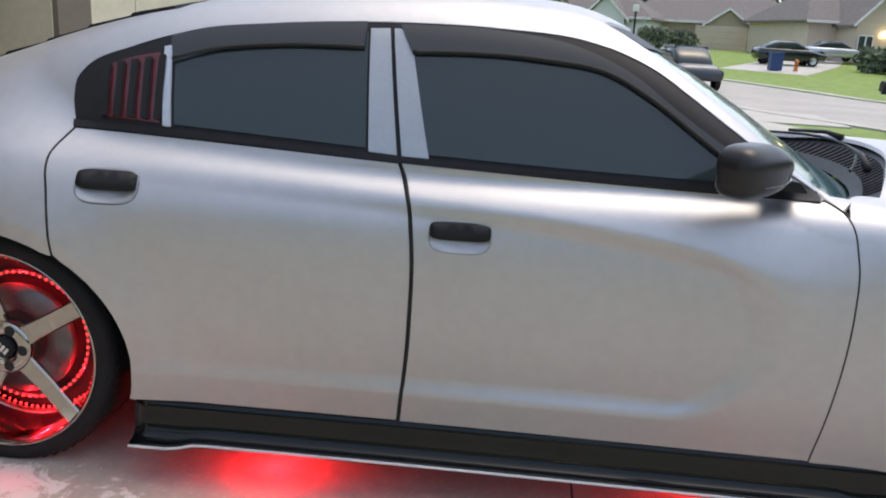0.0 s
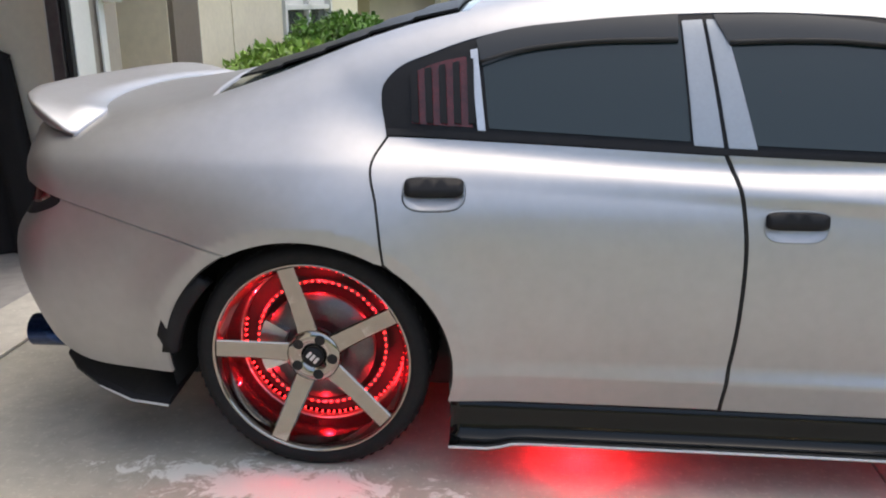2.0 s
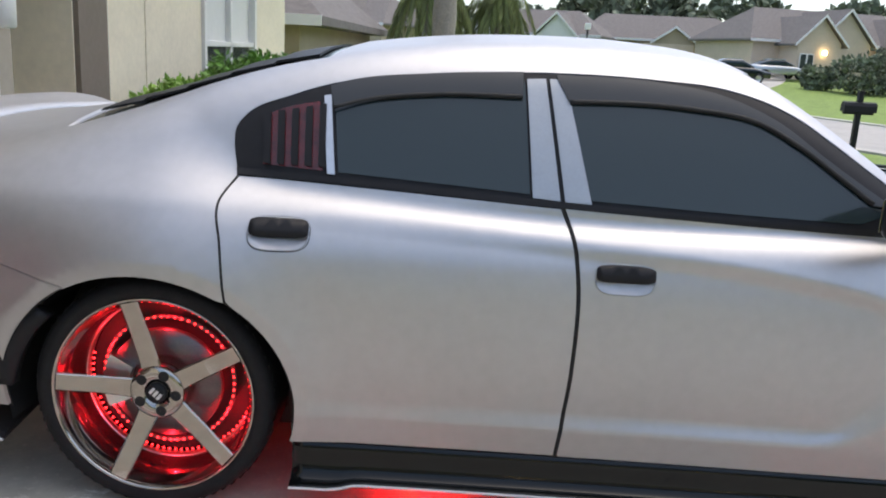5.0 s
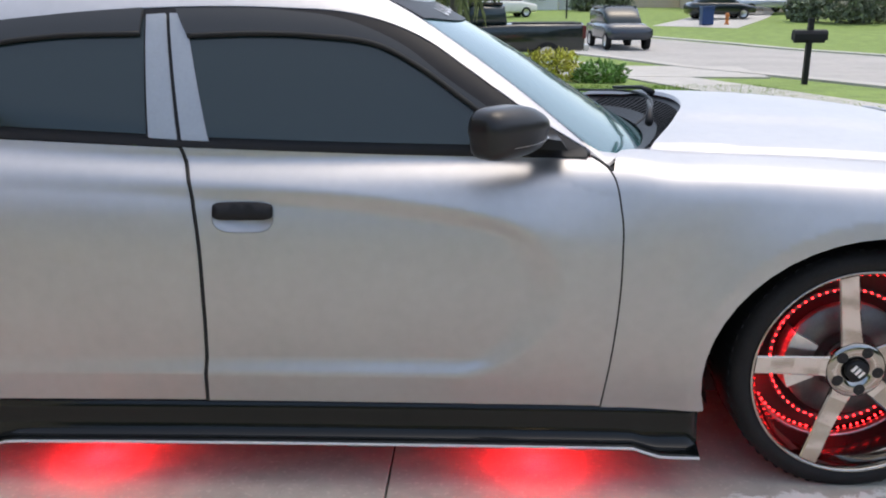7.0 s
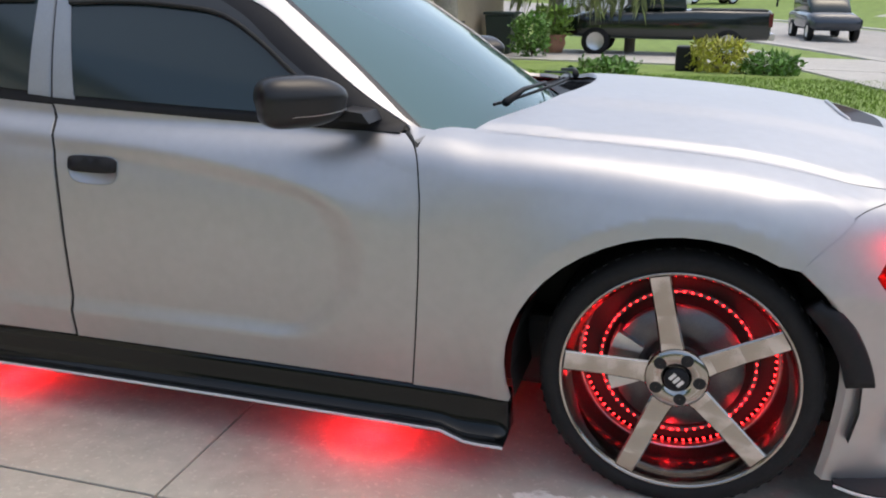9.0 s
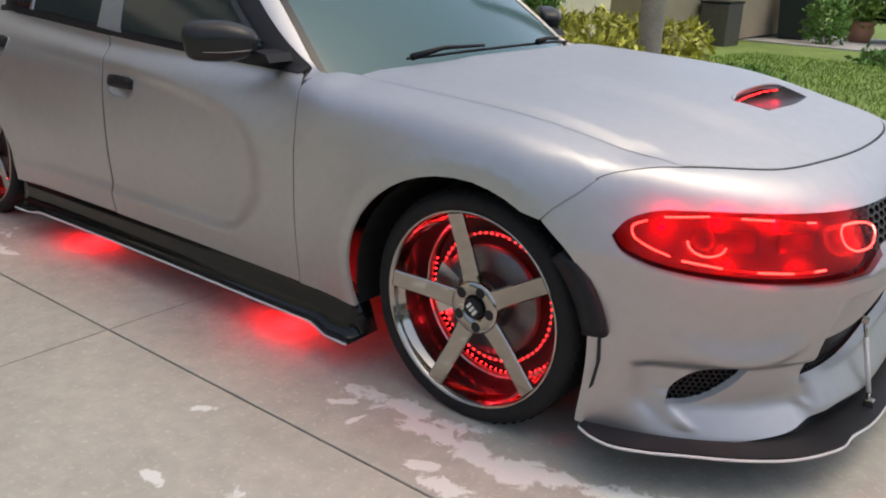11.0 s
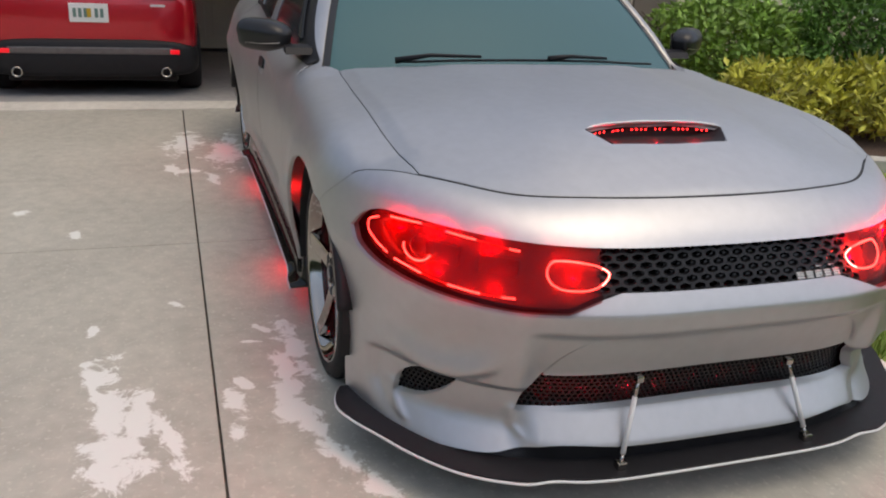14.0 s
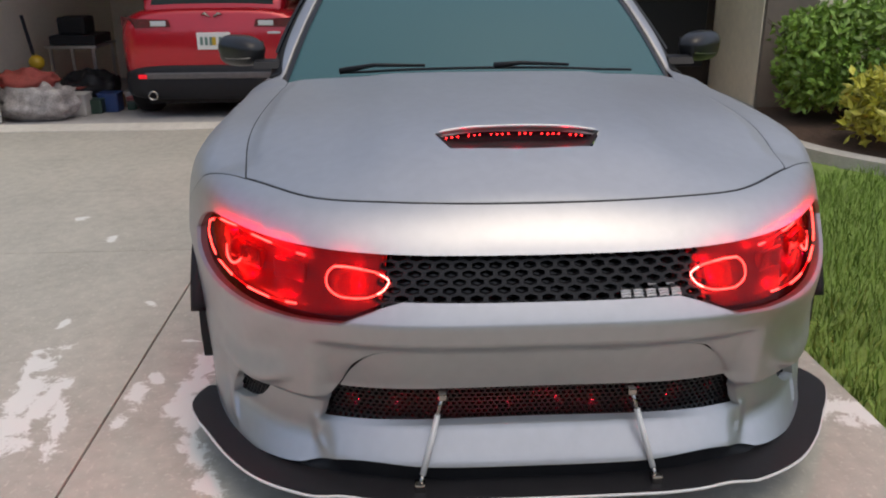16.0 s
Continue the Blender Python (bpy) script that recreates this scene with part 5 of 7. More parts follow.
def concrete(name, colour, stains=()):
    """Weathered concrete: blotches, aggregate, and pale spilled patches with ragged edges."""
    m = material(name, colour, 0.82, 0, 0.16, 1.6, 0.35, 220)
    n, l = m.node_tree.nodes, m.node_tree.links
    p = n["Principled BSDF"]
    base = p.inputs["Base Color"].links[0].from_socket
    geo = n.new("ShaderNodeNewGeometry")
    spots = n.new("ShaderNodeTexNoise")
    spots.inputs["Scale"].default_value, spots.inputs["Detail"].default_value = 55, 5
    l.new(geo.outputs["Position"], spots.inputs["Vector"])
    ramp = n.new("ShaderNodeMapRange")
    ramp.inputs["From Min"].default_value, ramp.inputs["From Max"].default_value = 0.57, 0.70
    ramp.inputs["To Max"].default_value = 0.45
    l.new(spots.outputs["Fac"], ramp.inputs["Value"])
    speck = n.new("ShaderNodeMix")
    speck.data_type = "RGBA"
    l.new(ramp.outputs[0], speck.inputs["Factor"])
    l.new(base, speck.inputs["A"])
    speck.inputs["B"].default_value = (*[min(1, c * 1.5) for c in colour], 1)
    base = speck.outputs["Result"]
    if stains:
        warp = n.new("ShaderNodeTexNoise")
        warp.inputs["Scale"].default_value, warp.inputs["Detail"].default_value = 9.5, 10
        warp.inputs["Roughness"].default_value = 0.74
        warp.inputs["Distortion"].default_value = 0.6
        l.new(geo.outputs["Position"], warp.inputs["Vector"])
        total = None
        for x, y, rx, ry, turn in stains:
            place = n.new("ShaderNodeMapping")
            place.vector_type = "TEXTURE"
            place.inputs["Location"].default_value = (x, y, 0)
            place.inputs["Rotation"].default_value = (0, 0, radians(turn))
            place.inputs["Scale"].default_value = (rx, ry, 1)
            l.new(geo.outputs["Position"], place.inputs["Vector"])
            size = n.new("ShaderNodeVectorMath")
            size.operation = "LENGTH"
            l.new(place.outputs[0], size.inputs[0])
            if total is None:
                total = size.outputs["Value"]
            else:
                least = n.new("ShaderNodeMath")
                least.operation = "MINIMUM"
                l.new(total, least.inputs[0])
                l.new(size.outputs["Value"], least.inputs[1])
                total = least.outputs[0]
        less = n.new("ShaderNodeMath")
        less.operation = "MULTIPLY_ADD"
        less.inputs[1].default_value, less.inputs[2].default_value = 4.6, -1.97
        l.new(warp.outputs["Fac"], less.inputs[0])
        over = n.new("ShaderNodeMath")
        over.operation = "SUBTRACT"
        l.new(less.outputs[0], over.inputs[0])
        l.new(total, over.inputs[1])
        sharp = n.new("ShaderNodeMapRange")
        sharp.inputs["From Min"].default_value, sharp.inputs["From Max"].default_value = -0.60, -0.30
        sharp.inputs["To Max"].default_value = 0.92
        l.new(over.outputs[0], sharp.inputs["Value"])
        pale = n.new("ShaderNodeMix")
        pale.data_type = "RGBA"
        l.new(sharp.outputs[0], pale.inputs["Factor"])
        l.new(base, pale.inputs["A"])
        pale.inputs["B"].default_value = (0.74, 0.75, 0.71, 1)
        base = pale.outputs["Result"]
    l.new(base, p.inputs["Base Color"])
    return m


STAINS = [
    (1.72, -1.66, 0.40, 0.060, 2), (1.80, -1.58, 0.26, 0.050, -6), (1.95, -1.64, 0.20, 0.10, 10), (1.52, -1.72, 0.16, 0.035, 12), (1.90, -1.48, 0.22, 0.035, 14),
    (1.72, -1.27, 0.11, 0.040, 10), (1.60, -1.24, 0.07, 0.025, 30), (1.90, -1.28, 0.05, 0.03, 0), (1.20, -1.13, 0.07, 0.020, 35), (1.30, -1.08, 0.06, 0.030, 70), (1.30, -1.17, 0.05, 0.012, 80),
    (1.38, -1.03, 0.30, 0.045, 6), (1.62, -1.09, 0.26, 0.055, -4), (1.86, -1.06, 0.22, 0.050, 12), (2.10, -0.99, 0.22, 0.045, 22), (2.28, -0.90, 0.12, 0.030, 30),
    (-1.6, -1.08, 0.5, 0.12, -3), (-1.17, -1.44, 0.13, 0.06, 20), (-1.10, -1.36, 0.05, 0.10, 15), (-1.48, -1.13, 0.18, 0.13, 0), (-0.95, -1.20, 0.14, 0.045, 8), (-1.85, -1.35, 0.35, 0.12, -10),
    (1.95, 1.08, 0.25, 0.10, 60), (0.0, -1.9, 0.08, 0.035, 0), (-0.4, -2.2, 0.07, 0.04, 0), (2.4, -1.75, 0.10, 0.05, 30), (2.2, -1.95, 0.06, 0.03, 60), (2.05, -2.05, 0.12, 0.03, 20), (1.1, -1.75, 0.05, 0.025, 0), (0.9, -1.45, 0.05, 0.02, 40)]
M_CONC = concrete("driveway_concrete", (0.41, 0.395, 0.34), STAINS)
M_WALK = concrete("pale_concrete", (0.46, 0.44, 0.40))
M_DIRT = material("joint_dirt", (0.06, 0.05, 0.04), 0.95, 0, 0.3, 30)
M_LAWN = material("lawn_soil", (0.19, 0.27, 0.06), 0.95, 0, 0.35, 2.2, 0.5, 70)
M_BLADE = material("grass_blade", (0.20, 0.30, 0.065), 0.85, 0, 0.2, 1.0, per_piece=0.35, spec=0.2)
M_ROAD = material("worn_asphalt", (0.40, 0.38, 0.35), 0.9, 0, 0.15, 0.5, 0.3, 120)
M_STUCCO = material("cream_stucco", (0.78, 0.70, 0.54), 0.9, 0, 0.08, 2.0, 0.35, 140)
# shade on the street-facing walls put into a darker copy of the stucco
M_STUCCO_SHADE = material("shaded_stucco", (0.36, 0.32, 0.27), 0.9, 0, 0.08, 2.0, 0.35, 140)
M_WALLIN = material("garage_paint", (0.82, 0.76, 0.64), 0.85, 0, 0.05, 3.0, 0.1, 90)
M_WHITE = material("white_paint", (0.72, 0.71, 0.68), 0.5, 0, 0.05, 6)
M_ROOF = material("grey_shingle", (0.16, 0.145, 0.135), 0.9, 0, 0.3, 5, 0.6, 40)
M_WOOD = material("brown_wood", (0.20, 0.11, 0.05), 0.6, 0, 0.3, 9)
M_CARD = material("cardboard", (0.42, 0.27, 0.14), 0.8, 0, 0.12, 9)
M_MULCH = material("mulch", (0.075, 0.045, 0.03), 0.95, 0, 0.5, 25, 0.9, 60)
M_PANE = glass("window_glass", (0.05, 0.06, 0.06))

# the land: one sheet to the horizon, dipping towards the bend of the street
ys = np.unique(np.r_[[-4.5, 1.5], np.linspace(-400, -10, 8), np.linspace(-10, 110, 61), np.linspace(110, 400, 8)])
xs = np.unique(np.r_[[-8.2, -3.13], np.linspace(-400, -20, 6), np.linspace(-20, 60, 21), np.linspace(60, 400, 6)])
gv = [(x, y, float(land(y))) for y in ys for x in xs]
gf = [(j * len(xs) + i, j * len(xs) + i + 1, (j + 1) * len(xs) + i + 1, (j + 1) * len(xs) + i) for j in range(len(ys) - 1) for i in range(len(xs) - 1) if not (-8.3 < (xs[i] + xs[i + 1]) / 2 < -3.13 and -4.5 < (ys[j] + ys[j + 1]) / 2 < 1.5)]
tagged(link_mesh("ground", gv, gf, M_LAWN), "green lawns falling gently towards the street", "lawn", kind="structure")

driveway = thing("driveway", "weathered concrete driveway with pale spilled stains", "driveway", kind="structure")
box("bed", (-3.1, -6.4, -0.2), (14, 1.19, -0.012), M_DIRT, driveway, 0)
cuts_x, cuts_y = [-3.01, 0.195, 3.25, 6.3, 9.4], [-6.4, -3.9, -1.33, 1.2]
for x0, x1 in zip(cuts_x, cuts_x[1:]):
    for y0, y1 in zip(cuts_y, cuts_y[1:]):
        box("slab", (x0 + 0.003, y0 + 0.004, -0.1), (x1 - 0.003, y1 - 0.004, 0.0), M_CONC, driveway, 0.004)
box("apron", (-3.36, -6.4, -0.12), (-3.026, 1.6, 0.003), concrete("apron_concrete", (0.60, 0.58, 0.52)), driveway, 0.006)


def ribbon(name, centre, width, mat, lift, label, category, samples=60):
    """A strip of ground cover along a line, draped on the land."""
    p = np.array(bow(centre, 12))
    d = np.gradient(p, axis=0)
    d /= np.linalg.norm(d, axis=1, keepdims=True)
    side = np.stack([-d[:, 1], d[:, 0]], 1)
    v = []
    for q, s in zip(p, side):
        for w in (-0.5, -0.25, 0, 0.25, 0.5):
            x, y = q + s * w * width
            v.append((x, y, float(land(y)) + lift))
        for w in (0.5, -0.5):
            x, y = q + s * w * width
            v.append((x, y, float(land(y)) - 0.3))
    f = []
    for k in range(len(p) - 1):
        for i in range(7):
            f.append((k * 7 + i, k * 7 + (i + 1) % 7, (k + 1) * 7 + (i + 1) % 7, (k + 1) * 7 + i))
    return tagged(link_mesh(name, v, f, mat), label, category, kind="structure")


STREET = [(15.5, -60), (14.6, -10), (13.4, 8), (12.2, 16), (10.0, 25), (7.2, 33), (2.0, 42), (-8, 52), (-30, 64)]
ribbon("road", STREET, 9.0, M_ROAD, 0.012, "pale worn asphalt street bending away", "road")
ribbon("kerb", [(x - 4.75 + 0.02 * max(0, y), y - 0.5) for x, y in STREET[:6]], 0.5, M_WALK, 0.05, "low concrete kerb", "kerb")
ribbon("kerb", [(20.0, -60), (19.2, -10), (18.0, 9), (16.6, 18), (14.3, 28), (11.0, 37), (5.0, 47), (-6, 57)], 0.5, M_WALK, 0.05, "low concrete kerb across the street", "kerb")
ribbon("pavement", [(7.6, -60), (6.9, -10), (5.6, 8), (4.9, 14), (3.6, 22), (2.2, 27)], 1.5, M_WALK, 0.03, "pale concrete footpath across the lawns", "pavement")
ribbon("neighbour_driveway", [(-4.5, 20.2), (0, 20.0), (4, 19.4), (7.5, 18.8)], 5.5, M_WALK, 0.035, "pale concrete driveway of the next house", "driveway")
ribbon("far_driveway", [(13.5, 49), (19, 60), (22, 68)], 5.0, M_WALK, 0.02, "pale driveway across the street", "driveway")


def tufts(name, spots, height_m, width_m, mat, label, seed):
    """Grass: many single bent blades."""
    r = np.random.default_rng(seed)
    n = len(spots)
    a = r.uniform(0, 2 * math.pi, n)
    h = height_m * r.uniform(0.5, 1.25, n)
    lean = r.uniform(0.2, 0.9, n) * h
    d, s = np.stack([np.cos(a), np.sin(a)], 1), np.stack([-np.sin(a), np.cos(a)], 1)
    z = land(spots[:, 1])
    w = width_m * r.uniform(0.6, 1.3, n)
    v = np.zeros((n, 5, 3))
    for k, (u, f, t) in enumerate(((-0.5, 0, 0), (0.5, 0, 0), (0.35, 0.4, 0.62), (-0.35, 0.4, 0.62), (0, 1.0, 1.0))):
        v[:, k, :2] = spots + s * (w * u)[:, None] + d * (lean * f)[:, None]
        v[:, k, 2] = z + h * t
    b = np.arange(n)[:, None] * 5
    faces = [tuple(q) for q in (b + [0, 1, 2, 3])] + [tuple(q) for q in (b + [3, 2, 4])]
    return tagged(link_mesh(name, v.reshape(-1, 3), faces, mat), label, "grass", kind="stuff")


r = np.random.default_rng(4)
near = np.stack([r.uniform(-1.2, 4.2, 26000), 1.21 + r.beta(1, 1.6, 26000) * 2.6], 1)
tufts("grass", near, 0.085, 0.007, M_BLADE, "uneven green lawn grass beside the driveway", 5)
mid = np.stack([r.uniform(-2.4, 6.0, 30000), r.uniform(3.6, 13.5, 30000)], 1)
mid = mid[~((mid[:, 0] < -0.4) & (mid[:, 1] < 6.6))]
tufts("grass", mid, 0.05, 0.014, M_BLADE, "mown green lawn between the houses", 6)

# ---- planting ----
M_HEDGE = material("hedge_leaf", (0.11, 0.23, 0.04), 0.5, 0, 0.25, 1.5, per_piece=0.5, spec=0.4)
M_CROTON = material("croton_leaf", (0.46, 0.45, 0.07), 0.45, 0, 0.3, 2.0, per_piece=0.55, spec=0.4)
M_SHRUB = material("light_shrub_leaf", (0.22, 0.36, 0.06), 0.5, 0, 0.25, 2.0, per_piece=0.5)
# leaf colour greyed and lightened, with the haze of distance put into it
M_FAR = material("hazy_foliage", (0.15, 0.175, 0.115), 0.8, 0, 0.3, 0.3, per_piece=0.5)
M_TWIG = material("twig", (0.09, 0.07, 0.05), 0.9, 0, 0.2, 20)
M_BARK = material("palm_bark", (0.30, 0.275, 0.235), 0.9, 0, 0.25, 5, 0.6, 30)


def leaves(name, points, size, mat, parent, seed, long=1.9, up=0.35):
    """Many single leaves, each a folded blade, facing outward at random."""
    r = np.random.default_rng(seed)
    n = len(points)
    d = r.normal(size=(n, 3)) + (0, 0, up)
    d /= np.linalg.norm(d, axis=1, keepdims=True)
    s = np.cross(d, r.normal(size=(n, 3)))
    s /= np.linalg.norm(s, axis=1, keepdims=True)
    up_v = np.cross(s, d)
    L = (size * r.uniform(0.6, 1.35, n))[:, None]
    W = L / long
    v = np.stack([points, points + d * L * 0.45 + s * W * 0.5 + up_v * W * 0.15, points + d * L, points + d * L * 0.45 - s * W * 0.5 + up_v * W * 0.15], 1)
    b = np.arange(n)[:, None] * 4
    faces = [tuple(q) for q in (b + [0, 1, 2])] + [tuple(q) for q in (b + [0, 2, 3])]
    return link_mesh(name, v.reshape(-1, 3), faces, mat, parent)


def lumps(r, lo, hi, n, lump):
    """Points through a rounded mass with an uneven skin."""
    lo, hi = np.array(lo), np.array(hi)
    c, h = (lo + hi) / 2, (hi - lo) / 2
    q = r.uniform(-1, 1, (n * 3, 3))
    rad = (np.abs(q) ** 3.2).sum(1) ** (1 / 3.2)
    bump = np.array([noise.noise(Vector(v * 2.3 + c)) for v in q])
    keep = (rad < 0.92 + lump * bump) & (rad > 0.55)
    return (c + q[keep] * h)[:n]


def bush(name, lo, hi, n, size, mat, label, seed, lump=0.35, long=1.9):
    r = np.random.default_rng(seed)
    c = ((lo[0] + hi[0]) / 2, (lo[1] + hi[1]) / 2, lo[2])
    ob = thing(name, label, "shrub", group={"croton_bush": "croton bushes in the bed", "clipped_hedge": "hedges along the front wall", "garden_shrub": "shrubs in the gardens"}.get(name, ""))
    leaves("foliage", lumps(r, lo, hi, n, lump), size, mat, ob, seed + 1, long)
    bm = bmesh.new()
    for k in range(9):
        e = Vector((r.uniform(lo[0], hi[0]), r.uniform(lo[1], hi[1]), lo[2] + (hi[2] - lo[2]) * r.uniform(0.5, 0.85)))
        tube(bm, [Vector(c) + Vector((r.uniform(-0.1, 0.1), r.uniform(-0.1, 0.1), -0.05)), (Vector(c) + e) / 2 + Vector((0, 0, 0.08)), e], [0.014, 0.010, 0.004], 5)
    part("stem", bm, M_TWIG, ob)
    return ob


bush("clipped_hedge", (-3.45, 2.95, 0.05), (-2.45, 4.6, 1.10), 9000, 0.075, M_SHRUB, "dense green clipped hedge beside the entrance", 11, 0.15)
bush("clipped_hedge", (-3.45, 4.5, 0.05), (-2.45, 6.8, 1.30), 9000, 0.075, M_HEDGE, "dense dark green hedge under the front window", 12, 0.18)
for k, (x, y, h, w) in enumerate(((-1.75, 3.55, 0.62, 0.50), (-1.55, 4.35, 0.66, 0.52), (-1.35, 5.1, 0.62, 0.5), (-1.15, 6.35, 0.74, 0.55), (-1.9, 6.2, 0.8, 0.6))):
    bush("croton_bush", (x - w, y - w, 0.06), (x + w, y + w, h), 1900, 0.10, M_CROTON, "yellow-green variegated croton bush in the bed", 20 + k, 0.35, 2.6)
bush("low_shrub", (-0.75, 5.9, -0.02), (0.15, 6.9, 0.30), 1100, 0.09, M_HEDGE, "low dark green plant at the foot of the palm", 31, 0.4)
bed = bmesh.new()
prism(bed, bow([(-3.6, 2.62), (-2.6, 2.70), (-1.6, 2.95), (-0.9, 3.6), (-0.55, 5.0), (-0.2, 6.8)], 5) + [(-3.6, 7.0)], -0.08, 0.02)
tagged(part("planting_bed", bed, M_MULCH), "dark mulch planting bed along the front wall", "planting bed", kind="structure")
ribbon("bed_edging", [(-3.4, 2.55), (-2.6, 2.62), (-1.55, 2.86), (-0.80, 3.52), (-0.42, 5.0), (-0.05, 6.8)], 0.16, M_WALK, 0.09, "pale concrete edging of the planting bed", "edging")


def palm(x, y, trunk_h, r0, label, fronds=0, droop=1.6, seed=3):
    z0 = float(land(y))
    ob = thing("palm_tree", label, "palm", (x, y, z0))
    bm = bmesh.new()
    k = 26
    lathe(bm, [(r0 * (1.18 - 0.3 * i / k) * (1.05 if i % 2 else 0.97), trunk_h * i / k) for i in range(k + 1)], 16, "z")
    part("trunk", bm, M_BARK, ob, "grey ringed palm trunk", True)
    rr = np.random.default_rng(seed)
    verts, faces = [], []
    for f in range(fronds):
        a = rr.uniform(0, 2 * math.pi)
        L = rr.uniform(1.6, 2.4)
        rise = rr.uniform(0.2, 0.9)
        for i in range(46):
            t = 0.12 + 0.88 * i / 45
            c = np.array([math.cos(a) * L * t * 0.72, math.sin(a) * L * t * 0.72, trunk_h + rise * math.sin(t * 2.4) - droop * t ** 2.2])
            for sgn in (-1, 1):
                s = np.array([-math.sin(a), math.cos(a), 0]) * sgn
                tip = c + s * rr.uniform(0.08, 0.22) + np.array([math.cos(a) * 0.12, math.sin(a) * 0.12, -rr.uniform(0.35, 0.75)])
                wv = np.array([math.cos(a), math.sin(a), 0]) * 0.012
                b = len(verts)
                verts += [c - wv, c + wv, (c + tip) / 2 + s * 0.05 + wv, tip]
                faces += [(b, b + 1, b + 2), (b, b + 2, b + 3)]
    if fronds:
        link_mesh("fronds", verts, faces, M_PALM, ob, "drooping feathery fronds")
    return ob


M_PALM = material("palm_leaf", (0.16, 0.19, 0.06), 0.6, 0, 0.25, 2, per_piece=0.5)
palm(-1.02, 5.75, 4.2, 0.115, "palm with a pale grey ringed trunk in the bed")
palm(-2.2, 21.5, 3.4, 0.15, "palm with long drooping fronds beyond the house", 26, 2.2, 41)
palm(-0.2, 22.5, 3.2, 0.13, "palm with thin drooping fronds by the next house", 22, 2.0, 42)


# ---- house: garage bay, entry recess, window wall ----
GX = -3.35


def wall(name, lo, hi, mat, label):
    bm = bmesh.new()
    add_box(bm, lo, hi, 0.004)
    return tagged(part(name, bm, mat), label, "wall", kind="structure")


wall("wall_garage_corner", (GX - 0.2, 1.33, -0.2), (GX, 1.66, 3.2), M_STUCCO_SHADE, "stucco wall beside the garage door, its shade put into a taupe colour")
wall("wall_garage_left", (GX - 0.2, -6.5, -0.2), (GX, -4.12, 3.2), M_STUCCO, "cream stucco wall beside the garage")
wall("wall_garage_head", (GX - 0.2, -4.12, 2.25), (GX, 1.33, 3.2), M_STUCCO, "cream stucco lintel over the garage opening")
wall("wall_recess_near", (-5.6, 1.63, -0.2), (GX - 0.2, 1.655, 3.2), M_STUCCO, "cream stucco side of the entry recess")
wall("wall_recess_far", (-5.6, 3.14, -0.2), (-3.70, 3.155, 3.2), M_STUCCO, "cream stucco side of the entry recess")
wall("wall_recess_back", (-5.75, 1.63, -0.2), (-5.6, 3.155, 3.2), M_STUCCO_SHADE, "back wall of the entry with shade put into its colour")
# brown stands for the shaded return of the wall, put into the colour
wall("wall_pier", (-3.92, 3.16, -0.2), (-3.66, 3.66, 3.2), M_PIER := material("shaded_pier_stucco", (0.20, 0.165, 0.13), 0.9, 0, 0.08, 2, 0.3, 140), "stucco pier beside the entry, brown from shade put into its colour")
wall("wall_front", (-3.95, 3.664, -0.2), (-3.69, 4.5, 3.2), M_STUCCO, "cream stucco front wall beside the entry")
wall("wall_front", (-3.95, 4.5, -0.2), (-3.68, 6.05, 3.2), M_STUCCO, "cream stucco front wall")
wall("wall_front", (-3.95, 6.05, -0.2), (-3.68, 8.2, 0.80), M_STUCCO, "cream stucco below the window")
wall("wall_front", (-3.95, 6.05, 2.3), (-3.68, 8.2, 3.2), M_STUCCO, "cream stucco above the window")
wall("wall_front", (-3.95, 8.2, -0.2), (-3.68, 10.0, 3.2), M_STUCCO, "cream stucco front wall end")
wall("wall_side", (-14, 9.8, -0.2), (-3.95, 10.0, 3.2), M_STUCCO, "cream stucco side wall")
# eaves and roof over the front
bm = bmesh.new()
prism(bm, [(-3.26, 3.2), (-3.26, 3.36), (-9.0, 5.6), (-14.0, 3.4), (-14.0, 3.2)], -7.0, 10.4, "y")
tagged(part("house_roof", bm, M_ROOF), "grey shingled roof with a deep eave", "roof", kind="structure")

window = thing("window_1", "white double-hung window with dark lower panes", "window", kind="structure")
for name, lo, hi in (("window_frame", (-3.80, 6.05, 0.80), (-3.64, 6.13, 2.30)), ("window_frame", (-3.80, 8.12, 0.80), (-3.64, 8.20, 2.30)), ("window_frame", (-3.80, 6.13, 2.22), (-3.64, 8.12, 2.30)), ("window_sill", (-3.80, 6.0, 0.76), (-3.60, 8.25, 0.84)), ("meeting_rail", (-3.78, 6.13, 1.30), (-3.66, 8.12, 1.36)), ("mullion", (-3.78, 7.09, 0.84), (-3.66, 7.16, 2.22))):
    box(name, lo, hi, M_WHITE, window, 0.006)
M_BLIND = material("white_blind", (0.66, 0.66, 0.63), 0.7, 0, 0.04, 12)
box("pane", (-3.735, 6.13, 0.84), (-3.728, 7.09, 1.30), M_PANE, window, 0)
box("pane", (-3.735, 7.16, 0.84), (-3.728, 8.12, 1.30), M_PANE, window, 0)
box("blind", (-3.735, 6.13, 1.36), (-3.728, 7.09, 2.22), M_BLIND, window, 0)
box("blind", (-3.735, 7.16, 1.36), (-3.728, 8.12, 2.22), M_BLIND, window, 0)

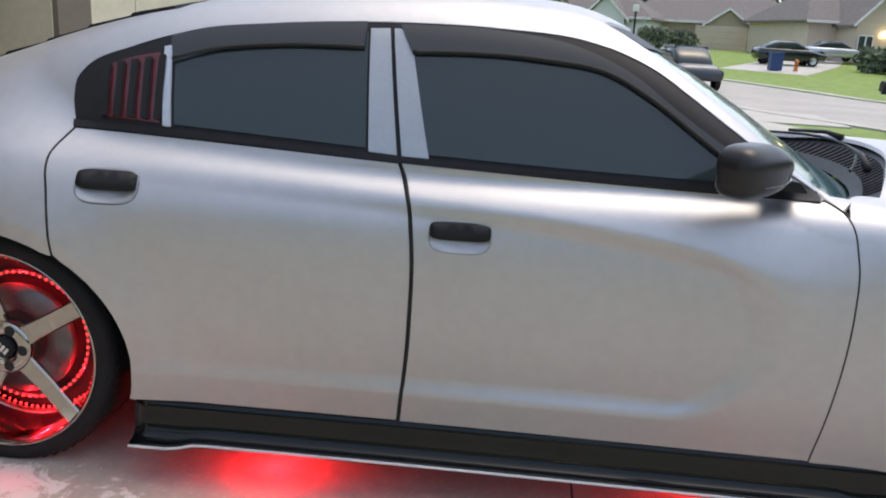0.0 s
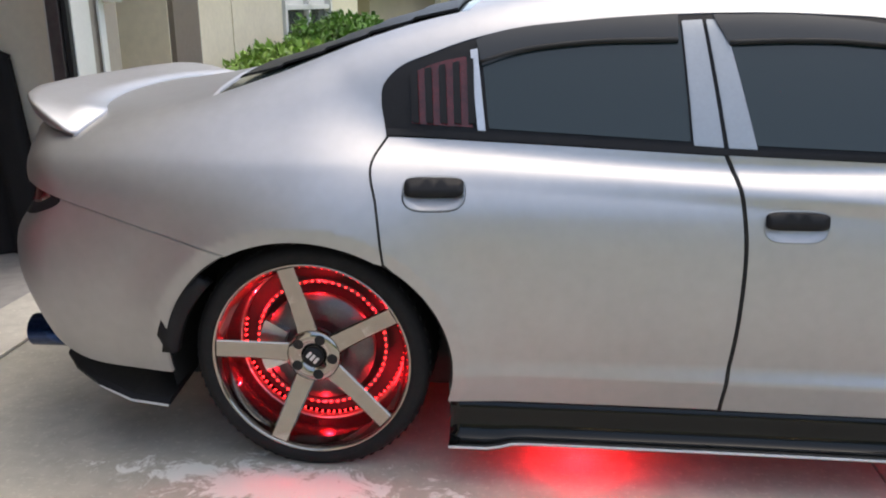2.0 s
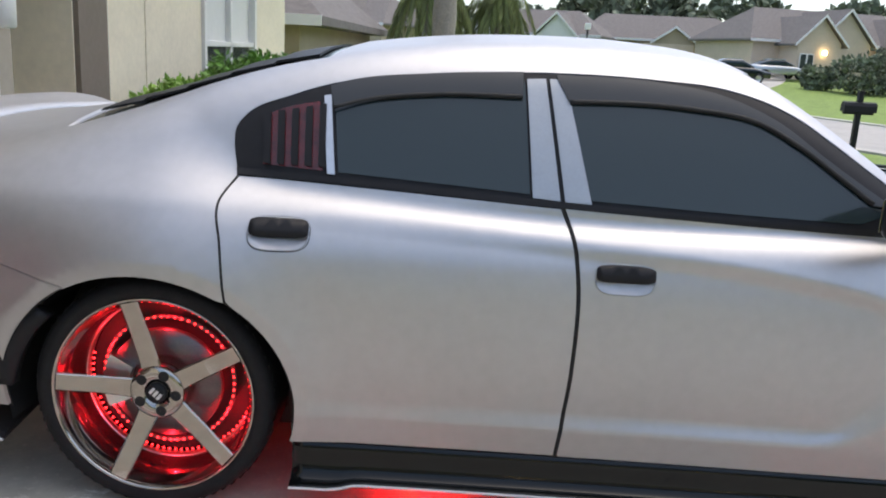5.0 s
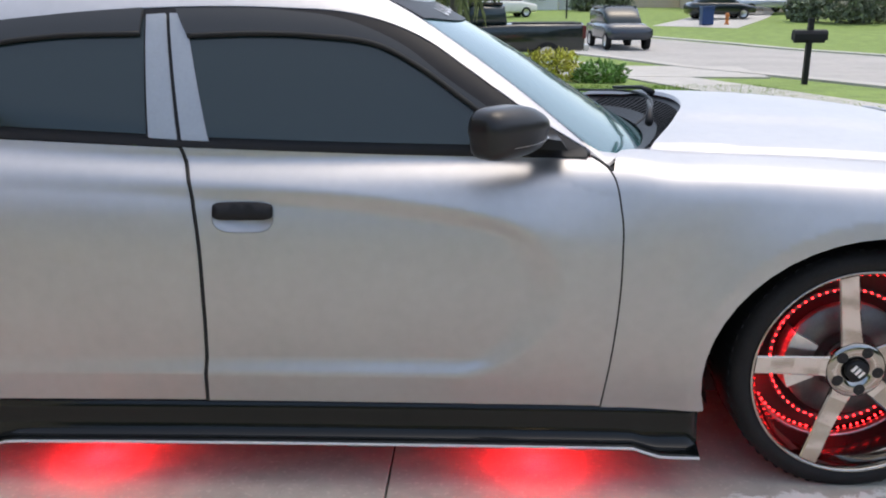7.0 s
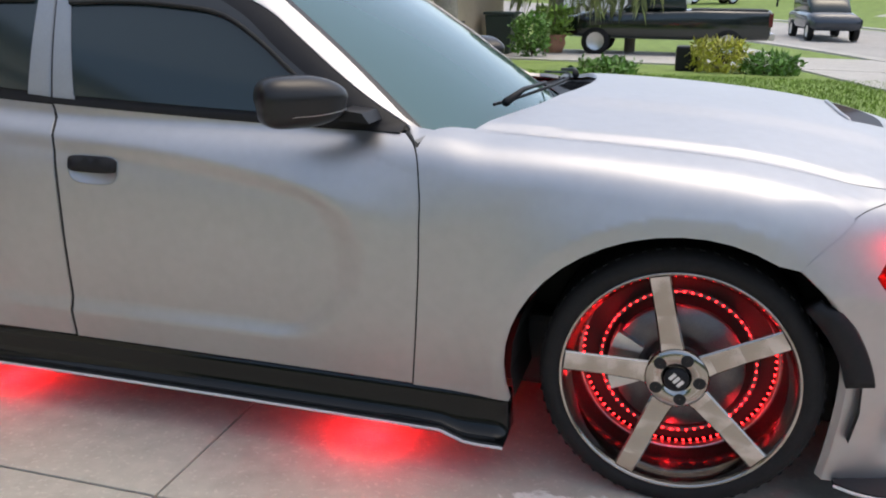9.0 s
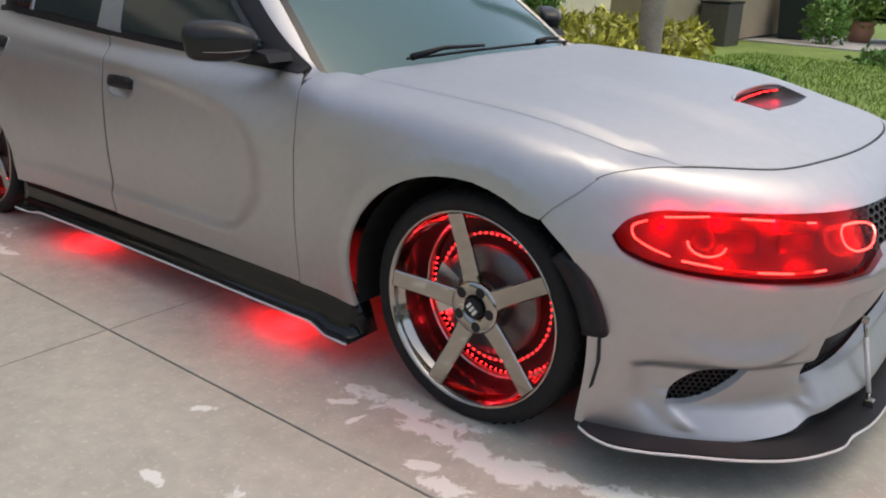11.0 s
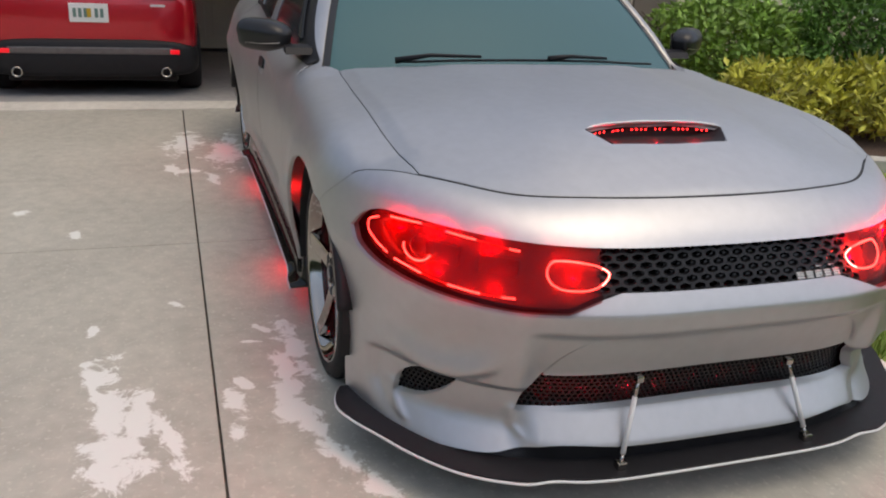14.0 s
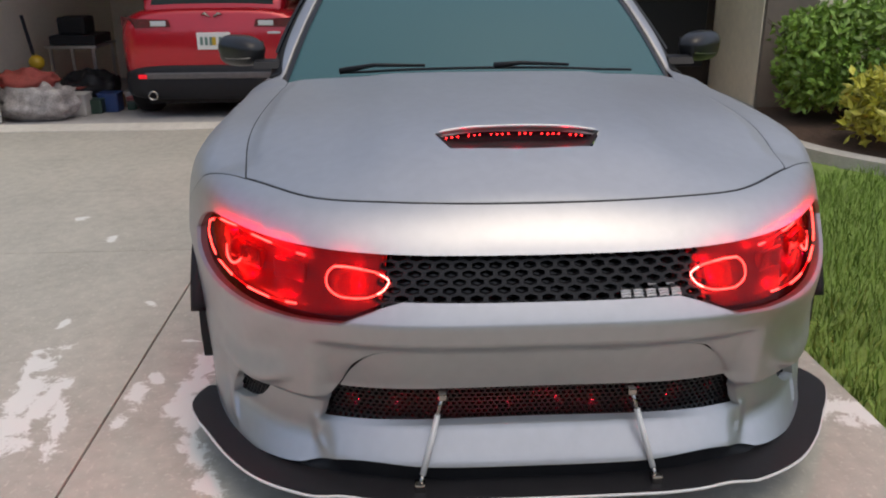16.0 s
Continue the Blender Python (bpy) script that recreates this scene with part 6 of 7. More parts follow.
door = thing("entry_door", "dark bronze screened entry door in the recess", "door", (-4.95, 2.6, 0))
M_BRONZE = material("dark_bronze", (0.035, 0.027, 0.022), 0.4, 0.5, 0.2, 8)
for lo, hi in (((-0.03, -0.53, 0), (0.03, -0.45, 2.4)), ((-0.03, 0.45, 0), (0.03, 0.53, 2.4)), ((-0.03, -0.45, 2.3), (0.03, 0.45, 2.4)), ((-0.03, -0.45, 0), (0.03, 0.45, 0.25)), ((-0.03, -0.45, 0.95), (0.03, 0.45, 1.02))):
    box("frame", lo, hi, M_BRONZE, door, 0.006)
box("screen", (-0.008, -0.45, 0.25), (0.008, 0.45, 0.95), M_SEAL, door, 0)
box("screen", (-0.008, -0.45, 1.02), (0.008, 0.45, 2.3), M_SEAL, door, 0)
bm = bmesh.new()
add_box(bm, (-5.6, 1.66, -0.15), (GX - 0.1, 3.138, 0.02), 0.004)
tagged(part("porch_floor", bm, M_WALK), "pale concrete porch floor", "porch", kind="structure")

# garage
bm = bmesh.new()
v = [bm.verts.new(q) for q in ((-3.362, -4.6, -0.006), (-3.362, 1.65, -0.006), (-8.2, 1.65, -0.24), (-8.2, -4.6, -0.24))]
bm.faces.new(v)
lowv = [bm.verts.new((q.co.x, q.co.y, q.co.z - 0.15)) for q in v]
bm.faces.new(lowv[::-1])
for k in range(4):
    bm.faces.new((v[k], v[(k + 1) % 4], lowv[(k + 1) % 4], lowv[k]))
tagged(part("garage_floor", bm, material("garage_slab", (0.34, 0.33, 0.32), 0.6, 0, 0.2, 1.5, 0.1, 120)), "grey concrete garage floor", "floor", kind="structure")
wall("wall_garage_side", (-8.2, -4.6, -0.4), (GX - 0.2, -4.4, 3.0), M_WALLIN, "painted garage side wall")
wall("wall_garage_party", (-8.2, 1.42, -0.4), (GX - 0.2, 1.62, 3.0), M_WALLIN, "painted garage side wall")
wall("wall_garage_back", (-8.35, -4.6, -0.4), (-8.2, 1.62, 3.0), M_WALLIN, "painted garage back wall")
bm = bmesh.new()
add_box(bm, (-8.35, -4.6, 2.75), (GX, 1.62, 2.9), 0)
tagged(part("ceiling", bm, M_WALLIN), "plain garage ceiling", "ceiling", kind="structure")
jamb = thing("garage_door_frame", "white garage door jamb with a dark track", "door frame", kind="structure")
box("jamb", (GX - 0.14, 1.14, 0), (GX + 0.015, 1.33, 2.25), M_WHITE, jamb, 0.006)
box("track", (GX - 0.10, 1.09, 0), (GX - 0.03, 1.137, 2.25), M_IRON, jamb, 0.004)
box("seal", (GX - 0.02, 1.10, 0), (GX + 0.01, 1.137, 2.25), M_SEAL, jamb, 0.003)
box("jamb", (GX - 0.14, -4.118, 0), (GX + 0.015, -3.99, 2.25), M_WHITE, jamb, 0.006)
box("stop", (GX + 0.017, 1.40, 0), (GX + 0.03, 1.46, 2.3), M_WHITE, jamb, 0.003)

inner = thing("inner_door", "cream panelled door at the back of the garage", "door", (-8.17, -0.86, -0.22))
M_CREAM = material("cream_door", (0.62, 0.56, 0.43), 0.55, 0, 0.05, 5)
box("leaf", (0, -0.42, 0), (0.04, 0.42, 2.05), M_CREAM, inner, 0.004)
for y0 in (-0.33, 0.05):
    for z0, z1 in ((0.2, 0.75), (0.9, 1.5), (1.62, 1.9)):
        box("panel", (0.036, y0, z0), (0.052, y0 + 0.28, z1), M_CREAM, inner, 0.006)
box("threshold", (0.0, -0.45, -0.02), (0.07, 0.45, 0.03), M_BRONZE, inner, 0.004)

# things standing in the garage
shelf = thing("wooden_shelf", "brown wooden shelf unit with boxes beside the door", "shelf", (-7.7, 0.15, -0.2))
for lo, hi in (((-0.25, -0.5, 0), (0.25, -0.46, 1.6)), ((-0.25, 0.46, 0), (0.25, 0.5, 1.6)), ((-0.25, -0.46, 0.1), (0.25, 0.46, 0.13)), ((-0.25, -0.46, 0.55), (0.25, 0.46, 0.58)), ((-0.25, -0.46, 1.0), (0.25, 0.46, 1.03))):
    box("board", lo, hi, M_WOOD, shelf, 0.003)
for x, y, z, s in ((-7.6, -0.1, -0.066, 0.34), (-7.6, 0.35, -0.066, 0.3), (-7.6, 0.0, 0.384, 0.38), (-7.55, -0.25, -0.066, 0.2)):
    b = thing("cardboard_box", "brown cardboard box on the garage shelf", "box", (x, y, z), group="boxes on the shelf")
    box("carton", (-s / 2, -s / 2, 0), (s / 2, s / 2, s * 0.8), M_CARD, b, 0.004)
    box("tape", (-0.03, -s / 2 - 0.001, s * 0.8), (0.03, s / 2 + 0.001, s * 0.8 + 0.002), M_WHITE, b, 0)


def drape(name, x, y, w, h, tilt, label, mat):
    """A tall folded cover leaning on a wall."""
    ob = thing(name, label, "cover", (x, y, -0.03))
    bm = bmesh.new()
    cols = []
    for i in range(25):
        t = i / 24
        fold = 0.035 * math.sin(t * 19) + 0.015 * math.sin(t * 43)
        col = []
        for j in range(9):
            u = j / 8
            col.append(bm.verts.new((-w / 2 + w * t * (1 - 0.20 * u), fold * (1 - 0.4 * u) + tilt * u, h * u * (1 - 0.06 * math.sin(t * 7)))))
        cols.append(col)
    back = [[bm.verts.new((v.co.x, v.co.y + 0.06, v.co.z)) for v in c] for c in cols]
    for a, b in ((cols, 1), (back, -1)):
        for p, q in zip(a, a[1:]):
            for j in range(8):
                bm.faces.new((p[j], q[j], q[j + 1], p[j + 1]))
    for p, q in ((cols[0], back[0]), (cols[-1], back[-1])):
        for j in range(8):
            bm.faces.new((p[j], p[j + 1], q[j + 1], q[j]))
    part("cloth", bm, mat, ob, "", True)
    bm = bmesh.new()
    tube(bm, [(-w / 2 + w * 0.80 * t, 0.03 + tilt + 0.6 * (0.035 * math.sin(t * 19) + 0.015 * math.sin(t * 43)), h * (1 - 0.06 * math.sin(t * 7))) for t in np.linspace(0, 1, 25)], 0.034, 8)
    part("hem", bm, mat, ob, "rolled top edge", True)
    return ob


M_CLOTH = material("black_cloth", (0.012, 0.012, 0.013), 0.9, 0, 0.2, 12, 0.2, 200)
drape("folded_cover", -4.20, 1.16, 1.1, 1.15, 0.16, "tall black folded cover leaning on the garage wall", M_CLOTH)
drape("folded_cover", -5.0, 1.10, 0.9, 1.45, 0.20, "black folded cover stored against the garage wall", M_CLOTH)

bench = thing("metal_bench", "light metal work stand with dark tools on it", "stand", (-5.05, -3.74, -0.09))
for x in (-0.3, 0.3):
    for y in (-0.22, 0.22):
        box("leg", (x - 0.015, y - 0.015, 0), (x + 0.015, y + 0.015, 0.62), M_STEEL, bench, 0.003)
box("top", (-0.34, -0.26, 0.62), (0.34, 0.26, 0.65), M_STEEL, bench, 0.004)
tool = thing("power_tool", "dark bench tool on the metal stand", "tool", (-5.05, -3.74, 0.56))
box("base", (-0.26, -0.24, 0), (0.26, 0.24, 0.10), M_SATIN, tool, 0.02)
box("motor", (-0.15, -0.17, 0.10), (0.17, 0.12, 0.28), M_SATIN, tool, 0.03)
M_YEL = material("yellow_plastic", (0.5, 0.32, 0.02), 0.4)
M_REDP = material("faded_red_cloth", (0.26, 0.05, 0.04), 0.8, 0, 0.3, 8)
M_BLUEP = material("blue_plastic", (0.02, 0.05, 0.16), 0.4, 0, 0.1, 6)
M_GREYP = material("pale_plastic", (0.5, 0.5, 0.48), 0.5, 0, 0.1, 6)
cut = thing("garden_tool", "yellow and black garden trimmer standing by the wall", "tool", (-4.30, -3.98, -0.05))
bm = bmesh.new()
tube(bm, [(0, 0, 0), (0.05, 0.06, 0.5), (0.02, -0.02, 0.95)], 0.018, 8)
part("shaft", bm, M_SATIN, cut)
bm = bmesh.new()
bmesh.ops.create_uvsphere(bm, u_segments=16, v_segments=10, radius=0.075)
bmesh.ops.translate(bm, vec=(0.05, 0.07, 0.50), verts=bm.verts[:])
part("motor_cap", bm, M_YEL, cut, "yellow motor cap", True)


def heap(name, x, y, z, s, mat, label, seed):
    """A soft bundle of cloth or bags."""
    ob = thing(name, label, "bag", (x, y, z))
    bm = bmesh.new()
    bmesh.ops.create_icosphere(bm, subdivisions=4, radius=1)
    for v in bm.verts:
        k = 1 + 0.28 * noise.noise(v.co * 2.1 + Vector((seed, 0, 0))) + 0.10 * noise.noise(v.co * 6 + Vector((seed, 3, 0)))
        v.co = Vector((v.co.x * s[0] * k, v.co.y * s[1] * k, max(0, (v.co.z * 0.5 + 0.42) * s[2] * k)))
    part("cloth", bm, mat, ob, "", True)
    return ob


M_MIXED = material("printed_bag", (0.30, 0.28, 0.27), 0.6, 0, 0.7, 12)
heap("cloth_bundle", -3.80, -3.84, 0.24, (0.22, 0.27, 0.22), M_REDP, "faded red cloth bundle on top of bags", 1)
heap("storage_bag", -3.72, -3.74, -0.02, (0.24, 0.36, 0.36), M_MIXED, "crumpled patterned storage bag by the wall", 2)
heap("storage_bag", -4.6, -3.55, -0.07, (0.3, 0.3, 0.42), M_SATIN, "black storage bag by the wall", 3)
M_GREENP = material("dark_green_tin", (0.03, 0.06, 0.045), 0.4, 0, 0.15, 9)
M_PINKP = material("faded_pink_card", (0.42, 0.16, 0.15), 0.7, 0, 0.15, 9)
for x, y, s, mat, label in ((-4.06, -3.50, 0.22, M_GREYP, "pale plastic tub on the garage floor"), (-4.30, -3.26, 0.20, M_BLUEP, "dark blue plastic crate on the garage floor"), (-4.16, -3.36, 0.15, M_GREENP, "dark green tin on the garage floor"), (-4.45, -3.62, 0.26, M_REDP, "faded red box by the garage wall"), (-4.62, -3.30, 0.14, M_CARD, "small cardboard box on the garage floor"), (-4.58, -3.12, 0.12, M_PINKP, "small pink box on the garage floor"), (-4.75, -3.18, 0.16, M_GREYP, "small pale tub on the garage floor"), (-4.40, -3.08, 0.09, M_GREENP, "small green tin on the garage floor"), (-4.72, -3.44, 0.20, M_CARD, "cardboard box by the metal stand")):
    b = thing("storage_box", label, "box", (x, y, -0.006 - 0.0484 * (-3.362 - x)), group="boxes and tubs along the garage wall")
    bm = bmesh.new()
    add_box(bm, (-s * 0.5, -s * 0.5, 0), (s * 0.5, s * 0.5, s * 0.95), 0.02)
    part("tub", bm, mat, b)
    box("rim", (-s * 0.53, -s * 0.53, s * 0.9), (s * 0.53, s * 0.53, s * 0.97), mat, b, 0.006)

# ---- red hatchback in the garage: rear and flanks ----
M_CARRED = material("metallic_red", (0.50, 0.010, 0.022), 0.22, 0.35, 0.05, 4, coat=0.8)
hatch = thing("hatchback_car", "glossy red hatchback parked in the garage, rear outward", "car", (-3.72, -2.04, -0.045))


def loft(name, rings, mat, parent, label="", smooth_faces=True, caps=True):
    bm = bmesh.new()
    rows = [[bm.verts.new(q) for q in rg] for rg in rings]
    for a, b in zip(rows, rows[1:]):
        for i in range(len(a)):
            bm.faces.new((a[i], a[(i + 1) % len(a)], b[(i + 1) % len(b)], b[i]))
    if caps:
        bm.faces.new(rows[0])
        bm.faces.new(rows[-1][::-1])
    return part(name, bm, mat, parent, label, smooth_faces)


def oval(x, w, z0, z1, p=4.0, n=36):
    """An upright rounded section across the car."""
    out = []
    for k in range(n):
        a = 2 * math.pi * k / n
        c, d = math.cos(a), math.sin(a)
        out.append((x, w * math.copysign(abs(c) ** (2 / p), c), (z0 + z1) / 2 + (z1 - z0) / 2 * math.copysign(abs(d) ** (2 / p), d)))
    return out


loft("body", [oval(0.03, 0.74, 0.42, 0.98), oval(0.0, 0.80, 0.34, 1.02), oval(-0.06, 0.86, 0.26, 1.05), oval(-0.35, 0.895, 0.20, 1.06), oval(-1.5, 0.90, 0.20, 1.02), oval(-3.0, 0.90, 0.20, 0.98), oval(-3.9, 0.80, 0.25, 0.85)], M_CARRED, hatch)
loft("cabin", [oval(-0.02, 0.62, 0.96, 1.05, 3), oval(-0.25, 0.68, 0.90, 1.34, 3.5), oval(-0.55, 0.68, 0.90, 1.46, 3.5), oval(-1.6, 0.68, 0.90, 1.47, 3.5), oval(-2.6, 0.66, 0.85, 1.02, 3)], M_CARRED, hatch)
loft("rear_glass", [[(-0.035, y, z) for y, z in ((-0.56, 1.06), (0.56, 1.06), (0.50, 1.16), (-0.50, 1.16))], [(-0.235, y, z) for y, z in ((-0.52, 1.34), (0.52, 1.34), (0.50, 1.38), (-0.50, 1.38))]], M_GLASS, hatch, smooth_faces=False)
loft("lower_bumper", [oval(0.055, 0.70, 0.24, 0.50, 5), oval(0.03, 0.80, 0.20, 0.52, 5), oval(-0.10, 0.88, 0.18, 0.52, 5), oval(-0.4, 0.90, 0.18, 0.46, 5)], M_SATIN, hatch, "black plastic lower bumper")
box("bumper_band", (0.03, -0.66, 0.395), (0.062, 0.66, 0.455), M_IRON, hatch, 0.01)
box("plate_recess", (0.0, -0.42, 0.62), (0.022, 0.42, 0.83), M_CARRED, hatch, 0.02)
plate = box("number_plate", (0.025, -0.155, 0.66), (0.040, 0.155, 0.815), M_WHITE, hatch, 0.006, "white number plate with plain bars")
M_BAR = material("plate_bar", (0.12, 0.2, 0.17), 0.6)
for k in range(6):
    if k != 3:
        box("plate_bar", (0.0405, -0.125 + 0.043 * k, 0.70), (0.0425, -0.098 + 0.043 * k, 0.775), M_BAR, plate, 0.001)
box("plate_bar", (0.0405, -0.02, 0.70), (0.0425, 0.02, 0.775), M_YEL, plate, 0.004)
for s in (-1, 1):
    lamp = loft("tail_lamp", [[(0.045, s * y, z) for y, z in ((0.38, 0.87), (0.70, 0.86), (0.72, 0.94), (0.40, 0.93))], [(-0.16, s * y, z) for y, z in ((0.40, 0.86), (0.885, 0.86), (0.885, 0.96), (0.42, 0.95))]], M_TAIL, hatch, "red and clear tail lamp", False)
    box("clear_lamp", (0.040, min(s * 0.42, s * 0.56), 0.875), (0.052, max(s * 0.42, s * 0.56), 0.92), M_BADGE, lamp, 0.004)
    box("reflector", (0.05, min(s * 0.64, s * 0.72), 0.40), (0.066, max(s * 0.64, s * 0.72), 0.44), M_REDGLOW, hatch, 0.006, "red reflector given a faint glow")
    bm = bmesh.new()
    lathe(bm, [(0.030, 0.0), (0.045, 0.0), (0.045, 0.085), (0.034, 0.085), (0.030, 0.02)], 24, "x", (0, s * 0.60, 0.245))
    part("exhaust_tip", bm, M_CHROME, hatch, "", True)
    for x0 in (-0.56, -3.26):
        bm = bmesh.new()
        lathe(bm, [(0.2, -0.10), (0.29, -0.11), (0.315, -0.08), (0.318, 0.0), (0.315, 0.08), (0.29, 0.11), (0.2, 0.10)], 36, "y", (x0, s * 0.80, 0.318))
        part("tyre", bm, M_RUBBER, hatch, "", True)
        bm = bmesh.new()
        lathe(bm, [(0.001, 0.0), (0.19, 0.0), (0.21, 0.02)], 24, "y", (x0, s * 0.88, 0.318))
        part("wheel_rim", bm, M_STEEL, hatch, "", True)
    bm = bmesh.new()
    tube(bm, [(-2.5, s * 0.86, 0.98), (-2.5, s * 1.02, 1.02)], 0.05, 10)
    part("wing_mirror", bm, M_CARRED, hatch, "", True)
bm = bmesh.new()
for s in (-1, 1):
    tube(bm, [(0.045, s * 0.015, 0.955), (0.045, s * 0.06, 0.985), (0.04, s * 0.095, 0.975)], [0.006, 0.012, 0.006], 8)
part("emblem", bm, M_CHROME, hatch, "winged chrome emblem", True)
box("badge_bar", (0.046, 0.50, 0.80), (0.052, 0.62, 0.82), M_BADGE, hatch, 0.002)
box("undertray", (-3.8, -0.7, 0.14), (-0.1, 0.7, 0.30), M_SEAL, hatch, 0.02)

lantern = thing("wall_lamp", "small white lamp on the shade-coloured wall by the garage", "lamp", (GX + 0.0, 1.46, 1.385))
bm = bmesh.new()
lathe(bm, [(0.001, 0.0), (0.045, 0.0), (0.058, 0.012), (0.062, 0.20), (0.05, 0.23), (0.001, 0.235)], 24, "z", (0.085, 0, 0))
part("shade", bm, M_WHITE, lantern, "white shade", True)
box("bracket", (0.0, -0.03, 0.06), (0.04, 0.03, 0.18), M_WHITE, lantern, 0.005)


# ---- neighbouring house, vehicles and street furniture ----
M_SIDING = material("tan_stucco", (0.40, 0.33, 0.24), 0.9, 0, 0.08, 1.0, 0.2, 60)
M_GREYWALL = material("pale_stucco", (0.58, 0.48, 0.37), 0.9, 0, 0.08, 1.0, 0.2, 60)
M_TRIM = material("white_trim", (0.75, 0.74, 0.72), 0.6)
M_DARKBOX = material("dark_green_plastic", (0.02, 0.035, 0.03), 0.5, 0, 0.1, 5)
M_LAMPW = material("warm_lamp", (0.9, 0.8, 0.6), 0.5, glow=(1.0, 0.72, 0.38), power=12)


def gable_house(x, y, turn, w, d, wall_h, rise, label, wall_mat, gables=(), garage=None, windows=(), lamps=(), hip=2.5):
    """A one-storey house facing -y in its own frame: walls, hipped roof, front gables, openings."""
    h = thing("house", label, "house", (x, y, float(land(y)) - 0.1), turn, group="houses along the street")
    box("wall", (-w / 2, 0, 0), (w / 2, d, wall_h), wall_mat, h, 0.02)
    e = 0.5
    bm = bmesh.new()
    lo = [bm.verts.new(q) for q in ((-w / 2 - e, -e, wall_h), (w / 2 + e, -e, wall_h), (w / 2 + e, d + e, wall_h), (-w / 2 - e, d + e, wall_h))]
    lo2 = [bm.verts.new((v.co.x, v.co.y, v.co.z + 0.16)) for v in lo]
    top = [bm.verts.new((-w / 2 + hip, d / 2, wall_h + rise)), bm.verts.new((w / 2 - hip, d / 2, wall_h + rise))]
    bm.faces.new(lo[::-1])
    for k in range(4):
        bm.faces.new((lo[k], lo[(k + 1) % 4], lo2[(k + 1) % 4], lo2[k]))
    bm.faces.new((lo2[0], lo2[1], top[1], top[0]))
    bm.faces.new((lo2[2], lo2[3], top[0], top[1]))
    bm.faces.new((lo2[1], lo2[2], top[1]))
    bm.faces.new((lo2[3], lo2[0], top[0]))
    part("roof", bm, M_ROOF, h, "dark shingled roof")
    box("fascia", (-w / 2 - e, -e - 0.03, wall_h - 0.02), (w / 2 + e, -e - 0.005, wall_h + 0.17), M_TRIM, h, 0.004, "white fascia")
    for gx, gw, gh, depth in gables:
        g = box("gable_wall", (gx - gw / 2, -depth, 0), (gx + gw / 2, 0.3, wall_h), wall_mat, h, 0.01)
        bm = bmesh.new()
        prism(bm, [(gx - gw / 2, wall_h), (gx + gw / 2, wall_h), (gx, wall_h + gh)], -depth, 0.3, "y")
        part("gable_face", bm, wall_mat, h)
        for s in (-1, 1):
            bm = bmesh.new()
            a, b = Vector((gx + s * (gw / 2 + 0.45), 0, wall_h - 0.28)), Vector((gx, 0, wall_h + gh + 0.06))
            v = []
            for yy in (-depth - 0.35, d / 2):
                v.append([bm.verts.new((q.x, yy, q.z + dz)) for q, dz in ((a, 0), (b, 0), (b, 0.16), (a, 0.16))])
            for k in range(4):
                bm.faces.new((v[0][k], v[0][(k + 1) % 4], v[1][(k + 1) % 4], v[1][k]))
            bm.faces.new(v[0])
            bm.faces.new(v[1][::-1])
            part("gable_roof", bm, M_ROOF, h)
            bm = bmesh.new()
            v = [bm.verts.new((q.x, -depth - 0.38, q.z + dz)) for q, dz in ((a, -0.04), (b, -0.04), (b, 0.18), (a, 0.18))]
            v2 = [bm.verts.new((q.co.x, q.co.y + 0.04, q.co.z)) for q in v]
            bm.faces.new(v)
            bm.faces.new(v2[::-1])
            for k in range(4):
                bm.faces.new((v[k], v[(k + 1) % 4], v2[(k + 1) % 4], v2[k]))
            part("barge_board", bm, M_TRIM, h, "white barge board")
    if garage:
        gx, gw, gy = garage
        door_g = box("garage_door", (gx - gw / 2, gy - 0.05, 0), (gx + gw / 2, gy + 0.02, 2.2), M_GREYWALL, h, 0.01, "pale garage door")
        for k in range(1, 4):
            box("door_groove", (gx - gw / 2 + 0.05, gy - 0.056, 0.55 * k - 0.012), (gx + gw / 2 - 0.05, gy - 0.049, 0.55 * k + 0.012), M_STUCCO_SHADE, door_g, 0)
    for wx, ww, wy, z0, z1 in windows:
        win = box("window", (wx - ww / 2, wy - 0.05, z0), (wx + ww / 2, wy + 0.02, z1), M_TRIM, h, 0.01, "white framed window")
        for s in (-1, 1):
            box("pane", (wx + s * ww / 4 - ww / 4 + 0.07, wy - 0.062, z0 + 0.08), (wx + s * ww / 4 + ww / 4 - 0.07, wy - 0.052, z1 - 0.08), M_PANE, win, 0)
    for lx, ly, lz in lamps:
        bm = bmesh.new()
        bmesh.ops.create_uvsphere(bm, u_segments=10, v_segments=8, radius=0.16)
        bmesh.ops.translate(bm, vec=(lx, ly, lz), verts=bm.verts[:])
        part("wall_lamp", bm, M_LAMPW, h, "lit wall lamp", True)
    return h


# next door, set against the lawn
nb = gable_house(-9.2, 12.6, 0, 10.4, 10.0, 2.0, 2.6, "tan neighbouring house with a grey shingled roof", M_SIDING)
box("downpipe", (5.22, 3.1, 0.0), (5.30, 3.2, 0.9), M_TRIM, nb, 0.01, "white service post")
ac = thing("utility_box", "dark utility cabinet against the neighbouring wall", "cabinet", (-3.62, 14.9, float(land(14.9))))
box("case", (-0.3, -0.42, 0), (0.3, 0.42, 0.85), M_IRON, ac, 0.02)
box("lid", (-0.32, -0.44, 0.85), (0.32, 0.44, 0.89), M_SATIN, ac, 0.01)
binn = thing("wheelie_bin", "dark green wheeled rubbish bin by the wall", "bin", (-3.4, 19.6, float(land(19.6))))
bm = bmesh.new()
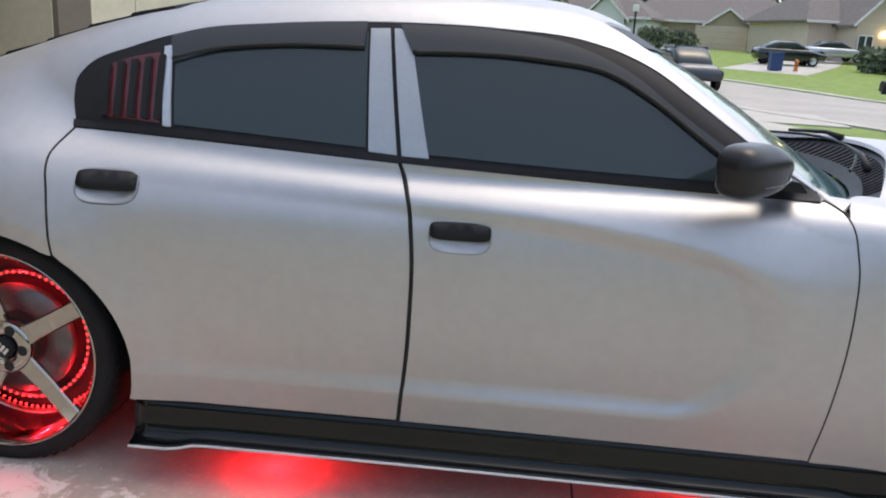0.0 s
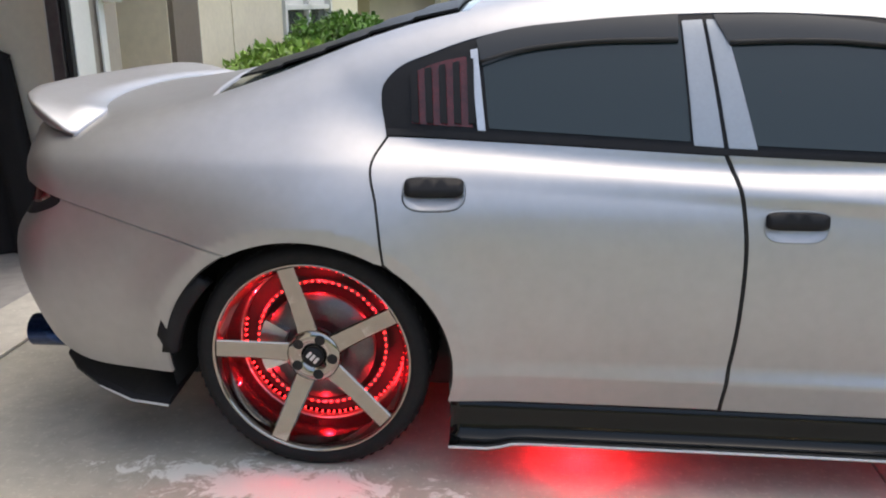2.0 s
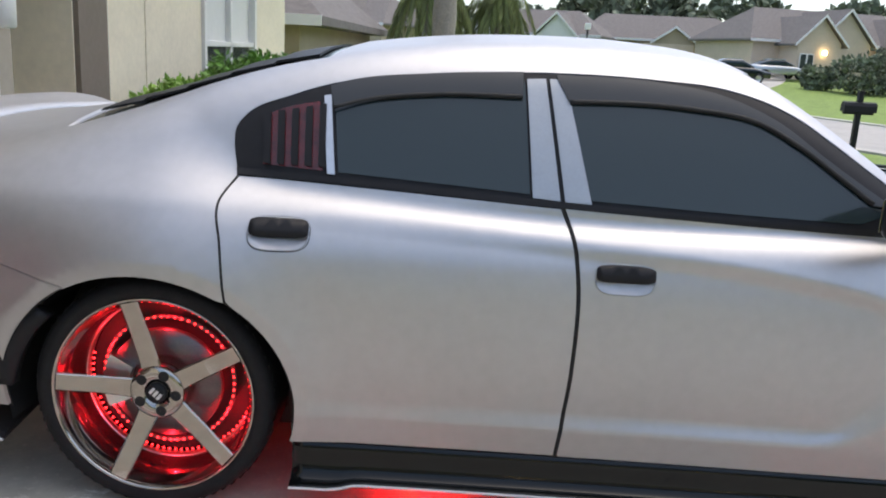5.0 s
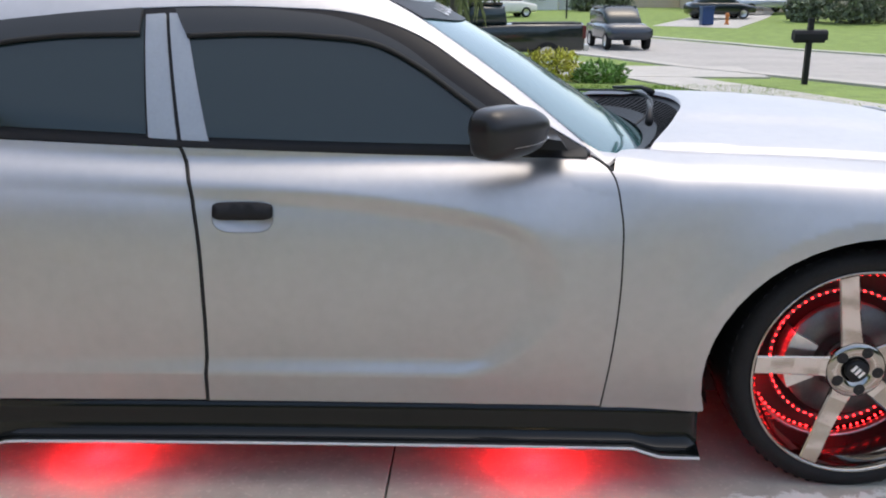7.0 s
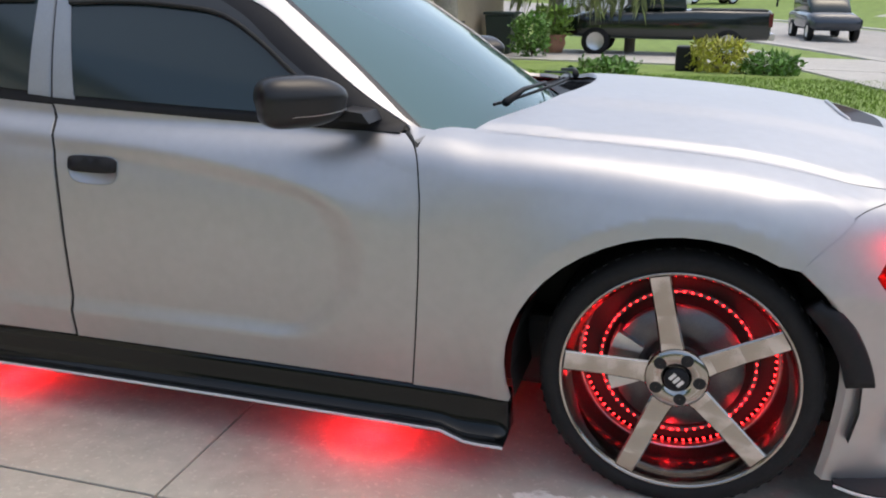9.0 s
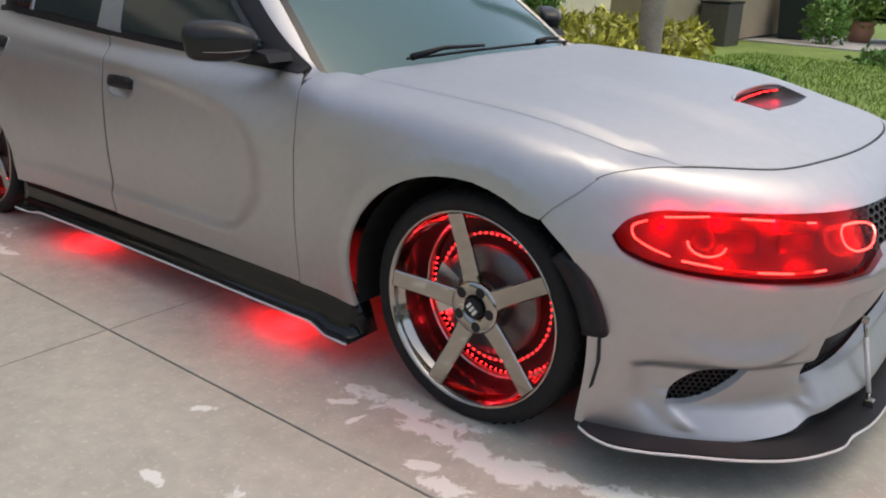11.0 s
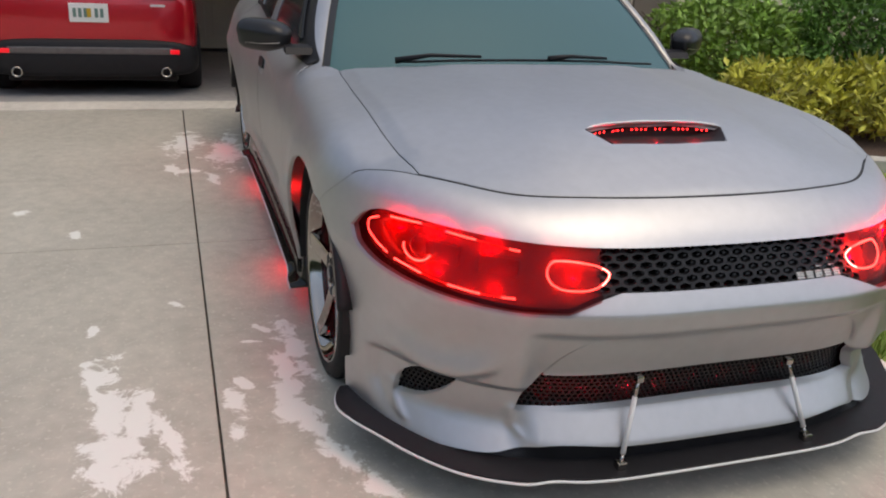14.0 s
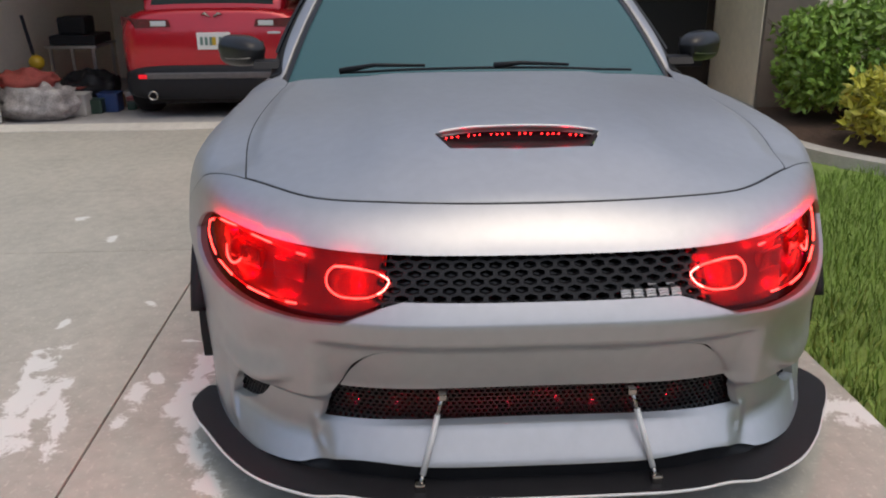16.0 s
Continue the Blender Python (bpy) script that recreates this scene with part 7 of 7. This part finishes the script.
add_box(bm, (-0.36, -0.5, 0.06), (0.36, 0.5, 1.05), 0.04)
for v in bm.verts:
    v.co.x *= 0.82 + 0.18 * v.co.z
    v.co.y *= 0.82 + 0.18 * v.co.z
part("tub", bm, M_DARKBOX, binn)
box("lid", (-0.4, -0.54, 1.05), (0.42, 0.54, 1.13), M_DARKBOX, binn, 0.03)
pot = thing("flower_pot", "terracotta flower pot with a leafy plant", "pot", (-2.2, 21.0, float(land(21.0))))
bm = bmesh.new()
lathe(bm, [(0.001, 0.0), (0.22, 0.0), (0.34, 0.30), (0.30, 0.45), (0.36, 0.50), (0.36, 0.55), (0.28, 0.55), (0.25, 0.5)], 24, "z")
part("vase", bm, material("terracotta", (0.36, 0.18, 0.11), 0.8, 0, 0.15, 8), pot, "", True)
leaves("plant", lumps(np.random.default_rng(8), (-0.5, -0.5, 0.5), (0.5, 0.5, 1.3), 500, 0.4), 0.2, M_SHRUB, pot, 9)
bush("garden_shrub", (-2.9, 18.0, -0.3), (-1.9, 19.0, 0.75), 900, 0.14, M_HEDGE, "thin dark shrub by the neighbouring wall", 61)
bush("garden_shrub", (1.5, 14.5, -0.3), (2.6, 15.6, 0.42), 1000, 0.16, M_CROTON, "spiky bronze and green plant in the lawn bed", 62, 0.45, 3.5)
bush("garden_shrub", (2.5, 14.3, -0.3), (3.6, 15.3, 0.15), 800, 0.16, M_HEDGE, "low green plant in the lawn bed", 63, 0.4, 3.0)
bush("garden_shrub", (-0.6, 13.0, -0.3), (0.6, 14.2, 0.05), 600, 0.13, M_HEDGE, "low green plant on the lawn", 64, 0.4)
stump = thing("planter", "dark planter block in the lawn bed", "planter", (1.45, 15.2, float(land(15.2))))
box("block", (-0.22, -0.22, 0), (0.22, 0.22, 0.5), M_SATIN, stump, 0.05)

mb = thing("mailbox", "black mailbox on a dark post by the kerb", "mailbox", (7.0, 14.0, float(land(14.0))))
box("post", (-0.05, -0.05, 0), (0.05, 0.05, 1.28), M_SATIN, mb, 0.006)
bm = bmesh.new()
prism(bm, [(-0.10, 0.0), (0.10, 0.0), (0.10, 0.12), (0.07, 0.18), (0, 0.205), (-0.07, 0.18), (-0.10, 0.12)], -0.32, 0.32, "x")
bmesh.ops.translate(bm, vec=(0, 0, 0.86), verts=bm.verts[:])
part("box", bm, M_SATIN, mb)
box("arm", (-0.30, -0.03, 0.81), (0.30, 0.03, 0.86), M_SATIN, mb, 0.005)


def vehicle(x, y, turn, sections, glass_sections, mat, label, wheel_x, width, rw=0.37, extras=(), lift=0.0):
    """A parked vehicle along its own x: lofted body, dark glass band, wheels."""
    v = thing("parked_car", label, "car", (x, y, float(land(y)) + lift), turn)
    loft("body", [oval(*s) for s in sections], mat, v)
    for g in glass_sections:
        loft("glasshouse", [oval(*s) for s in g], M_GLASS, v, "dark windows")
    for wx in wheel_x:
        for s in (-1, 1):
            bm = bmesh.new()
            lathe(bm, [(rw * 0.62, -0.10), (rw * 0.93, -0.11), (rw, -0.07), (rw, 0.07), (rw * 0.93, 0.11), (rw * 0.62, 0.10)], 28, "y", (wx, s * (width - 0.10), rw))
            wheel_v = part("tyre", bm, M_RUBBER, v, "", True)
            bm = bmesh.new()
            lathe(bm, [(0.001, s * 0.06), (rw * 0.3, s * 0.06), (rw * 0.62, s * 0.095)], 24, "y", (wx, s * (width - 0.10), rw))
            part("rim", bm, M_STEEL, wheel_v, "silver wheel rim", True)
    for name, lo, hi, m in extras:
        box(name, lo, hi, m, v, 0.015)
    return v


M_PICKUP = material("black_green_paint", (0.010, 0.016, 0.015), 0.15, 0.2, coat=0.7)
pick = vehicle(0.7, 22.0, 180, [(-2.80, 0.90, 0.55, 1.22, 7), (-2.74, 0.97, 0.48, 1.28, 7), (-0.9, 0.98, 0.45, 1.28, 7), (0.8, 0.98, 0.45, 1.22, 6), (2.0, 0.96, 0.45, 1.18, 5), (2.75, 0.88, 0.5, 1.0, 4)], [[(-0.62, 0.80, 1.2, 1.30, 4), (-0.55, 0.84, 1.15, 1.80, 4), (0.35, 0.84, 1.15, 1.82, 4), (1.0, 0.80, 1.15, 1.28, 4)]], M_PICKUP, "black pickup truck parked on the next driveway", (-1.75, 1.75), 0.98, 0.39,
    (("tail_lamp", (-2.83, -0.97, 0.85), (-2.72, -0.84, 1.2), M_TAIL), ("tail_lamp", (-2.83, 0.84, 0.85), (-2.72, 0.97, 1.2), M_TAIL), ("roof", (-0.5, -0.76, 1.77), (0.4, 0.76, 1.84), M_PICKUP), ("rear_bumper", (-2.92, -0.9, 0.5), (-2.78, 0.9, 0.68), M_STEEL), ("bed_liner", (-2.7, -0.85, 1.24), (-0.75, 0.85, 1.285), M_SEAL)))
M_SUVP = material("dark_blue_grey_paint", (0.05, 0.06, 0.075), 0.25, 0.4, coat=0.6)
suv = vehicle(6.4, 33.2, -84, [(-2.2, 0.80, 0.45, 0.95, 5), (-2.1, 0.88, 0.36, 1.05, 5), (-0.5, 0.90, 0.35, 1.08, 5), (1.0, 0.90, 0.35, 1.05, 5), (2.1, 0.84, 0.4, 0.9, 4)], [[(-2.15, 0.70, 0.98, 1.30, 5), (-1.95, 0.76, 0.95, 1.66, 5), (0.2, 0.76, 0.95, 1.68, 5), (1.0, 0.70, 0.95, 1.08, 4)]], M_SUVP, "dark compact off-roader parked on the street with a covered spare wheel", (-1.35, 1.35), 0.90, 0.35,
    (("roof", (-1.9, -0.70, 1.63), (0.15, 0.70, 1.71), M_SUVP), ("number_plate", (-2.24, 0.35, 0.62), (-2.2, 0.65, 0.76), M_WHITE), ("bumper", (-2.28, -0.8, 0.38), (-2.1, 0.8, 0.52), M_SATIN)))
bm = bmesh.new()
lathe(bm, [(0.001, -2.40), (0.30, -2.40), (0.34, -2.36), (0.34, -2.18), (0.001, -2.18)], 28, "x", (0, -0.12, 0.98))
part("spare_wheel_cover", bm, M_SUVP, suv, "", True)
M_SILVERP = material("pale_silver_paint", (0.50, 0.52, 0.53), 0.25, 0.5, coat=0.5)
SALOON = [(-2.25, 0.72, 0.45, 0.85, 4), (-2.1, 0.86, 0.32, 0.98, 4), (-0.5, 0.90, 0.28, 0.98, 5), (1.0, 0.90, 0.28, 0.95, 5), (2.25, 0.76, 0.35, 0.72, 4)]
TOP = [(-1.75, 0.62, 0.9, 1.0, 4), (-0.9, 0.68, 0.88, 1.40, 4), (0.2, 0.68, 0.88, 1.42, 4), (1.1, 0.62, 0.86, 0.96, 4)]
vehicle(21.6, 61.5, 8, SALOON, [TOP], M_SILVERP, "pale silver sedan parked across the street", (-1.35, 1.35), 0.90, 0.33, (("roof", (-0.9, -0.62, 1.37), (0.2, 0.62, 1.43), M_SILVERP),), 0.15)
vehicle(17.0, 56.5, 5, [(s[0], s[1], s[2], s[3] + 0.15, s[4]) for s in SALOON], [[(s[0], s[1], s[2] + 0.1, s[3] + 0.2, s[4]) for s in TOP]], M_PICKUP, "dark car parked across the street", (-1.35, 1.35), 0.90, 0.36)
for k, (x, y) in enumerate(((-3.5, 47), (-1.0, 52), (2.5, 60))):
    vehicle(x, y, 20, [(s[0], s[1], s[2], s[3] + 0.2, s[4]) for s in SALOON], [[(s[0], s[1], s[2] + 0.1, s[3] + 0.4, s[4]) for s in TOP]], M_WHITE, "white vehicle parked far along the street", (-1.35, 1.35), 0.90, 0.36, (("roof", (-0.9, -0.62, 1.75), (0.2, 0.62, 1.83), M_WHITE),))
rb = thing("recycling_bin", "blue recycling bin at the far kerb", "bin", (14.6, 50.5, float(land(50.5)) + 0.05))
box("tub", (-0.35, -0.4, 0), (0.35, 0.4, 1.0), M_BLUEP, rb, 0.05)
box("lid", (-0.38, -0.43, 1.0), (0.38, 0.43, 1.08), M_BLUEP, rb, 0.03)
hy = thing("fire_hydrant", "small orange fire hydrant on the far verge", "hydrant", (16.0, 51.0, float(land(51.0))))
bm = bmesh.new()
lathe(bm, [(0.001, 0.0), (0.16, 0.0), (0.16, 0.08), (0.11, 0.1), (0.11, 0.5), (0.15, 0.52), (0.13, 0.62), (0.05, 0.72), (0.001, 0.73)], 16, "z")
part("barrel", bm, material("hydrant_orange", (0.5, 0.16, 0.03), 0.5), hy, "", True)
pole = thing("street_lamp", "thin dark street lamp post", "street lamp", (6.8, 58, float(land(58))))
box("post", (-0.06, -0.06, 0), (0.06, 0.06, 3.0), M_SATIN, pole, 0.01)
box("head", (-0.2, -0.2, 3.0), (0.2, 0.2, 3.45), M_TRIM, pole, 0.05)

gable_house(29.0, 67.0, 12, 17, 10, 2.8, 2.9, "pale stucco house with steep front gables and lit lamps", M_GREYWALL, ((-4.4, 3.6, 1.9, 2.6), (-1.8, 4.6, 2.5, 1.8), (4.5, 4.0, 2.2, 1.2)), (-1.6, 4.0, -1.85), ((-5.4, 1.2, -2.65, 0.7, 2.0), (4.5, 1.8, -1.25, 0.8, 2.1)), ((-4.0, -2.75, 2.1), (1.0, -2.0, 2.1)))
gable_house(16.5, 79.0, -6, 16, 10, 2.4, 2.6, "low tan house with a broad dark roof across the bend", M_SIDING, ((1.0, 3.6, 1.2, 1.0),), (0.5, 4.6, -1.05), ((-5, 1.6, 0, 0.8, 1.9), (5.6, 1.6, 0, 0.8, 1.9)), ((3.6, -1.2, 2.5),))
gable_house(3.6, 74.0, -18, 12, 9, 2.4, 2.4, "white house with twin gables at the end of the street", M_WHITE, ((-2.6, 4.0, 2.1, 1.6), (2.6, 3.4, 1.8, 0.8)), (-2.6, 3.2, -1.65), ((2.6, 1.5, -0.85, 0.8, 2.0),))
gable_house(-14, 66.0, -30, 13, 9, 2.4, 2.4, "tan house far along the street", M_SIDING, ((2.0, 4.0, 2.0, 1.2),), None, ((-3, 1.6, 0, 0.8, 2.0),))
gable_house(48.0, 58.0, 30, 16, 10, 2.8, 2.9, "cream house across the street", M_STUCCO, ((-3.0, 4.0, 2.2, 1.6),), (-3.0, 3.4, -1.65), ((4, 1.6, 0, 0.8, 2.0),))
for k, (x, y, w, h) in enumerate(((23.5, 51.5, 1.7, 2.4), (26.0, 52.5, 2.0, 2.9), (29.5, 53.5, 2.6, 3.6), (21.6, 53.5, 1.0, 1.5), (9.5, 68, 1.4, 1.7), (12.0, 70, 1.4, 1.5))):
    z = float(land(y))
    bush("garden_shrub", (x - w, y - w, z), (x + w, y + w, z + h), 1500, 0.34, M_FAR, "rounded dark green shrub in a front garden", 70 + k, 0.3)


def tree(x, y, h, w, n, label, seed, size=0.75, bare=0.35):
    """A tall tree: tapered trunk, limbs, and a crown of separate leafy clumps with gaps."""
    r = np.random.default_rng(seed)
    z = float(land(y))
    t = thing("tree", label, "tree", (x, y, z), group="woodland trees")
    bm = bmesh.new()
    tube(bm, [(0, 0, -0.1), (0.1, 0, h * 0.3), (0.2 * r.normal(), 0.1, h * 0.6), (0, 0, h * 0.93)], [0.028 * h, 0.022 * h, 0.014 * h, 0.004 * h], 8)
    heads = []
    for k in range(11):
        a, u = r.uniform(0, 2 * math.pi), r.uniform(bare + 0.05, 0.95)
        reach = w * (1.05 - 0.55 * u) * r.uniform(0.45, 1.0)
        c = Vector((math.cos(a) * reach, math.sin(a) * reach, h * u))
        tube(bm, [(0, 0, h * (u - 0.12)), (c.x * 0.5, c.y * 0.5, h * (u - 0.03)), tuple(c)], [0.008 * h, 0.006 * h, 0.003 * h], 5)
        heads.append((c, w * r.uniform(0.28, 0.5)))
    heads.append((Vector((0, 0, h * 0.95)), w * 0.4))
    part("trunk", bm, M_TWIG, t)
    pts = []
    for c, rad in heads:
        q = r.normal(size=(n // len(heads), 3))
        q *= (r.uniform(0.25, 1, len(q)) ** 0.5 / np.linalg.norm(q, axis=1))[:, None]
        pts.append(np.array(c) + q * (rad, rad, rad * 0.72))
    leaves("crown", np.vstack(pts), size, M_FAR, t, seed + 1, 1.3)
    return t


r = np.random.default_rng(77)
for k in range(34):
    x = -34 + 3.1 * k + r.uniform(-1.2, 1.2)
    y = 96 + r.uniform(-7, 12)
    tall = r.uniform(3.6, 5.4) + (r.uniform(0, 3.6) if x > 3 else 0)
    tree(x, y, tall, r.uniform(2.6, 4.2), 620, "tall dark woodland tree behind the houses", 100 + 3 * k, 1.0, 0.15 if k % 3 else 0.45)
# low wood behind, past counting
pts = np.stack([r.uniform(-70, 110, 9000), r.uniform(108, 122, 9000), 1.4 + r.beta(1.2, 1.6, 9000) * 4.0], 1)
tagged(leaves("far_wood", pts, 1.5, M_FAR, None, 901, 1.3), "dense low dark woodland behind the street", "woodland", kind="stuff")

# out of view: the lamp-lit house is known from its gleam on the paint
# this house and both woods are added unseen, to block the low sky
gable_house(27.0, -6.0, -90, 17, 10, 2.8, 2.8, "unseen tan house with a grey shingled roof, added across the street to block low sky", M_SIDING, ((3.5, 4.6, 2.2, 1.6),), (-3.5, 4.8, -0.05), ((0.4, 1.6, 0, 0.8, 2.0),))
pts = np.stack([40 + r.uniform(0, 9, 7000), r.uniform(-60, 45, 7000), r.beta(1.3, 1.5, 7000) * 13.0], 1)
tagged(leaves("far_wood", pts, 1.6, M_FAR, None, 907, 1.3), "unseen dense dark woodland added across the street to block low sky", "woodland", kind="stuff")
gable_house(1.5, -26.0, 180, 16, 10, 2.8, 2.6, "tan house across the lawn with lit wall lamps", M_SIDING, ((3.0, 4.2, 2.0, 1.4),), (-3.5, 4.6, -0.05), ((5.6, 1.5, 0, 0.8, 2.0),), ((-0.6, -0.15, 2.2), (-6.4, -0.15, 2.2)))
pts = np.stack([r.uniform(-60, 70, 7000), -44 - r.uniform(0, 10, 7000), r.beta(1.2, 1.5, 7000) * 12.0], 1)
tagged(leaves("far_wood", pts, 1.5, M_FAR, None, 905, 1.3), "unseen dense dark woodland added beyond the lawn to block low sky", "woodland", kind="stuff")
